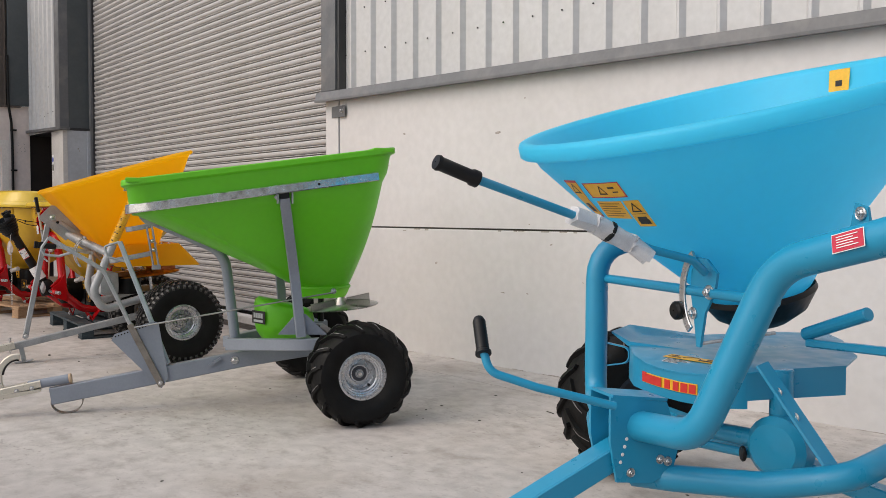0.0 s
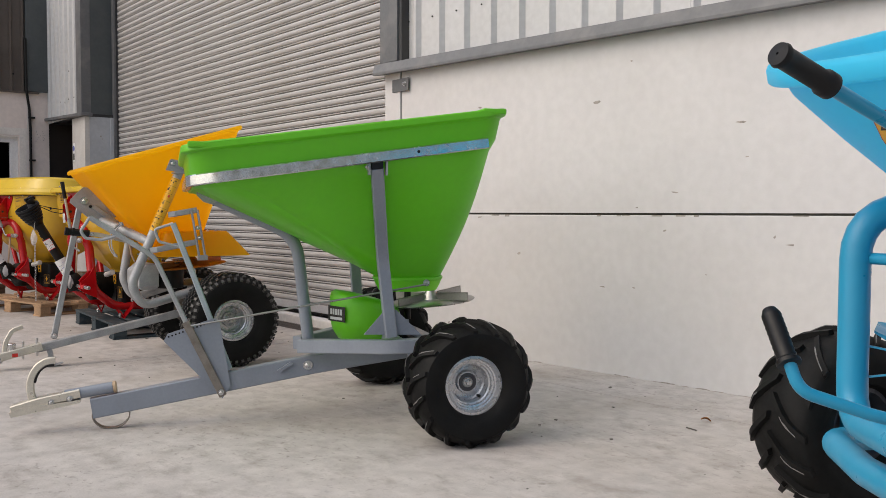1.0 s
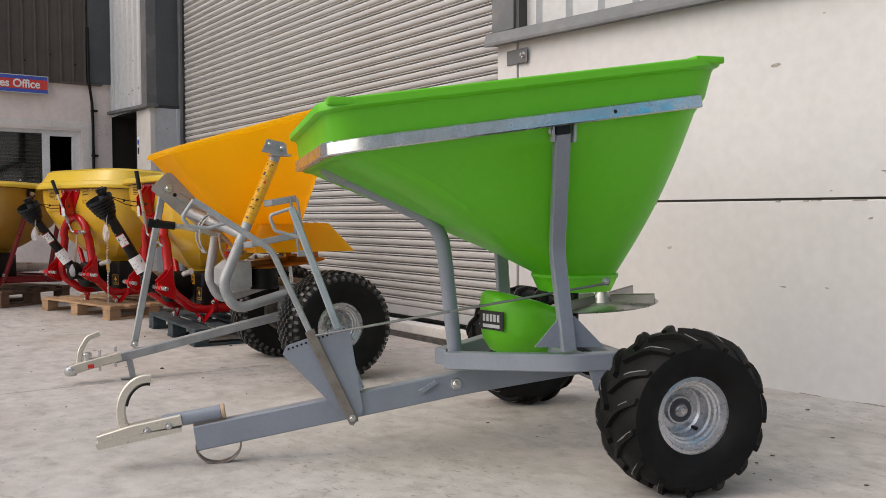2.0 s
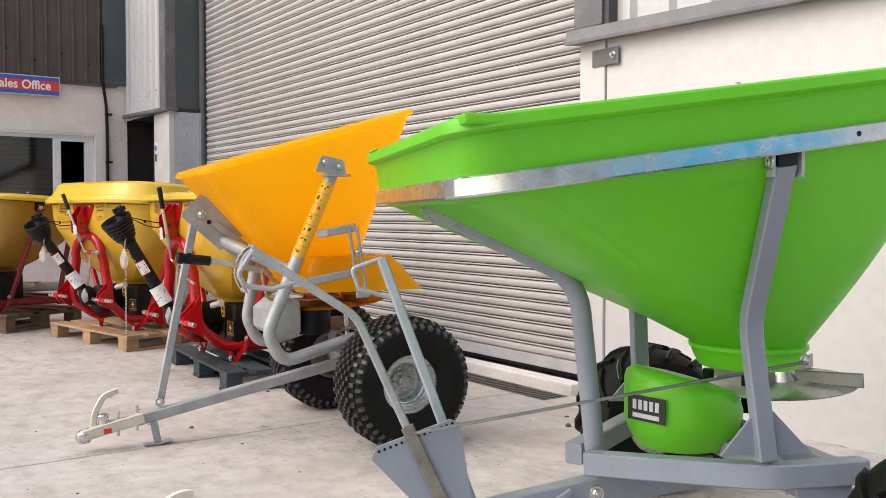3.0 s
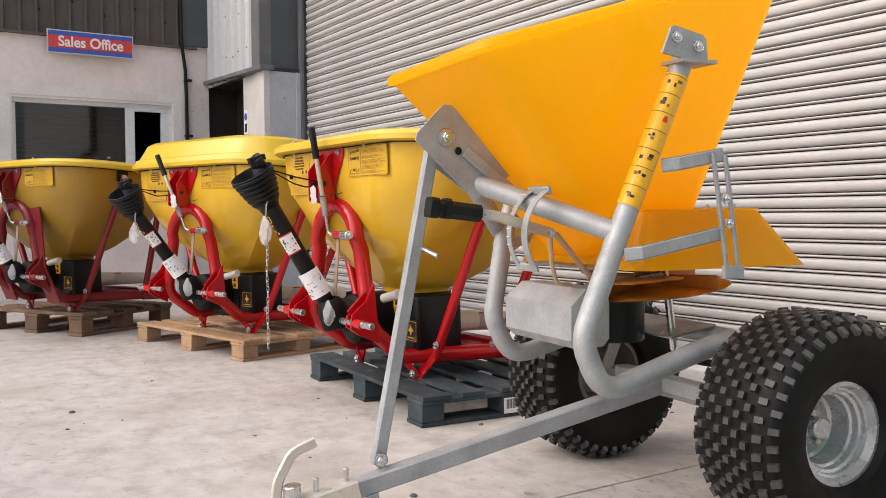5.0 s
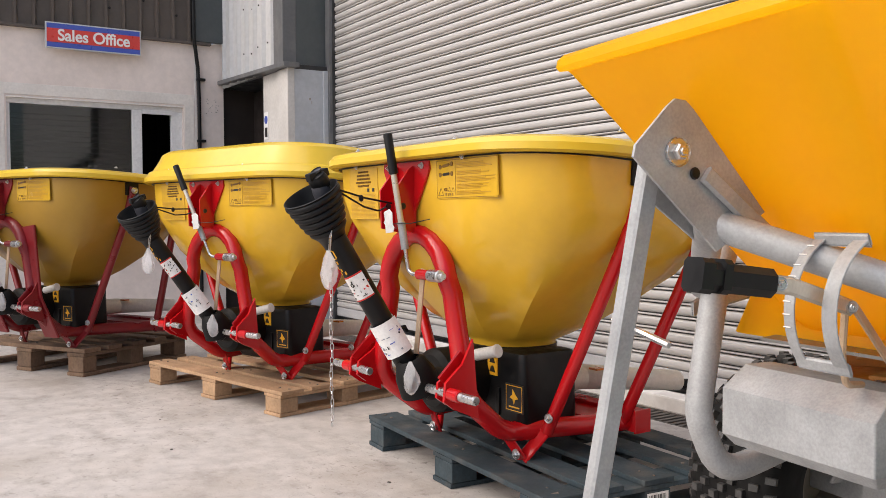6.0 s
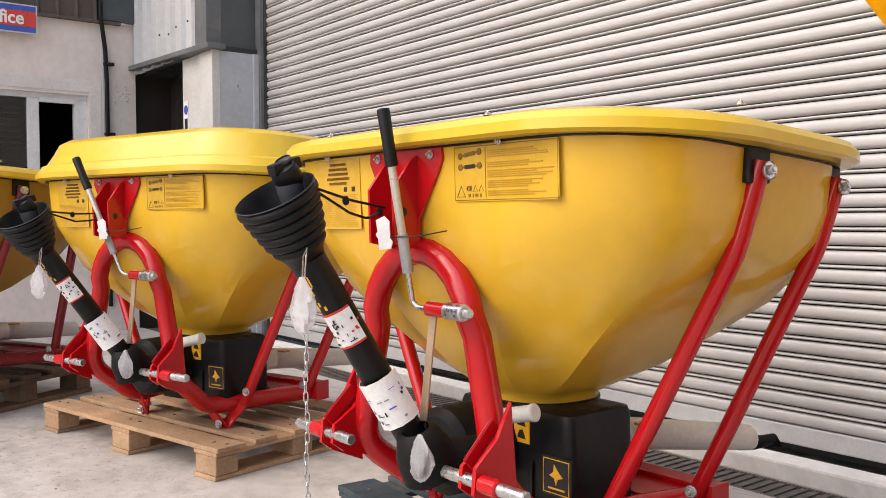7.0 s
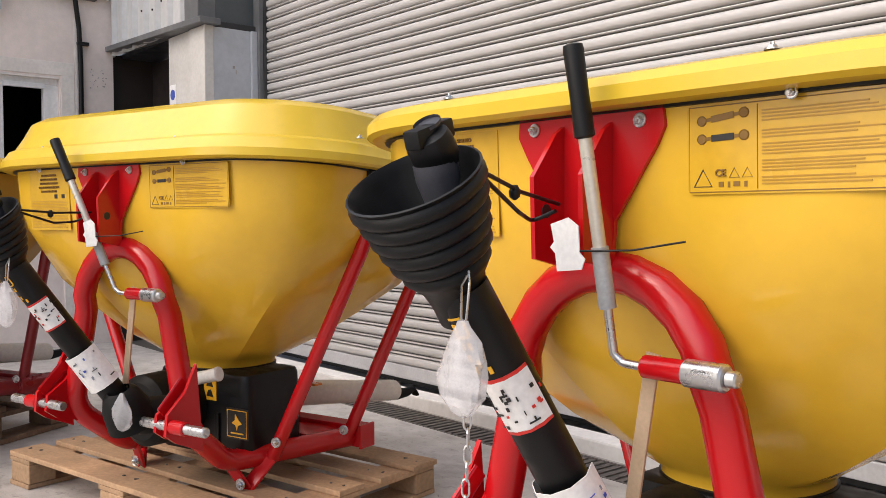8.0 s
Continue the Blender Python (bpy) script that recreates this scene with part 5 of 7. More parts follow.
part("pin_hole", rod((-0.001, -0.648, 0.946), (0.0042, -0.648, 0.946), 0.010, 12), "black", hinge)
part("support_leg", bar([(-0.045, -0.700, 0.960), (-0.045, -0.858, 0.160)], 0.034, 0.026, up=(1, 0, 0)), "galv", o, smooth=40)
bolt(o, (-0.02, -0.857, 0.176), (1, 0, 0), 0.011)
part("locking_pin", rod((-0.08, -0.745, 0.712), (0.03, -0.72, 0.682), 0.006, 8), "zinc", o)
part("drawbar", bar([(-0.025, -0.95, 0.108), (0, 0.0, 0.298)], 0.048, 0.045), "galv", o, smooth=40)
part("cross_beam", bar([(-0.20, 0.0, 0.30), (0.20, 0.0, 0.30)], 0.05, 0.045), "galv", o)
part("axle", bar([(-0.38, 0.04, 0.276), (0.42, 0.04, 0.276)], 0.045, 0.045), "galv", o)
part("rear_bridge", tube([(-0.25, 0.0, 0.45), (-0.23, 0.04, 0.455), (0.23, 0.04, 0.455), (0.25, 0.0, 0.45)], 0.024, 0.02), "galv", o, smooth=40)
for sx in (-1, 1):
    part("axle_strut", bar([(sx * 0.21, 0.0, 0.43), (sx * 0.30, 0.01, 0.29)], 0.04, 0.012), "galv", o)
part("deck_plate", plate([(-0.18, -0.10), (0.18, -0.10), (0.18, 0.05), (-0.18, 0.05)], 0.005, pose(0, -0.02, 0.475, 10)), "stainless", o)
part("damper_rod", rod((0.09, -0.06, 0.575), (0.10, -0.045, 0.41), 0.011, 12), "zinc", o)
part("gear_cover", loft([rring(-0.038, -0.335, 0.160, 0.045, 0.004, 0.440), rring(-0.038, -0.340, 0.172, 0.060, 0.005, 0.462), rring(-0.038, -0.340, 0.172, 0.060, 0.005, 0.550), rring(-0.038, -0.315, 0.165, 0.035, 0.004, 0.592)], cap0=True, cap1=True), "galv", o, smooth=20)
part("drive_housing", rod((0.02, -0.19, 0.44), (0.02, -0.19, 0.56), 0.085, 20), "black", o, smooth=40)
cp = part("coupling_head", bar([(0, -0.93, 0.124), (0, -1.10, 0.088), (0, -1.165, 0.072)], 0.056, 0.046, 0.05), "passivated", o, smooth=40)
part("coupling_nose", lathe([(0.005, -0.028), (0.026, -0.024), (0.034, -0.005), (0.030, 0.015), (0.012, 0.026), (0.0005, 0.028)], 20, pose(0, -1.165, 0.066)), "zinc", cp, smooth=40)
part("coupling_handle", bar([(-0.01, -1.128, 0.092), (-0.01, -1.120, 0.160), (-0.01, -1.085, 0.224), (-0.01, -1.028, 0.244)], 0.026, 0.011, [0, 0.08, 0.05, 0], up=(1, 0, 0)), "passivated", cp, smooth=40)
part("handle_spring", rod((0.0, -1.085, 0.10), (0.0, -1.09, 0.15), 0.022, 12), "zinc", cp)
for yy in (-0.955, -1.03):
    part("coupling_bolt", rod((0, yy, 0.06 + 0.2 * (yy + 1.0)), (0, yy, 0.165 + 0.2 * (yy + 1.0)), 0.007, 8), "zinc", cp)
part("red_tab", cube(0.029, -1.09, 0.075, 0.031, -1.06, 0.095), "redink", cp)
foot = part("jack_foot", bar([(0, -0.888, 0.10), (0, -0.872, 0.012)], 0.03, 0.016, up=(1, 0, 0)), "galv", o)
part("foot_plate", bar([(-0.0, -0.93, 0.006), (0, -0.86, 0.006), (0, -0.815, 0.018)], 0.05, 0.006, 0.02), "galv", foot)
lev = part("dosing_lever", bar([(0.20, -0.700, 0.788), (0.19, -0.640, 0.781), (0.125, -0.445, 0.735)], 0.007, 0.026, 0.02), "passivated", o, "cream passivated flat lever with a black grip", smooth=40)
part("grip", bar([(0.20, -0.798, 0.800), (0.20, -0.690, 0.787)], 0.034, 0.040, c=0.01), "black", lev, smooth=40)
part("grip_end", bar([(0.20, -0.820, 0.803), (0.20, -0.800, 0.800)], 0.040, 0.046, c=0.006), "black", lev)
part("grip_rib", bar([(0.20, -0.783, 0.800), (0.20, -0.770, 0.798)], 0.038, 0.046, c=0.006), "black", lev)
bolt(lev, (0.206, -0.675, 0.786), (1, -0.3, 0), 0.006, 0.005)
bolt(lev, (0.134, -0.455, 0.738), (1, -0.3, 0), 0.006, 0.005)
quad_o = part("quadrant", sweep(bmesh.new(), [(0.118, -0.445 + 0.122 * math.cos(a), 0.735 + 0.122 * math.sin(a)) for a in [radians(118 + 102 * i / 14) for i in range(15)]], rect2(0.004, 0.020, 0.001), up=(1, 0, 0)), "galv", o, "slotted galvanised scale plate", smooth=40)
part("scale_limb", sweep(bmesh.new(), [(0.192, -0.445 + 0.122 * math.cos(a), 0.735 + 0.122 * math.sin(a)) for a in [radians(118 + 102 * i / 14) for i in range(15)]], rect2(0.004, 0.026, 0.001), up=(1, 0, 0)), "galv", quad_o, smooth=40)
for a in (118, 220):
    y, z = -0.445 + 0.122 * math.cos(radians(a)), 0.735 + 0.122 * math.sin(radians(a))
    part("scale_bridge", bar([(0.108, y, z), (0.205, y, z)], 0.022, 0.006, up=(0, 1, 0.4)), "galv", quad_o)
for k in range(8):
    a = radians(128 + k * 9)
    part("scale_tick", bar([(0.108, -0.445 + 0.125 * math.cos(a), 0.735 + 0.125 * math.sin(a)), (0.122, -0.445 + 0.125 * math.cos(a), 0.735 + 0.125 * math.sin(a))], 0.0016, 0.0016, c=0.0003), "white", quad_o)
part("link_strip", bar([(0.128, -0.440, 0.735), (0.115, -0.33, 0.625)], 0.005, 0.016), "copper", o)
part("hand_wire", tube([(0.118, -0.450, 0.735), (0.10, -0.435, 0.66), (0.085, -0.41, 0.605), (0.075, -0.36, 0.600)], 0.006, 0.03, 8), "copper", o, smooth=40)
wheel(o, (0.492, 0.045, 0.276), 0.280, 0.262, 0.118, "knob", 1, spin=0.2, deepness=1.15, nuts=4)
# darker steel on this rim stands for its dirty, unlit inner side
wheel(o, (-0.400, 0.035, 0.276), 0.280, 0.262, 0.118, "knob", -1, rimmat="worn", deepness=0.45, nuts=4)

# ---- blue trailed spreader ----
b = thing("blue_spreader", pose(-1.255, 2.76, 0, 0, 0, -20), "trailed spreader with sky blue hopper and blue tube frame", "spreader")
tilt = pose(0.008, 0.0685, 1.347) @ Matrix.Rotation(radians(14.7), 4, "X") @ Matrix.Rotation(radians(2.8), 4, "Y")


def widen(r):
    """Radii of the hopper drawn out from its outlet to its rim."""
    return max(0.002, 0.155 + (r - 0.145) * 1.268)


prof = [(0.10, -0.60), (0.16, -0.50), (0.462, -0.06), (0.474, -0.01), (0.482, 0.004), (0.494, 0.008), (0.504, 0.004), (0.508, -0.006), (0.508, -0.034), (0.503, -0.040), (0.490, -0.042),
        (0.478, -0.046), (0.468, -0.075), (0.40, -0.19), (0.32, -0.315), (0.24, -0.43), (0.17, -0.53), (0.145, -0.575), (0.12, -0.60)]
prof = [(widen(r), z) for r, z in prof]
bh = part("hopper", lathe(prof, 72), "blue", b, smooth=50, at=tilt)
part("outlet_cone", lathe([(0.166, -0.572), (0.171, -0.588), (0.135, -0.645), (0.08, -0.68), (0.02, -0.68)], 40), "black", bh, smooth=40)


def wrap(r0, z0, r1, z1, a0, a1, off=0.0012, n=8):
    """A label lying on a cone between two heights and two angles."""
    bm = bmesh.new()
    rows = []
    for rr, zz in ((r0 + off, z0), (r1 + off, z1)):
        rows.append([bm.verts.new(V(rr * math.cos(radians(a0 + (a1 - a0) * i / n)), rr * math.sin(radians(a0 + (a1 - a0) * i / n)), zz)) for i in range(n + 1)])
    for i in range(n):
        bm.faces.new((rows[0][i], rows[0][i + 1], rows[1][i + 1], rows[1][i]))
    return bm


def cone_r(z):
    pts = [(za, widen(ra)) for za, ra in ((-0.075, 0.468), (-0.19, 0.40), (-0.315, 0.32), (-0.43, 0.24), (-0.53, 0.17))]
    for (za, ra), (zb, rb_) in zip(pts, pts[1:]):
        if z >= zb:
            return ra + (rb_ - ra) * (z - za) / (zb - za)
    return 0.17


def cone_patch(c, u0, u1, v0, v1, off, n=6):
    """A patch of a label that lies on the cone; c gives its heights and its angles above and below."""
    z0, z1, a0, a1, b0, b1 = c
    bm = bmesh.new()
    rows = []
    for v in (v0, (v0 + v1) / 2, v1):
        row = []
        for i in range(n + 1):
            u = u0 + (u1 - u0) * i / n
            z = z0 + (z1 - z0) * v
            a = radians((a0 + (a1 - a0) * u) * (1 - v) + (b0 + (b1 - b0) * u) * v)
            r = cone_r(z) + off
            row.append(bm.verts.new(V(r * math.cos(a), r * math.sin(a), z)))
        rows.append(row)
    for p, q in zip(rows, rows[1:]):
        for i in range(n):
            bm.faces.new((p[i], p[i + 1], q[i + 1], q[i]))
    return bm


def cone_triangle(c, u, v, w, h, off):
    """A warning triangle's outline on a label."""
    z0, z1, a0, a1, b0, b1 = c
    bm = bmesh.new()
    rings = []
    for k in (1.0, 0.66):
        ring = []
        for x, y in ((0, -0.62), (0.5, 0.38), (-0.5, 0.38)):
            uu, vv = u + x * w * k, v + y * h * k
            z = z0 + (z1 - z0) * vv
            a = radians((a0 + (a1 - a0) * uu) * (1 - vv) + (b0 + (b1 - b0) * uu) * vv)
            r = cone_r(z) + off
            ring.append(bm.verts.new(V(r * math.cos(a), r * math.sin(a), z)))
        rings.append(ring)
    for i in range(3):
        j = (i + 1) % 3
        bm.faces.new((rings[0][i], rings[0][j], rings[1][j], rings[1][i]))
    return bm


def hopper_label(c, border, triangles, bars, material="ink"):
    lb = part("warning_label", cone_patch(c, 0, 1, 0, 1, 0.0015), "sticker", bh)
    if border:
        for u0, u1, v0, v1 in ((0, 1, 0, 0.06), (0, 1, 0.94, 1), (0, 0.03, 0, 1), (0.97, 1, 0, 1)):
            part("label_border", cone_patch(c, u0, u1, v0, v1, 0.0022), "redlabel", lb)
    for t in triangles:
        part("pictogram", cone_triangle(c, *t, 0.0024), "ink", lb)
    for p in bars:
        part("plain_bar", cone_patch(c, *p, 0.0022), material, lb)


hopper_label((-0.105, -0.238, 265.5, 272.5, 257.5, 265), True, [(0.5, 0.24, 0.7, 0.28)], [(0.3, 0.7, 0.62, 0.72), (0.25, 0.75, 0.72, 0.86)])
hopper_label((-0.115, -0.165, 274.5, 289.3, 272.6, 288.8), True, [(0.45, 0.55, 0.24, 0.6)], [(0.66, 0.82, 0.3, 0.42), (0.72, 0.86, 0.6, 0.68)])
hopper_label((-0.177, -0.238, 272.6, 284.5, 267.5, 282.3), False, [], [(0.08, 0.9 - 0.12 * (k % 2), 0.12 + k * 0.14, 0.16 + k * 0.14) for k in range(6)], "brownink")
hopper_label((-0.176, -0.266, 285.3, 291.5, 282.3, 290.2), False, [(0.5, 0.30, 0.62, 0.36)], [(0.08, 0.92, 0.50, 0.515), (0.25, 0.8, 0.62, 0.72), (0.2, 0.85, 0.72, 0.9)])
inl = part("inner_label", wrap(widen(0.456), -0.076, widen(0.475), -0.008, 99.0, 106.5, -0.006), "sticker", bh)
part("pictogram", wrap(widen(0.4605), -0.060, widen(0.4645), -0.042, 101.6, 104.0, -0.0072), "ink", inl)

part("frame_tube", tube([(0.08, -0.31, 0.455), (-0.10, -0.26, 0.425), (-0.375, -0.135, 0.415), (-0.372, -0.135, 0.918), (-0.25, 0.12, 0.945), (-0.22, 0.22, 0.985)], 0.036, [0, 0.1, 0.09, 0.13, 0.05, 0], 18, (0.5, 0.6, -0.62)), "bluepaint", b, smooth=40)
part("frame_tube", tube([(0.13, -0.31, 0.452), (0.39, -0.285, 0.478), (0.535, -0.18, 0.900), (0.84, -0.13, 0.982)], 0.040, [0, 0.11, 0.15, 0], 18), "bluepaint", b, smooth=40)
lug = part("hopper_lug", plate([(0.0, 0.0), (0.07, 0.0), (0.055, 0.075), (0.02, 0.085)], 0.008, pose(0.623, -0.06, 0.957) @ Matrix.Rotation(radians(90), 4, "X")), "bluepaint", b)
bolt(lug, (0.663, -0.066, 1.019), (0, -1, 0), 0.009)
rl = part("red_maker_label", cube(-0.039, -0.0415, -0.0205, 0.039, -0.0405, 0.0205), "white", b, at=pose(0.748, -0.147, 0.955, -12, -15, 9.3))
part("red_field", cube(-0.037, -0.043, -0.0185, 0.037, -0.0412, 0.0185), "redlabel", rl)
for i in range(5):
    part("plain_bar", cube(-0.026, -0.0445, -0.0115 + i * 0.0056, 0.026 - 0.012 * (i % 2), -0.0428, -0.0097 + i * 0.0056), "white", rl)
part("cross_bar", rod((-0.385, -0.115, 0.806), (0.46, -0.115, 0.806), 0.014, 14), "bluepaint", b, smooth=40)
# dosing lever with its toothed quadrant
dl = part("dosing_lever", tube([(0.289, -0.842, 1.103), (0.205, -0.50, 1.004), (0.20, -0.30, 0.925), (0.215, -0.18, 0.895), (0.205, -0.135, 0.86)], 0.011, 0.05, 12), "bluepaint", b, smooth=40)
part("grip", lathe([(0.002, 0), (0.017, 0.001), (0.019, 0.008), (0.0165, 0.014), (0.0165, 0.095), (0.020, 0.10), (0.020, 0.116), (0.012, 0.118)], 20,
                   Matrix.Translation((0.303, -0.925, 1.133)) @ (V(0.28, -0.79, 1.086) - V(0.303, -0.925, 1.133)).to_track_quat("Z", "Y").to_matrix().to_4x4()), "black", dl, smooth=40)
bm = tube([(0.212, -0.535, 1.014), (0.206, -0.47, 0.992), (0.203, -0.42, 0.968), (0.20, -0.36, 0.942), (0.20, -0.31, 0.905)], 0.024, 0.03, 14)
random.seed(5)
for v in bm.verts:
    v.co += V(random.uniform(-1, 1), random.uniform(-1, 1), random.uniform(-1, 1)) * 0.005
bag = tagged(part("plastic_bag", bm, "bag", None, smooth=60, at=pose(-1.255, 2.76, 0, 0, 0, -20)), "milky plastic bag of papers tied round a lever", "plastic bag")
part("cable_tie", rod((0.203, -0.43, 0.975), (0.203, -0.418, 0.968), 0.028, 16), "black", bag)
q = part("quadrant_plate", plate([(-0.02, 0.10), (0.025, 0.095), (0.07, 0.06), (0.06, 0.01), (0.02, -0.05), (0.0, -0.145), (-0.016, -0.145), (-0.03, -0.06), (-0.045, 0.0), (-0.042, 0.06)], 0.008, pose(0.165, -0.116, 0.80) @ Matrix.Rotation(radians(90), 4, "X")), "bluepaint", b)
part("scale_band", sweep(bmesh.new(), [(0.172 + 0.075 * math.cos(a), -0.130, 0.80 + 0.115 * math.sin(a)) for a in [radians(110 + 130 * i / 14) for i in range(15)]], rect2(0.024, 0.008, 0.002), up=(0, 1, 0)), "zinc", q, smooth=40)
bolt(q, (0.205, -0.121, 0.808), (0, -1, 0), 0.012, 0.016)
bolt(q, (0.135, -0.121, 0.745), (0, -1, 0), 0.010, 0.014)
part("lock_knob", lathe([(0.002, 0), (0.022, 0.002), (0.026, 0.008), (0.026, 0.02), (0.02, 0.026), (0.002, 0.026)], 18, pose(0.085, -0.125, 0.748, 90)), "black", b, smooth=40)
part("pull_rod", rod((0.162, -0.112, 0.665), (0.26, 0.05, 0.70), 0.005, 8), "galv", b)
# disc cover deck: a flat top that falls to a bowed front, with a raised corner
DZ = 0.592
FRONT = [(-0.303, -0.054, 0.592), (-0.25, -0.08, 0.590), (-0.18, -0.112, 0.582), (-0.10, -0.122, 0.571), (-0.02, -0.122, 0.568),
         (0.06, -0.112, 0.569), (0.13, -0.085, 0.574), (0.185, -0.045, 0.580), (0.205, 0.0, 0.585)]
RIM = [(-0.50, 0.067, 0.630), (-0.358, -0.087, 0.631)] + FRONT + [(0.212, 0.12, 0.590), (0.232, 0.318, DZ), (0.107, 0.48, DZ), (0.023, 0.535, DZ), (-0.162, 0.682, DZ), (-0.321, 0.763, DZ), (-0.42, 0.60, DZ), (-0.38, 0.28, 0.60)]


def deck_mesh():
    c = V(-0.05, 0.16, DZ)
    inner = [(c.x + (x - c.x) * 0.84, c.y + (y - c.y) * 0.84, DZ + (z - DZ) * 0.25) for x, y, z in RIM]
    core = [(c.x + (x - c.x) * 0.4, c.y + (y - c.y) * 0.4, DZ) for x, y, z in RIM]
    low = [[(x, y, z - 0.006) for x, y, z in r] for r in (RIM, inner, core)]
    return loft([core, inner, RIM] + low, cap0=True, cap1=True)


part("disc_cover", deck_mesh(), "bluepaint", b, smooth=30)


def skirt(top, z0, inset):
    """An upright sheet below an edge."""
    rings = []
    for x, y, z in top:
        rings.append([(x, y, z - 0.004), (x, y, z0), (x + inset[0], y + inset[1], z0), (x + inset[0], y + inset[1], z - 0.004)])
    return loft(rings, cap0=True, cap1=True)


apron = part("cover_apron", skirt(FRONT, 0.486, (0.0, 0.007)), "bluepaint", b, smooth=30)
side = part("side_wing", skirt([FRONT[-1], (0.212, 0.12, 0.590), (0.230, 0.320, DZ)], 0.508, (-0.006, 0.0)), "bluepaint", b)
for zz in (0.568, 0.532):
    bolt(side, (0.215, 0.142, zz), (1, 0, 0), 0.007, 0.006, "bluepaint")
part("corner_bracket", bar([(-0.375, -0.12, 0.598), (-0.30, -0.052, 0.582), (-0.30, -0.055, 0.535), (-0.375, -0.12, 0.515)], 0.005, 0.026, 0.03, up=(0.6, -0.7, 0.1)), "bluepaint", b, smooth=40)
strip_pts = [(-0.112, -0.121), (-0.06, -0.124), (-0.02, -0.1235), (0.06, -0.1135), (0.117, -0.092)]
name_strip = part("maker_strip", loft([[(x - 0.0005, y - 0.002, z) for x, y in strip_pts] + [(x, y + 0.001, z) for x, y in strip_pts[::-1]] for z in (0.513, 0.543)], cap0=True, cap1=True), "sticker", apron)
for i in range(9):
    f = (i + 0.5) / 9 * 3.999
    (xa, ya), (xb, yb) = strip_pts[int(f)], strip_pts[int(f) + 1]
    x, y = xa + (xb - xa) * (f % 1), ya + (yb - ya) * (f % 1)
    part("plain_bar", cube(-0.0112, -0.0012, -0.004, 0.0112, 0.0008, 0.0215 if i else 0.0255), "redink", name_strip, at=pose(x - 0.0005, y - 0.0026, 0.519, 0, 0, math.degrees(math.atan2(yb - ya, xb - xa))))
yl = part("yellow_label", cube(-0.088, -0.021, 0, 0.088, 0.021, 0.0012), "sticker", b, at=pose(-0.005, -0.024, 0.5915, 3, 0, 20))
for x0, x1, y0, y1 in ((-0.078, -0.035, -0.012, -0.004), (-0.078, -0.05, 0.004, 0.012), (0.03, 0.08, -0.014, -0.004), (0.048, 0.08, 0.004, 0.012)):
    part("plain_bar", cube(x0, y0, 0.0012, x1, y1, 0.002), "ink", yl)
part("pictogram", sweep(bmesh.new(), [(0.032 * math.cos(radians(20 + 14 * i)), -0.012 + 0.026 * math.sin(radians(20 + 14 * i)), 0.0018) for i in range(11)], rect2(0.003, 0.001, 0.0002)), "ink", yl)
sl = part("silver_label", cube(-0.045, -0.013, 0, 0.045, 0.013, 0.001), "silverlabel", b, at=pose(-0.012, -0.073, 0.5855, 15, 0, 16))
for k in range(4):
    part("plain_bar", cube(-0.04, -0.010 + k * 0.006, 0.001, 0.036 - 0.01 * (k % 2), -0.008 + k * 0.006, 0.0015), "ink", sl)
part("spout_channel", rod((0.224, 0.18, 0.685), (0.446, 0.18, 0.766), 0.018, 14), "bluepaint", b)
part("spout_channel", bar([(0.24, 0.18, 0.664), (0.52, 0.18, 0.680)], 0.026, 0.022), "bluepaint", b)
# stays, gear case and chassis
st = part("diagonal_stay", bar([(0.245, 0.02, 0.615), (0.42, 0.10, 0.371)], 0.010, 0.048, up=(0, -1, 0)), "bluepaint", b)
bolt(st, (0.292, 0.036, 0.546), (0, -1, 0), 0.008, 0.006)
bolt(st, (0.335, 0.055, 0.487), (0, -1, 0), 0.008, 0.006)
gc = part("gear_case", lathe([(0.002, -0.05), (0.074, -0.045), (0.088, -0.02), (0.088, 0.03), (0.068, 0.05), (0.002, 0.055)], 24, pose(0.222, 0.11, 0.378, 90, 0, 20)), "bluepaint", b, smooth=40)
part("gear_bore", rod((0.147, 0.047, 0.345), (0.143, 0.037, 0.345), 0.022, 14), "black", gc)
part("gear_neck", rod((0.205, 0.12, 0.43), (0.205, 0.12, 0.59), 0.032, 16), "bluepaint", b, smooth=40)
part("shaft_tube", rod((-0.15, 0.03, 0.365), (0.20, 0.08, 0.392), 0.026, 14), "bluepaint", b, smooth=40)
part("shaft_tube", rod((-0.12, 0.03, 0.320), (0.19, 0.08, 0.345), 0.014, 12), "bluepaint", b, smooth=40)
part("chassis_tube", tube([(0.08, -0.27, 0.302), (0.165, -0.2, 0.305), (0.32, -0.03, 0.312), (0.47, 0.11, 0.362), (0.44, 0.30, 0.40), (0.30, 0.50, 0.41)], 0.036, [0, 0.08, 0.2, 0.12, 0.12, 0], 18), "bluepaint", b, smooth=40)
part("chassis_tube", tube([(0.02, -0.29, 0.33), (-0.30, -0.16, 0.31), (-0.52, -0.05, 0.315), (-0.62, 0.14, 0.29), (-0.62, 0.26, 0.28)], 0.036, 0.12, 18), "bluepaint", b, smooth=40)
part("axle", bar([(-0.82, 0.272, 0.280), (1.05, 0.272, 0.280)], 0.05, 0.05), "bluepaint", b)
bk = part("drawbar_bracket", plate([(-0.395, 0.538), (-0.225, 0.515), (-0.185, 0.40), (-0.205, 0.325), (-0.27, 0.300), (-0.375, 0.312), (-0.395, 0.42)], 0.010, yz(0.165)), "bluepaint", b)
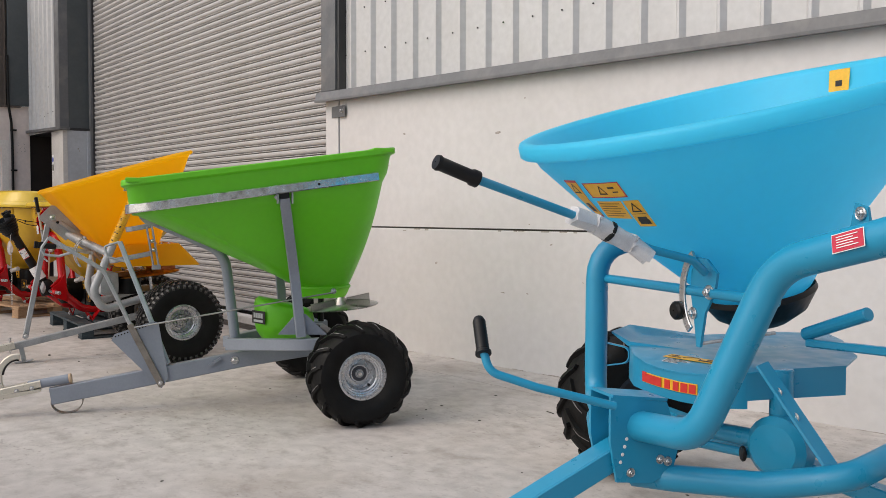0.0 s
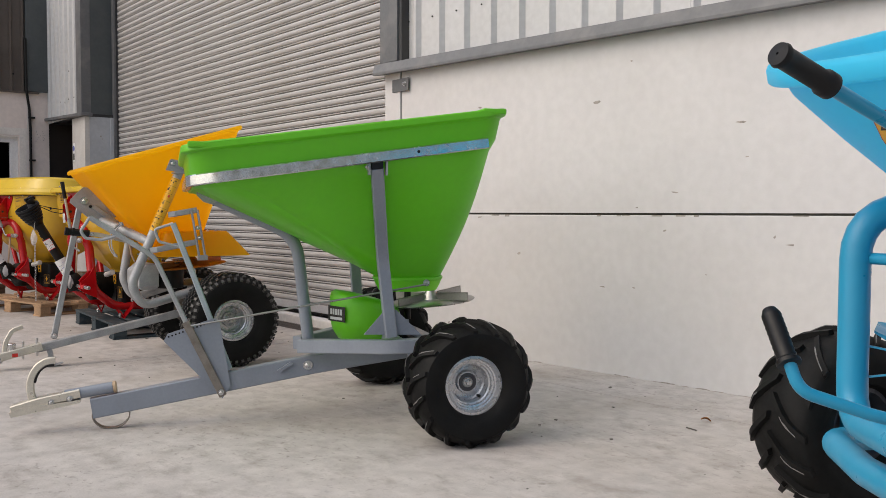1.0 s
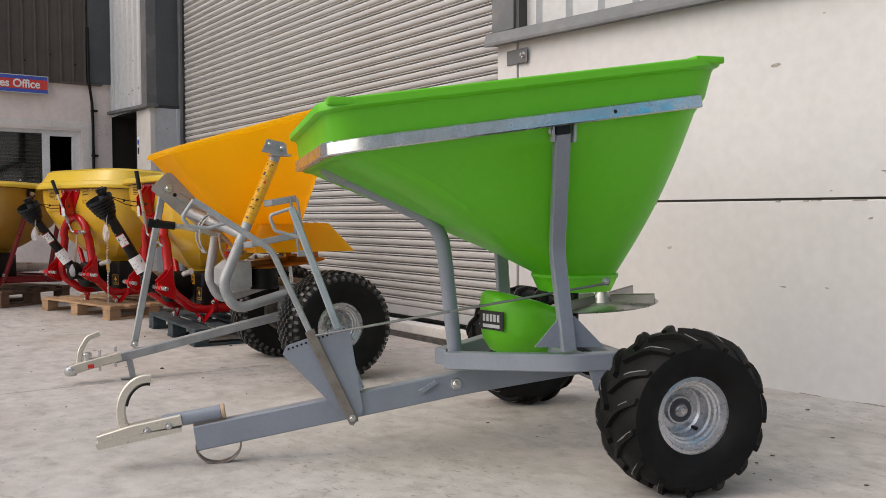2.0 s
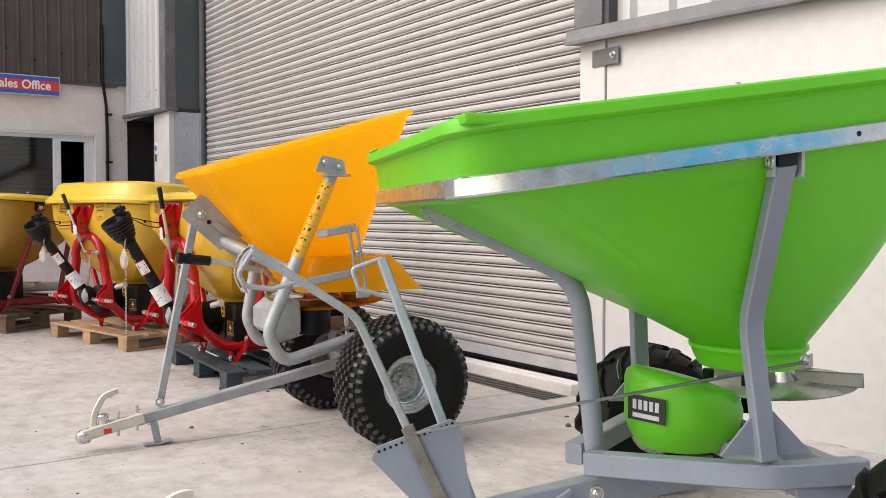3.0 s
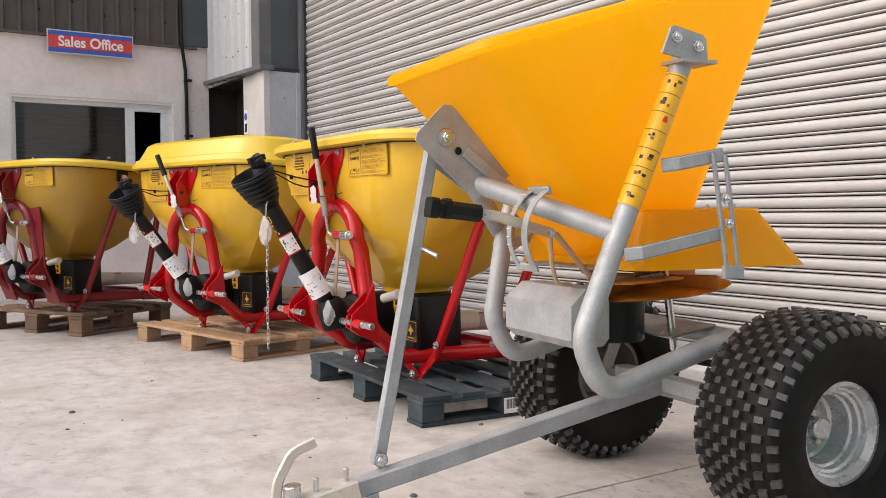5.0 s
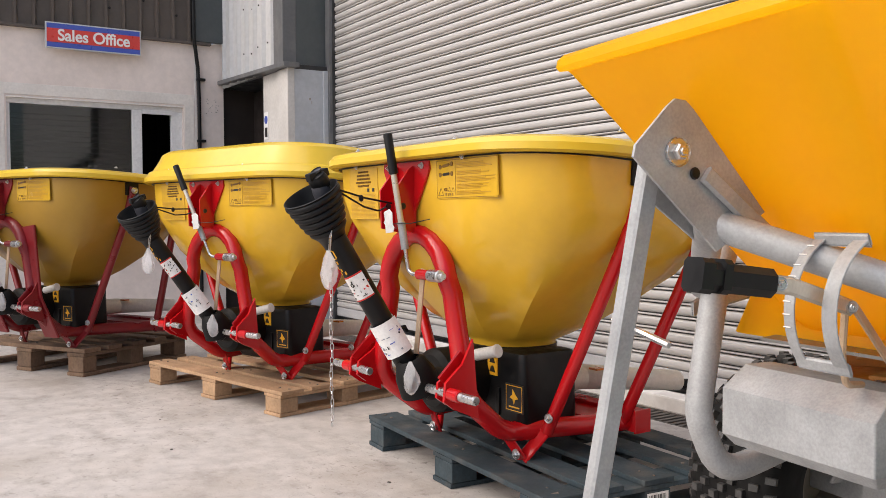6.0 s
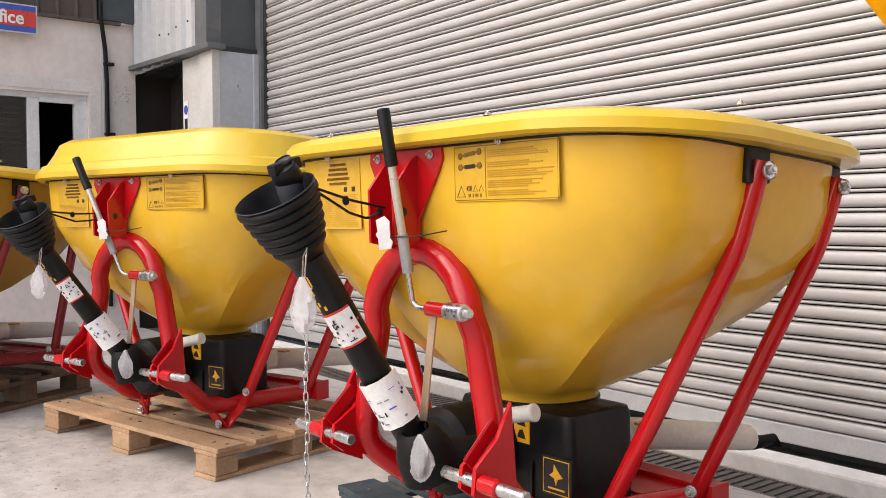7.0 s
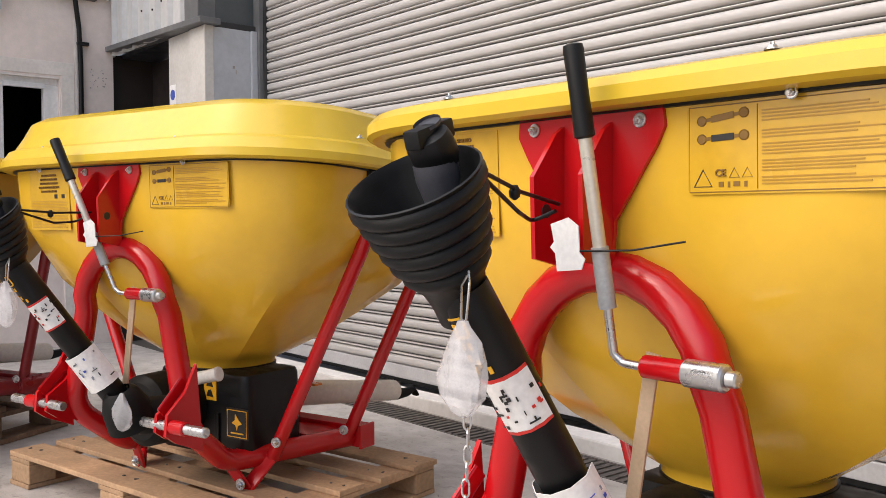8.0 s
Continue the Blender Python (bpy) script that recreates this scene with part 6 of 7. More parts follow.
part("bracket_cheek", plate([(-0.395, 0.538), (-0.225, 0.515), (-0.185, 0.40), (-0.205, 0.325), (-0.27, 0.300), (-0.375, 0.312), (-0.395, 0.42)], 0.010, yz(0.06)), "bluepaint", bk)
part("bracket_top", plate([(0.055, -0.392), (0.17, -0.392), (0.17, -0.225), (0.055, -0.225)], 0.008, pose(0, 0, 0.4925, -7)), "bluepaint", bk)
for yy, zz in ((-0.335, 0.335), (-0.222, 0.355), (-0.245, 0.362)):
    bolt(bk, (0.171, yy, zz), (1, 0, 0), 0.0075, 0.006)
for k in range(4):
    part("hole", rod((0.170, -0.365 + 0.006 * k, 0.365 + 0.02 * k), (0.1715, -0.365 + 0.006 * k, 0.365 + 0.02 * k), 0.005, 8), "white", bk)
part("drawbar", bar([(0.115, -0.30, 0.40), (0.115, -0.62, 0.25), (0.115, -1.0, 0.07)], 0.075, 0.062), "bluepaint", b, smooth=40)
part("drawbar_eye", lathe([(0.03, -0.018), (0.062, -0.018), (0.062, 0.018), (0.03, 0.018), (0.03, -0.018)], 24, pose(0.115, -1.04, 0.05, -25)), "bluepaint", b, smooth=40)
# second lever
l2 = part("height_lever", tube([(0.10, -0.725, 0.665), (0.115, -0.715, 0.615), (0.155, -0.60, 0.575), (0.20, -0.40, 0.522)], 0.011, 0.05, 12), "bluepaint", b, smooth=40)
gm = Matrix.Translation((0.105, -0.727, 0.658)) @ (V(0.03, -0.712, 0.748) - V(0.105, -0.727, 0.658)).to_track_quat("Z", "Y").to_matrix().to_4x4()
part("grip", lathe([(0.010, 0), (0.021, 0.001), (0.021, 0.008)] + [(0.0165 + 0.001 * (i % 2), 0.012 + i * 0.005) for i in range(19)] + [(0.012, 0.112), (0.001, 0.113)], 20, gm), "black", l2, smooth=40)
wheel(b, (-0.835, 0.272, 0.280), 0.284, 0.25, 0.115, "bar", -1, rimmat="darksteel")
wheel(b, (1.065, 0.272, 0.280), 0.284, 0.25, 0.115, "bar", 1)


# ---- yellow spreaders on pallets ----
FACETS = [(math.cos(math.radians(a)) * f, math.sin(math.radians(a)) * f) for a, f in
          [(s * b + o, f) for o, pairs in ((0, ((37.5, 1.26), (67.5, 1.082))), (180, ((-67.5, 1.082), (-37.5, 1.26))), (180, ((37.5, 1.26), (67.5, 1.082))), (360, ((-67.5, 1.082), (-37.5, 1.26)))) for b, f in pairs for s in (1,)]]


def facet(c, s):
    """How far a ray from the middle runs to an eight-sided outline with long flat ends."""
    for (x0, y0), (x1, y1) in zip(FACETS, FACETS[1:] + FACETS[:1]):
        dx, dy = x1 - x0, y1 - y0
        den = c * dy - s * dx
        if abs(den) < 1e-9:
            continue
        t = (x0 * dy - y0 * dx) / den
        w = (c * t - x0) * dx + (s * t - y0) * dy
        if t > 0 and -1e-6 <= w <= dx * dx + dy * dy + 1e-6:
            return t
    return 1.0


def oct_ring(cx, cy, hx, hy, r, z, k, n=48):
    """A rounded rectangle drawn towards an octagon by k."""
    out = []
    r = min(r, hx * 0.99, hy * 0.99)
    for i in range(n):
        a = 2 * math.pi * i / n
        dx, dy = hx * math.cos(a), hy * math.sin(a)
        lo, hi = 0.5, 1.5
        for _ in range(24):
            t = (lo + hi) / 2
            qx, qy = abs(dx * t) - (hx - r), abs(dy * t) - (hy - r)
            d = math.hypot(max(qx, 0), max(qy, 0)) + min(max(qx, qy), 0) - r
            lo, hi = (t, hi) if d < 0 else (lo, t)
        q = facet(math.cos(a), math.sin(a))
        t += (q - t) * k
        out.append((cx + dx * t, cy + dy * t, z))
    return out


def crumpled_bag(parent, m, w, h, seed, label):
    """A small thin bag, drawn together at its top."""
    rnd = random.Random(seed)
    prof = [(0.10, 0), (0.14, -0.05), (0.34, -0.22), (0.48, -0.42), (0.52, -0.6), (0.45, -0.8), (0.25, -0.95), (0.06, -1.0)]
    rings = []
    ph = [rnd.uniform(0, 6) for _ in range(4)]
    for k, z in prof:
        ring = []
        for i in range(18):
            a = 2 * math.pi * i / 18
            f = 1 + 0.16 * math.sin(3 * a + ph[0] + 4 * z) + 0.12 * math.sin(5 * a + ph[1] - 7 * z) + rnd.uniform(-0.06, 0.06)
            ring.append((w * k * f * math.cos(a), w * 0.55 * k * f * math.sin(a), h * z + rnd.uniform(-0.01, 0.01) * h))
        rings.append(ring)
    return part("small_bag", loft(rings, None, True, True), "thinbag", parent, label, 40, m)


def link_mesh():
    bm = sweep(bmesh.new(), [(0.0045 * math.cos(a), 0, 0.0075 * math.sin(a) + (0.004 if math.sin(a) > 0 else -0.004))
                             for a in [2 * math.pi * (i + 0.5) / 12 for i in range(12)]], circle2(0.0014, 5), closed=True, up=(0, 1, 0))
    me = bpy.data.meshes.new("link")
    bm.to_mesh(me)
    bm.free()
    me.materials.append(M["zinc"])
    return me


LINK = link_mesh()


def sheet_lines(parent, name, x0, x1, z0, z1, rows, y, rnd, material="brownink", fill=(0.5, 1.0), h=0.5, gaps=()):
    """A block of lines of small print, on a sheet that faces -y."""
    bm = bmesh.new()
    dz = (z1 - z0) / rows
    for i in range(rows):
        if i in gaps:
            continue
        z = z1 - dz * (i + 0.5)
        w = (x1 - x0) * rnd.uniform(*fill)
        box(bm, x0, y - 0.0008, z - dz * h / 2, x0 + w, y + 0.001, z + dz * h / 2)
    return part(name, bm, material, parent)


LEAN = 0.06


def yellow_spreader(m, label, domed, paint, seed, rear=(0.33, 0.62), lever_top=0.051, red="red", hang=(0, 0, 0)):
    s = thing("yellow_spreader", m, label, "spreader", "yellow hopper spreaders")
    rnd = random.Random(seed)
    # hopper: upright upper part, then eight soft facets down to a round neck
    prof = [(0.0, 0.147, 0.147, 0.14, 0.440, 0.0), (0.0, 0.145, 0.145, 0.14, 0.465, 0.0), (0.02, 0.165, 0.16, 0.15, 0.482, 0.5), (0.10, 0.255, 0.225, 0.20, 0.545, 1.0), (0.25, 0.37, 0.295, 0.24, 0.63, 1.0),
            (0.45, 0.49, 0.355, 0.26, 0.72, 0.95), (0.7, 0.585, 0.398, 0.26, 0.81, 0.55), (0.88, 0.64, 0.42, 0.25, 0.88, 0.15), (0.97, 0.660, 0.429, 0.24, 0.95, 0.0), (1.0, 0.670, 0.434, 0.24, 1.065, 0.0)]

    def lean(x, y, z):
        """The hopper leans a little to its rear."""
        return (x, y, z - LEAN * (y + 0.034) * max(0.0, min(1.0, (z - 0.47) / 0.45)))
    hop = part("hopper", loft([[lean(*p) for p in oct_ring(0.01 - 0.012 * u, 0.375 + 0.025 * u, a - 0.026 * u, b, r, z, k)] for u, a, b, r, z, k in prof], None, True), paint, s, "deep faceted yellow plastic hopper", 80)
    for e in hop.data.edges:
        i, j = sorted(e.vertices)
        if j - i == 48 and i % 48 in (5, 9, 15, 19, 29, 33, 39, 43) and 2 <= i // 48 <= 4:
            e.use_edge_sharp = True
    # lid
    lip = [(0.672, 0.476, 0.24, 1.058), (0.722, 0.522, 0.28, 1.056), (0.733, 0.532, 0.29, 1.062), (0.733, 0.532, 0.29, 1.082), (0.720, 0.52, 0.28, 1.097)]
    if domed:
        lip += [(0.710, 0.510, 0.27, 1.112), (0.695, 0.494, 0.26, 1.120), (0.668, 0.468, 0.24, 1.165), (0.648, 0.448, 0.22, 1.203), (0.618, 0.42, 0.2, 1.221), (0.56, 0.365, 0.22, 1.229), (0.30, 0.18, 0.1, 1.234)]
    else:
        lip += [(0.69, 0.49, 0.26, 1.107), (0.60, 0.41, 0.32, 1.118), (0.30, 0.20, 0.12, 1.126)]
    lid = part("lid", loft([[lean(*p) for p in rring(-0.003, 0.40, a - 0.018, b - 0.042, r + 0.06, z, 13)] for a, b, r, z in lip], None, True, True), "yellow_lid", s, "domed yellow plastic lid" if domed else "flat yellow plastic lid", 28)
    # thin black ring draws the lid's shadow line on the hopper
    part("rim_seal", loft([[lean(*p) for p in rring(-0.003, 0.40, a, a - 0.2125, 0.245, z, 13)] for a, z in ((0.640, 1.0535), (0.6525, 1.0535), (0.6525, 1.059), (0.640, 1.059))]), "black", lid, "black strip standing for the shadow under the lid", 40)
    for x in (-0.33, 0.30):
        bolt(lid, (x, -0.045, 1.054), (0, -1, 0), 0.005, 0.006)
    for x, y in ((-0.3, -0.06), (0.28, -0.06), (0.69, 0.22), (-0.67, 0.22)):
        bolt(lid, (x, y * 0.9, 1.106 if not domed else 1.112), (0, 0, 1), 0.006, 0.006)
    # gear housing
    gh = bmesh.new()
    loft([rring(0.058, 0.335, 0.188, 0.11, 0.03, 0.20), rring(0.058, 0.335, 0.197, 0.12, 0.03, 0.22), rring(0.058, 0.335, 0.193, 0.116, 0.026, 0.43),
          rring(0.058, 0.335, 0.188, 0.112, 0.026, 0.446), rring(0.058, 0.336, 0.178, 0.10, 0.03, 0.450)], gh, True, True)
    housing = part("gear_housing", gh, "black", s, "black plastic gear housing", 35)
    part("collar", lathe([(0.10, 0.40), (0.150, 0.42), (0.152, 0.452), (0.146, 0.454)], 36, Matrix.Translation((0.01, 0.375, 0))), "black", housing, "", 40)
    part("housing_hump", lathe([(0.02, 0), (0.085, 0.004), (0.105, 0.02), (0.11, 0.26)], 28, Matrix.Translation((-0.02, 0.05, 0.345)) @ Matrix.Rotation(radians(-90), 4, "X"), None, True), "rubber", housing, "", 35)
    for sx in (-1, 1):
        box_rib = cube(0.055 + sx * 0.08 - 0.008, 0.208, 0.24, 0.055 + sx * 0.08 + 0.008, 0.222, 0.33, 0.003)
        part("rib", box_rib, "black", housing)
    mark = part("dealer_label", cube(0.170, 0.2145, 0.262, 0.260, 0.2175, 0.352), "ink", housing, "black label with an orange emblem")
    part("border", sweep(bmesh.new(), [(0.176, 0.2135, 0.268), (0.254, 0.2135, 0.268), (0.254, 0.2135, 0.346), (0.176, 0.2135, 0.346)], rect2(0.003, 0.002, 0.0004), closed=True, up=(0, 1, 0)), "sticker", mark)
    star = [((0.021 if i % 2 else 0.009) * math.cos(1.2 + i * 0.7), (0.024 if i % 2 else 0.012) * math.sin(1.2 + i * 0.7)) for i in range(9)]
    part("emblem", plate(star, 0.002, Matrix.Translation((0.215, 0, 0.312)) @ xz(0.2135)), "sticker", mark)
    part("caption", cube(0.190, 0.2127, 0.277, 0.241, 0.2145, 0.281), "sticker", mark)
    warn = part("warning_label", cube(0.075, 0.216, 0.365, 0.127, 0.220, 0.435), "sticker", housing, "small yellow warning label")
    for z in (0.415, 0.385):
        part("pictogram", plate([(-0.014, -0.008), (0.014, -0.010), (0.004, 0.012), (-0.006, 0.010)], 0.002, Matrix.Translation((0.101, 0, z)) @ xz(0.2152)), "ink", warn)
    part("grip_handle", lathe([(0.010, 0), (0.019, 0.004), (0.019, 0.088), (0.0215, 0.094), (0.0215, 0.100), (0.018, 0.103)], 20,
              Matrix.Translation((0.097, 0.152, 0.436)) @ (V(0.125, 0.02, 0.03).to_track_quat("Z", "Y").to_matrix().to_4x4()), None, True), "whitetube", s, "white plastic handle", 40)
    # spout to the rear
    sp = part("spout", loft([[(p[0] + w * c, p[1], p[2] + h * d) for c, d in [(math.cos(a), math.sin(a)) for a in [2 * math.pi * i / 20 for i in range(20)]]]
              for p, w, h in (((0.0, 0.45, 0.30), 0.05, 0.05), ((0.02, 0.68, 0.30), 0.046, 0.046), ((0.285, 0.89, 0.303), 0.035, 0.036))], None, True, True), "spout", s, "dull grey spreading spout", 35)
    part("spout_tip", loft([[(p[0] + w * c, p[1], p[2] + h * d) for c, d in [(math.cos(a), math.sin(a)) for a in [2 * math.pi * i / 16 for i in range(16)]]]
              for p, w, h in (((0.262, 0.875, 0.285), 0.030, 0.020), ((0.29, 0.897, 0.288), 0.028, 0.020), ((0.318, 0.918, 0.294), 0.020, 0.016), ((0.338, 0.934, 0.306), 0.012, 0.010), ((0.345, 0.940, 0.286), 0.016, 0.006))], None, True, True), "black", sp, "black rubber spout tip", 35)
    part("amber_strip", cube(0.09, 0.655, 0.338, 0.13, 0.69, 0.345), "lens", sp)
    # red frame
    rx, ry = rear
    arch = [(rx, ry, 0.205), (0.26, 0.36, 0.205), (0.215, 0.17, 0.205), (0.25, 0.0, 0.34), (0.223, 0.0, 0.48), (0.185, 0.0, 0.645)]
    half = [(0.003 + 0.178 * math.cos(a), -0.012, 0.648 + 0.180 * math.sin(a)) for a in [radians(12 + 156 * i / 10) for i in range(11)]]
    left = [(-x + 0.006 if z > 0.45 else -x, y, z) for x, y, z in arch[::-1]]
    rightp = rounded(arch, [0, 0.25, 0.13, 0.12, 0.2, 0], 6)
    leftp = rounded(left, [0, 0.2, 0.12, 0.13, 0.25, 0], 6)
    frame_bm = tube(rightp + [Vector(p) for p in half] + leftp, 0.032, 0, 16, (0, 1, 0.001))
    part("arch_frame", frame_bm, red, s, "bent red tubular arch frame", 50)
    part("rear_channel", cube(-rx - 0.04, ry - 0.03, 0.175, rx + 0.04, ry + 0.035, 0.245, 0.006), red, s)
    part("floor_plate", cube(-rx + 0.03, ry - 0.16, 0.225, rx - 0.03, ry - 0.031, 0.232, 0.002), red, s)
    for sx in (-1, 1):
        part("end_plate", cube(sx * (rx + 0.045) - 0.004, ry - 0.034, 0.172, sx * (rx + 0.045) + 0.004, ry + 0.038, 0.248, 0.002), red, s)
        # V foot down to the pallet
        for dx, dy in ((-0.03, -0.05), (0.05, 0.05)):
            part("foot", bar([(sx * (0.235 + dx), 0.23 + dy, 0.205), (sx * 0.235, 0.23, 0.117)], 0.045, 0.010, 0, (0, 1, 0)), red, s)
        bolt(s, (sx * 0.235, 0.206, 0.135), (0, -1, 0), 0.010, 0.010)
        # stays up to the hopper rim
        st = part("stay", tube([(sx * 0.285, 0.29, 0.205), (sx * 0.612, 0.310, 0.83), (sx * 0.655, 0.33, 1.01)], 0.0205, 0.25, 14, (0, 1, 0)), red, s, "", 50)
        bolt(st, (sx * 0.674, 0.325, 0.990), (sx, -0.2, 0.1), 0.011, 0.012)
        bolt(st, (sx * 0.318, 0.268, 0.255), (0.2 * sx, -1, 0), 0.009, 0.010)
        part("pad", cube(sx * 0.648 - 0.014, 0.290, 0.965, sx * 0.648 + 0.004, 0.370, 1.040, 0.006), "black", st)
        st = part("stay", tube([(sx * (rx - 0.0), ry - 0.045, 0.205), (sx * 0.600, 0.655, 0.83), (sx * 0.630, 0.685, 0.985)], 0.0205, 0.25, 14, (0, 1, 0)), red, s, "", 50)
        bolt(st, (sx * 0.648, 0.680, 0.965), (sx, -0.2, 0.1), 0.011, 0.012)
        bolt(st, (sx * (rx + 0.03), ry - 0.095, 0.245), (0.2 * sx, -1, 0), 0.009, 0.010)
        part("pad", cube(sx * 0.615 - 0.022, 0.645, 0.94, sx * 0.615 + 0.004, 0.725, 1.012, 0.006), "black", st)
        # lower hitch bracket and pin
        part("hitch_bracket", plate([(0.0, 0.52), (-0.038, 0.45), (-0.098, 0.40), (-0.104, 0.345), (-0.070, 0.320), (0.02, 0.28)], 0.010, yz(sx * 0.285)), red, s)
        part("hitch_bracket", plate([(0.0, 0.47), (-0.038, 0.43), (-0.094, 0.395), (-0.100, 0.350), (-0.066, 0.325), (0.02, 0.30)], 0.010, yz(sx * 0.240)), red, s)
        part("gusset", bar([(sx * 0.262, -0.02, 0.475), (sx * 0.262, -0.096, 0.402)], 0.034, 0.006, 0, (1, 0, 0)), red, s)
        pin = part("hitch_pin", rod((sx * 0.175, -0.085, 0.368), (sx * 0.42, -0.085, 0.368), 0.0135, 16), "zinc", s, "zinc-plated hitch pin", 40)
        part("pin_collar", rod((sx * 0.292, -0.085, 0.368), (sx * 0.345, -0.085, 0.368), 0.019, 16), red, pin, "", 40)
    # head plate and cheeks
    part("head_plate", plate([(-0.15, 1.058), (0.115, 1.058), (0.118, 1.03), (0.105, 1.005), (0.035, 0.90), (0.03, 0.84), (-0.065, 0.84), (-0.07, 0.90), (-0.135, 1.0), (-0.152, 1.03)], 0.008, xz(-0.036)), red, s)
    for x in (-0.062, 0.028):
        ck = part("cheek", plate([(-0.034, 1.045), (-0.058, 1.03), (-0.108, 0.965), (-0.104, 0.845), (-0.034, 0.83)], 0.008, yz(x)), red, s)
        part("hole", rod((x - 0.0046, -0.08, 0.915), (x + 0.0046, -0.08, 0.915), 0.0125, 14), "ink", ck)
    for x in (-0.117, 0.079):
        bolt(s, (x, -0.041, 1.040), (0, -1, 0), 0.0062, 0.009)
    # top link pin
    tl = part("top_link_bar", rod((0.112, -0.076, 0.706), (0.212, -0.078, 0.706), 0.016, 16), red, s, "", 40)
    part("pin_end", rod((0.178, -0.078, 0.706), (0.238, -0.08, 0.706), 0.0185, 16), "zinc", tl, "zinc-plated pin end", 40)
    part("pin_tip", rod((0.238, -0.08, 0.706), (0.254, -0.08, 0.706), 0.011, 12), "zinc", tl, "", 40)
    part("flat_link", bar([(0.118, -0.062, 0.722), (0.066, -0.062, 0.40)], 0.022, 0.006, 0, (0, 1, 0), None, 0.001), "copper", s, "yellow-passivated flat steel strip")
    bolt(s, (0.115, -0.066, 0.706), (0, -1, 0), 0.007, 0.006)
    bolt(s, (0.069, -0.066, 0.42), (0, -1, 0), 0.007, 0.006)
    # lever
    gt, lb = V(lever_top - 0.008, -0.141, 1.133), V(0.070, -0.085, 0.715)

    def on_lever(f):
        return gt.lerp(lb, f)
    lv = part("lever", tube([on_lever(0.26), on_lever(0.66)], 0.0095, 0, 12, (0, 1, 0)), "passivated", s, "passivated steel lever with a black grip", 50)
    part("lever_sleeve", tube([on_lever(0.64), on_lever(0.84)], 0.0122, 0, 12, (0, 1, 0)), "galv", lv, "", 50)
    part("lever_rod", tube([on_lever(0.8), on_lever(0.99), lb + V(0.012, 0.004, -0.008), (0.118, -0.074, 0.704)], 0.0062, 0.012, 10, (0, 1, 0)), "zinc", lv, "", 50)
    part("grip", lathe([(0.010, 0), (0.0145, 0.003), (0.0135, 0.06), (0.0145, 0.118), (0.0135, 0.125), (0.008, 0.127)], 14,
         Matrix.Translation(on_lever(0.29)) @ ((gt - lb).to_track_quat("Z", "Y").to_matrix().to_4x4()), None, True), "black", lv, "black rubber grip", 40)
    # paper tag and cable tie
    tag = part("paper_tag", plate([(-0.016, -0.03), (0.016, -0.032), (0.022, -0.02), (0.016, -0.012), (0.018, 0.02), (0.006, 0.032), (-0.018, 0.028), (-0.016, 0.006), (-0.022, 0.0), (-0.016, -0.008)], 0.002,
               Matrix.Translation((0.018, 0, 0.868)) @ xz(-0.124) @ Matrix.Rotation(radians(8), 4, "Z") @ Matrix.Diagonal((1.35, 1.15, 1.0, 1.0))), "white", s, "white paper tag")
    part("cable_tie", tube([(0.026, -0.121, 0.859), (0.045, -0.124, 0.860), (0.11, -0.10, 0.862), (0.175, -0.075, 0.874)], 0.0016, 0.05, 6), "black", tag, "black cable tie", 60)
    # drive shaft leaning out of the frame
    base, top = V(0.068, -0.103, 0.445), V(-0.035, -0.370, 0.955) + V(*hang)
    L = (top - base).length
    ax = Matrix.Translation(base) @ (top - base).to_track_quat("Z", "Y").to_matrix().to_4x4()
    sh = part("drive_shaft", lathe([(0.034, -0.03), (0.034, 0.14), (0.035, 0.142), (0.035, L - 0.16)], 24, ax, None, True), "black", s, "black guarded drive shaft with labels", 40)
    # the cone sits askew on the tube, its mouth turned out
    neck, turned = ax @ V(0, 0, L - 0.15), V(0.09, -0.52, 0.862).normalized()
    mouth = neck + turned * 0.15 + V(-0.010, 0, 0)
    axc = Matrix.Translation(mouth - turned * L) @ turned.to_track_quat("Z", "Y").to_matrix().to_4x4()
    joint = V(0.002, -0.354, 0.988) + V(*hang)
    axk = Matrix.Translation(joint - (joint - neck).normalized() * (L + 0.035)) @ (joint - neck).to_track_quat("Z", "Y").to_matrix().to_4x4()
    prof = [(0.036, L - 0.20), (0.038, L - 0.17), (0.044, L - 0.145)]
    for i in range(6):
        r = 0.056 + 0.029 * (i / 5) ** 0.75
        z = L - 0.128 + 0.021 * i
        prof += [(r, z), (r + 0.004, z + 0.005), (r + 0.004, z + 0.012), (r - 0.001, z + 0.017)]
    prof += [(0.088, L), (0.085, L + 0.001), (0.079, L - 0.01), (0.050, L - 0.11), (0.02, L - 0.13)]
    part("ribbed_cone", lathe(prof, 32, axc), "black", sh, "ribbed black rubber guard cone", 50)
    yoke = part("yoke", lathe([(0.026, L - 0.13), (0.022, L - 0.03), (0.028, L + 0.0), (0.028, L + 0.02)], 18, axk, None, True), "darksteel", sh, "dark steel yoke of the drive shaft", 40)
    kb = bmesh.new()
    lathe([(0.018, -0.024), (0.027, -0.021), (0.030, -0.010), (0.030, 0.010), (0.027, 0.021), (0.018, 0.024)], 20, axk @ Matrix.Translation((0.0, 0.0, L + 0.035)) @ Matrix.Rotation(radians(20), 4, "X"), kb, True)
    box(kb, -0.012, -0.037, -0.012, 0.012, 0.037, 0.012, 0.004, axk @ Matrix.Translation((0, 0, L + 0.055)))
    part("knuckle", kb, "black", yoke, "", 40)
    part("bore", lathe([(0.0005, 0), (0.018, 0), (0.018, 0.004)], 16, axk @ Matrix.Translation((0, 0, L + 0.066)) @ Matrix.Rotation(radians(20), 4, "X")), "darksteel", yoke)
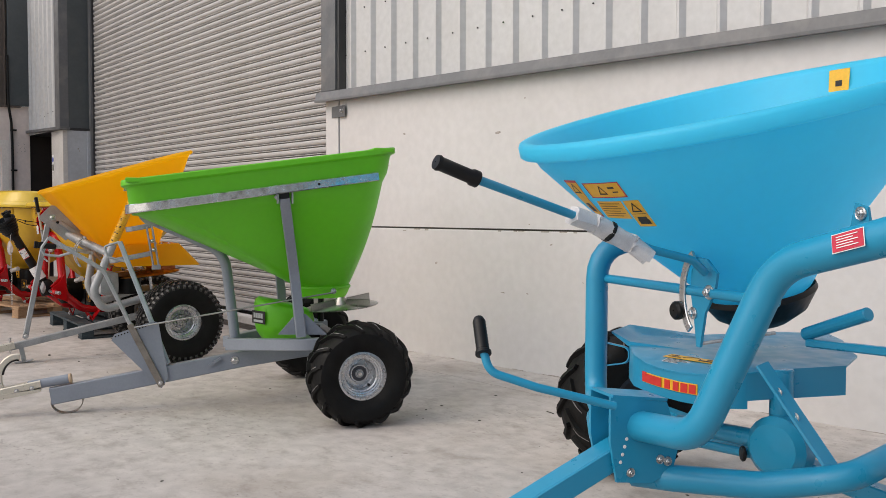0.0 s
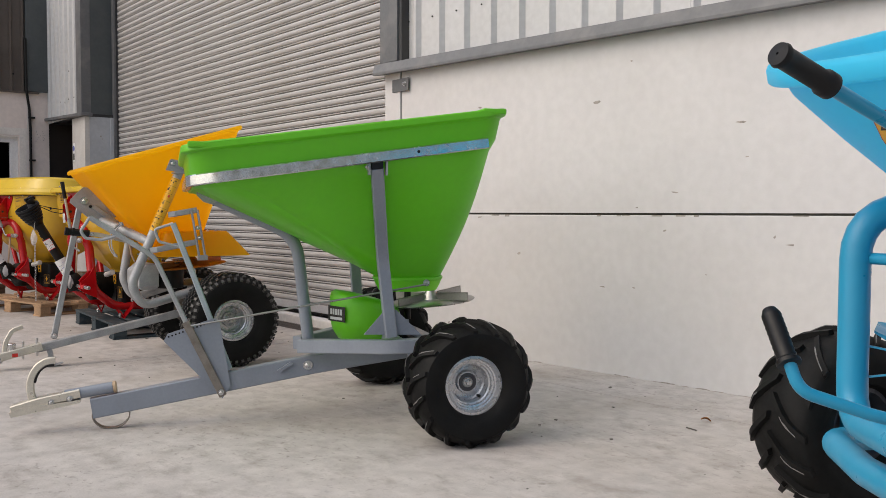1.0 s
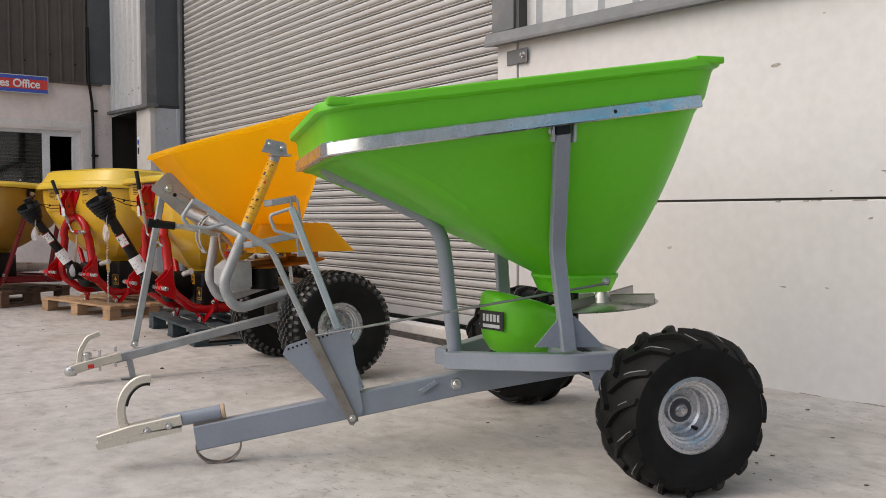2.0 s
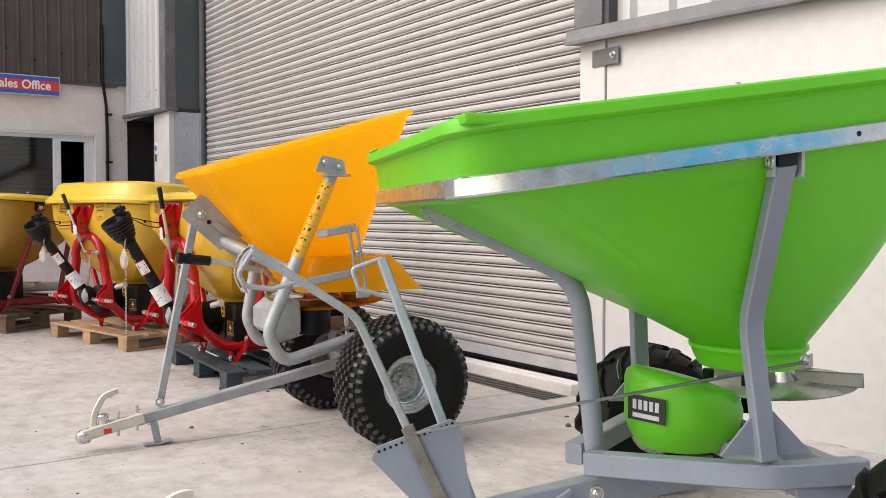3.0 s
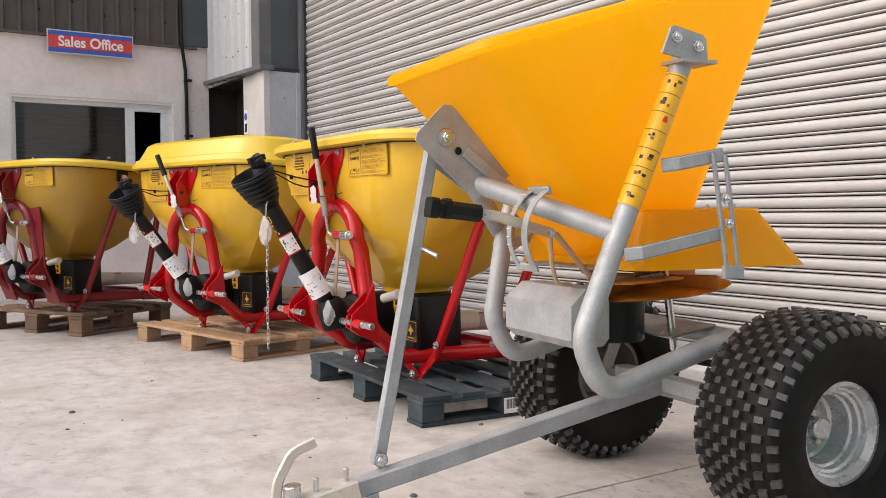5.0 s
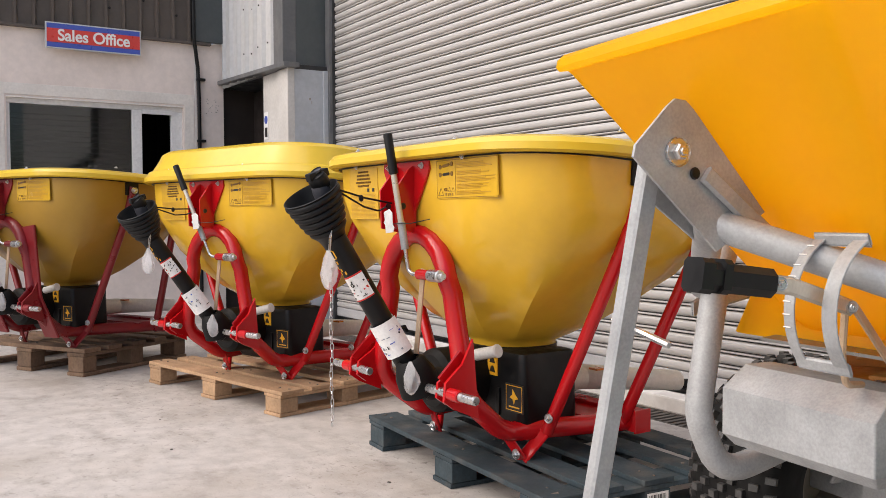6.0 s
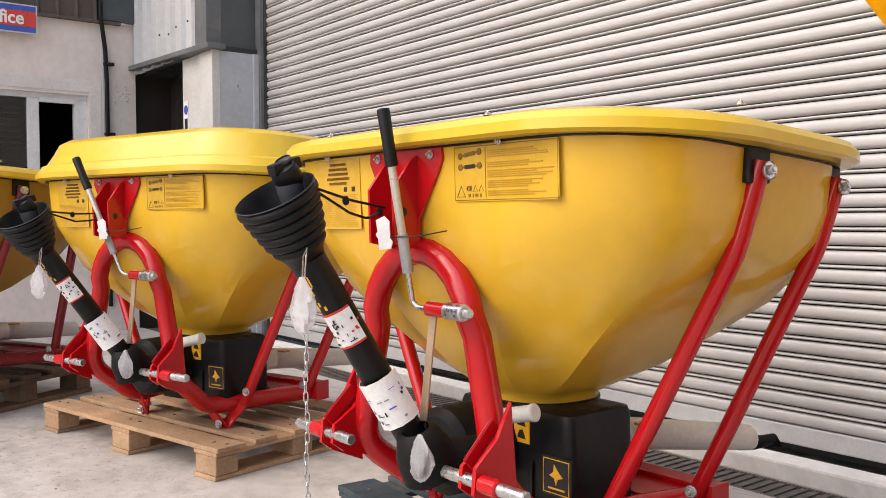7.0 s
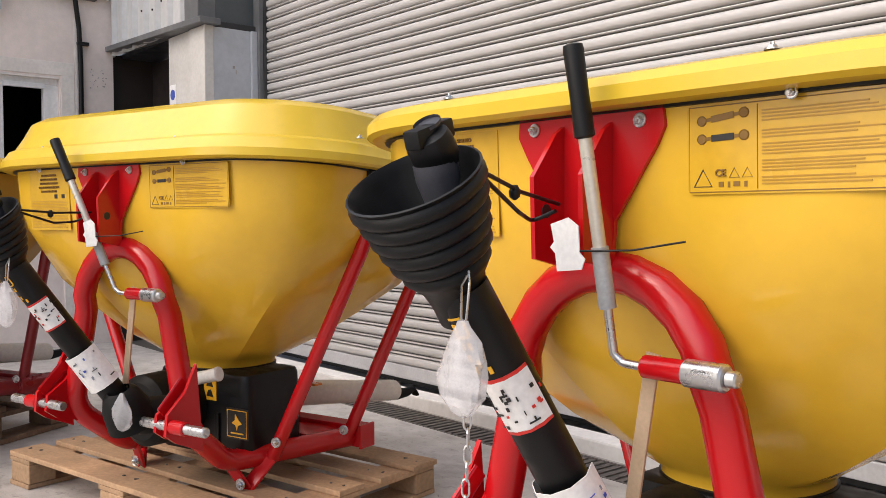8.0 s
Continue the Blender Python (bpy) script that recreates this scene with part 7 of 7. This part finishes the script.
    # its labels; the visible side of the tube faces -y
    def on_tube(name, mt, r, s0, s1, a0, a1, parent, label=""):
        return part(name, wrapped(r, s0, s1, a0, a1), mt, parent, label, 40, ax if parent is sh else None)
    f0 = -90 if abs((ax.to_3x3() @ V(0, -1, 0)).y) > 0.5 and (ax.to_3x3() @ V(0, -1, 0)).y < 0 else 90
    if abs((ax.to_3x3() @ V(1, 0, 0)).y) > abs((ax.to_3x3() @ V(0, 1, 0)).y):
        f0 = 0 if (ax.to_3x3() @ V(1, 0, 0)).y < 0 else 180
    lo = on_tube("lower_label", "white", 0.0435, 0.022, 0.135, f0 - 150, f0 + 150, sh, "white printed sleeve")
    def strokes(n, z0, z1, r, parent, inks):
        """Small printed strokes scattered over a sleeve."""
        for i in range(n):
            a, z = f0 - 60 + rnd.uniform(0, 190), rnd.uniform(z0, z1)
            h, w = rnd.choice([(rnd.uniform(0.0012, 0.003), rnd.uniform(6, 26)), (rnd.uniform(0.005, 0.011), rnd.uniform(2, 5)), (rnd.uniform(0.003, 0.006), rnd.uniform(4, 9))])
            on_tube("print_mark", rnd.choice(inks), r, z, z + h, a, a + w, parent)

    strokes(28, 0.035, 0.122, 0.0449, lo, ["ink", "greypaint", "greypaint", "signblue"])
    up_l = on_tube("upper_label", "white", 0.0353, 0.228, 0.303, f0 - 120, f0 + 120, sh, "white label with black pictograms and red edges")
    for z in (0.224, 0.303):
        on_tube("red_edge", "redink", 0.0353, z, z + 0.005, f0 - 120, f0 + 120, up_l)
    strokes(34, 0.234, 0.290, 0.0367, up_l, ["ink", "ink", "ink", "redink"])
    # yellow oval and marks on the black sleeve
    on_tube("yellow_mark", "sticker", 0.0353, 0.372, 0.375, f0 - 10, f0 + 38, sh)
    on_tube("yellow_mark", "sticker", 0.0353, 0.399, 0.402, f0 - 10, f0 + 38, sh)
    on_tube("yellow_mark", "sticker", 0.0353, 0.375, 0.399, f0 - 15, f0 - 9, sh)
    on_tube("yellow_mark", "sticker", 0.0353, 0.375, 0.399, f0 + 37, f0 + 43, sh)
    on_tube("yellow_mark", "sticker", 0.0353, 0.381, 0.393, f0 + 2, f0 + 16, sh)
    for a, z in ((0, 0.355), (0, 0.337), (22, 0.355), (22, 0.329), (40, 0.317), (4, 0.319)):
        on_tube("yellow_mark", "sticker", 0.0353, z, z + 0.010, f0 + a, f0 + a + 9, sh)
    # lower joint with its cup and clear bag
    cup = part("joint_cup", lathe([(0.030, 0.06), (0.046, 0.05), (0.062, 0.01), (0.066, -0.05), (0.062, -0.052), (0.055, 0.0), (0.02, 0.03)], 28,
               Matrix.Translation((0.108, -0.085, 0.395)) @ Matrix.Rotation(radians(24), 4, "X")), "rubber", sh, "black rubber joint guard", 40)
    part("joint_bellows", lathe([(0.04, 0), (0.046, 0.01), (0.04, 0.02), (0.048, 0.03), (0.042, 0.042), (0.052, 0.054), (0.05, 0.17)], 24,
         Matrix.Translation((0.108, -0.09, 0.37)) @ Matrix.Rotation(radians(-95), 4, "X"), None, True), "rubber", sh, "", 50)
    crumpled_bag(s, Matrix.Translation((0.150, -0.130, 0.448)), 0.062, 0.100, seed + 3, "clear plastic bag tied to the joint")
    # cord from the cone to the frame
    c0 = mouth + V(0.048, 0.062, 0.012)
    part("cord", tube([c0, c0 * 0.5 + V(-0.04, -0.08, 0.94) * 0.5 + V(0, 0, -0.012), (-0.03, -0.085, 0.925)], 0.003, 0.05, 8), "black", s, "black elastic cord", 60)
    part("cord", tube([c0 + V(0, 0, -0.004), c0 * 0.5 + V(-0.04, -0.08, 0.91) * 0.5 + V(0, -0.004, -0.024), (-0.055, -0.115, 0.90), (-0.01, -0.115, 0.915)], 0.003, 0.04, 8), "black", s, "", 60)
    kp = c0 * 0.55 + V(-0.04, -0.08, 0.93) * 0.45
    part("cord_knot", lathe([(0.002, -0.010), (0.007, -0.006), (0.008, 0.002), (0.004, 0.010)], 10, Matrix.Translation(kp + V(0, -0.004, -0.01)), None, True), "black", s, "", 60)
    # hook, bag and chain hanging from the shaft
    hk = V(0.046, -0.340, 0.812) + V(*hang) * 0.8
    part("hook", tube([hk + V(0, 0.004, 0.03), hk + V(0.008, -0.002, 0.015), hk + V(0.004, -0.004, -0.03), hk + V(-0.006, -0.003, -0.03), hk + V(-0.008, 0, 0.012), hk + V(0, 0.004, 0.028)], 0.0016, 0.008, 6, (0, 1, 0)), "zinc", s, "bent wire hook", 60)
    crumpled_bag(s, Matrix.Translation(hk + V(0.004, -0.010, -0.028)), 0.070, 0.115, seed, "milky plastic bag hanging from the shaft")
    if seed != 2:
        n = 20 if seed == 1 else 16
        ch = part("chain", rod(hk + V(0, 0, -0.115), hk + V(0, 0, -0.145), 0.002, 8), "zinc", s, "thin hanging chain")
        for i in range(n):
            k = new("chain_link", LINK)
            k.parent = ch
            k.matrix_basis = Matrix.Translation(hk + V(0.002 * math.sin(i * 0.9), 0.001 * math.cos(i * 0.7), -0.15 - 0.0205 * i)) @ Matrix.Rotation(radians(90 * i + 35), 4, "Z")
    # print on the hopper front
    yf = -0.0335
    table = part("instruction_label", plate([(0.156, 0.935), (0.448, 0.935), (0.454, 0.941), (0.454, 1.046), (0.448, 1.052), (0.156, 1.052), (0.150, 1.046), (0.150, 0.941)], 0.0014, xz(yf + 0.001)), "yellow_label", s, "yellow instruction label with dark print")
    part("border", sweep(bmesh.new(), [(0.153, yf, 0.938), (0.451, yf, 0.938), (0.451, yf, 1.049), (0.153, yf, 1.049)], rect2(0.0014, 0.001, 0.0002), closed=True, up=(0, 1, 0)), "brownink", table)
    for z, a in ((1.034, 0.07), (1.008, 0.02)):
        bm = bar([(0.172, yf, z - a * 0.05), (0.232, yf, z + a * 0.05)], 0.0045, 0.001, 0, (0, 1, 0), None, 0.0002)
        for x in (0.172, 0.232):
            rod((x, yf + 0.0005, z + (a if x > 0.2 else -a) * 0.05), (x, yf - 0.0006, z + (a if x > 0.2 else -a) * 0.05), 0.007, 10, bm)
        part("pictogram", bm, "brownink", table)
        part("pictogram", bar([(0.186, yf - 0.0005, z - a * 0.028), (0.218, yf - 0.0005, z + a * 0.028)], 0.0085, 0.001, 0, (0, 1, 0), None, 0.0002), "ink" if a < 0.05 else "brownink", table)
    tri = [V(0.160, yf, 0.945), V(0.186, yf, 0.945), V(0.173, yf, 0.967)]
    part("pictogram", sweep(bmesh.new(), tri, rect2(0.0025, 0.001, 0.0002), closed=True, up=(0, 1, 0)), "ink", table)
    words("CE", 0.013, "brownink", table, Matrix.Translation((0.199, yf - 0.001, 0.962)) @ Matrix.Rotation(radians(90), 4, "X"))
    for x in (0.218, 0.236):
        part("pictogram", sweep(bmesh.new(), [V(x - 0.007, yf, 0.956), V(x + 0.007, yf, 0.956), V(x, yf, 0.968)], rect2(0.0015, 0.001, 0.0002), closed=True, up=(0, 1, 0)), "brownink", table)
    for x, w in ((0.196, 0.007), (0.209, 0.003), (0.217, 0.009), (0.232, 0.004)):
        part("pictogram", cube(x, yf - 0.0006, 0.943 + w * 0.2, x + w, yf + 0.001, 0.951), "brownink", table)
    part("divider", cube(0.2495, yf - 0.0006, 0.941, 0.2505, yf + 0.001, 1.046), "brownink", table)
    sheet_lines(table, "print_line", 0.256, 0.444, 0.945, 1.044, 24, yf, rnd, "faintink", (0.55, 1.0), 0.42, (0, 5, 6, 10, 15, 20))
    on_front = Matrix.Translation((0, yf - 0.0015, 1.05)) @ Matrix.Rotation(radians(1.6), 4, "X") @ Matrix.Translation((0, -yf, -1.05))
    table.matrix_basis = on_front
    chart = part("chart_label", cube(-0.40, yf, 0.875, -0.205, yf + 0.0014, 1.048), "yellow_label", s, "yellow spreading chart label with dark print", at=on_front)
    for i, tx in enumerate(("TABELLA SPAGLIO", "STREUUNGSTABELLE", "TABELLE D'EPANDAGE", "TABLA DE DISTRIBUCION", "SPREADING CHART")):
        words(tx, 0.0088, "brownink", chart, Matrix.Translation((-0.302, yf - 0.0012, 1.036 - i * 0.0118)) @ Matrix.Rotation(radians(90), 4, "X"), "lettering")
    for x in (-0.27, -0.235):
        part("pictogram", cube(x - 0.007, yf - 0.0008, 0.968, x + 0.007, yf + 0.001, 0.980), "ink", chart)
    sheet_lines(chart, "print_line", -0.392, -0.213, 0.88, 0.962, 18, yf, rnd, "faintink", (0.9, 1.0), 0.28)
    return s


yellow_spreader(pose(-7.568, 2.727, 0, 0, 0, 1.7), "yellow hopper spreader with flat lid, red tubular frame, dark blue pallet", False, "yellow", 1)
yellow_spreader(pose(-9.220, 2.608, 0, 0, 0, 17.0), "yellow hopper spreader with domed lid and red frame, pine pallet", True, "yellow", 2, (0.33, 0.62), -0.105, "red", (-0.055, -0.01, -0.04))
third = yellow_spreader(pose(-10.575, 1.878, 0.043, 0, 0, 24), "yellow hopper spreader with wide red leg plates beside the office", False, "yellow_old_shade", 3, (0.42, 0.70), -0.09, "red_old_shade")
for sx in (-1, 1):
    part("leg_plate", bar([(sx * 0.20, -0.004, 0.80), (sx * 0.24, 0.0, 0.42), (sx * 0.245, 0.10, 0.19)], 0.016, 0.13, 0.1, (1, 0, 0)), "red_old_shade", third, "", 40)
    part("rail_cap", rod((sx * 0.42, 0.64, 0.21), (sx * 0.47, 0.76, 0.21), 0.040, 16), "red_old_shade", third, "", 40)


def pallet(m, length, material, label, seed, barcode=False):
    """Boards on blocks: five boards above, three skids of blocks on boards below."""
    p = thing("pallet", m, label, "pallet", "shipping pallets")
    rnd = random.Random(seed)
    depth, h = 0.8, 0.115
    for x in (0.0, length / 2 - 0.07, length - 0.14):
        part("bottom_board", cube(x + rnd.uniform(0, 0.006), 0.0, 0.001, x + 0.13, depth, 0.017, 0.003), material, p)
        for y in (0.0, depth / 2 - 0.05, depth - 0.10):
            j = rnd.uniform(-0.006, 0.006)
            part("block", cube(x + 0.008 + j, y + 0.003, 0.018, x + 0.128 + j, y + 0.097, 0.082, 0.004), material, p)
        part("stringer", cube(x - 0.001, 0.004, 0.0825, x + 0.131, depth - 0.004, 0.0975, 0.003), material, p)
    for y, w in ((0.0, 0.125), (0.17, 0.10), (0.345, 0.115), (0.52, 0.10), (0.675, 0.125)):
        b = part("top_board", cube(rnd.uniform(-0.006, 0.0), y + rnd.uniform(0, 0.01), 0.098, length + rnd.uniform(-0.008, 0.004), y + w, h, 0.003), material, p)
        for x in (0.035, 0.09, length / 2 - 0.03, length / 2 + 0.03, length - 0.09, length - 0.035):
            part("nail", rod((x + rnd.uniform(-0.01, 0.01), y + w * rnd.uniform(0.35, 0.65), h - 0.002), (x, y + w * 0.5, h + 0.0008), 0.004, 8), "grate", b)
    if barcode:
        lb = part("barcode_label", cube(length - 0.0058, 0.356, 0.016, length - 0.0045, 0.436, 0.076), "white", p, "white barcode label")
        for k in range(12):
            y = 0.363 + k * 0.0056
            part("plain_bar", cube(length - 0.005, y, 0.034, length - 0.0038, y + rnd.choice((0.0014, 0.0026, 0.0036)), 0.070), "ink", lb)
    return p


pallet(pose(-8.17, 2.855, 0, 0, 0, -4.1), 1.195, "bluewood", "worn dark blue wooden pallet under a yellow spreader", 5, True)
pallet(pose(-9.99, 2.48, 0, 0, 0, 12.3), 1.24, "wood", "pale pine pallet under the domed-lid spreader", 6)
pallet(pose(-11.20, 1.72, 0, 0, 0, 30) @ Matrix.Diagonal((1, 1, 1.36, 1)), 1.0, "oldwood", "weathered pine pallet beside the office wall", 7)
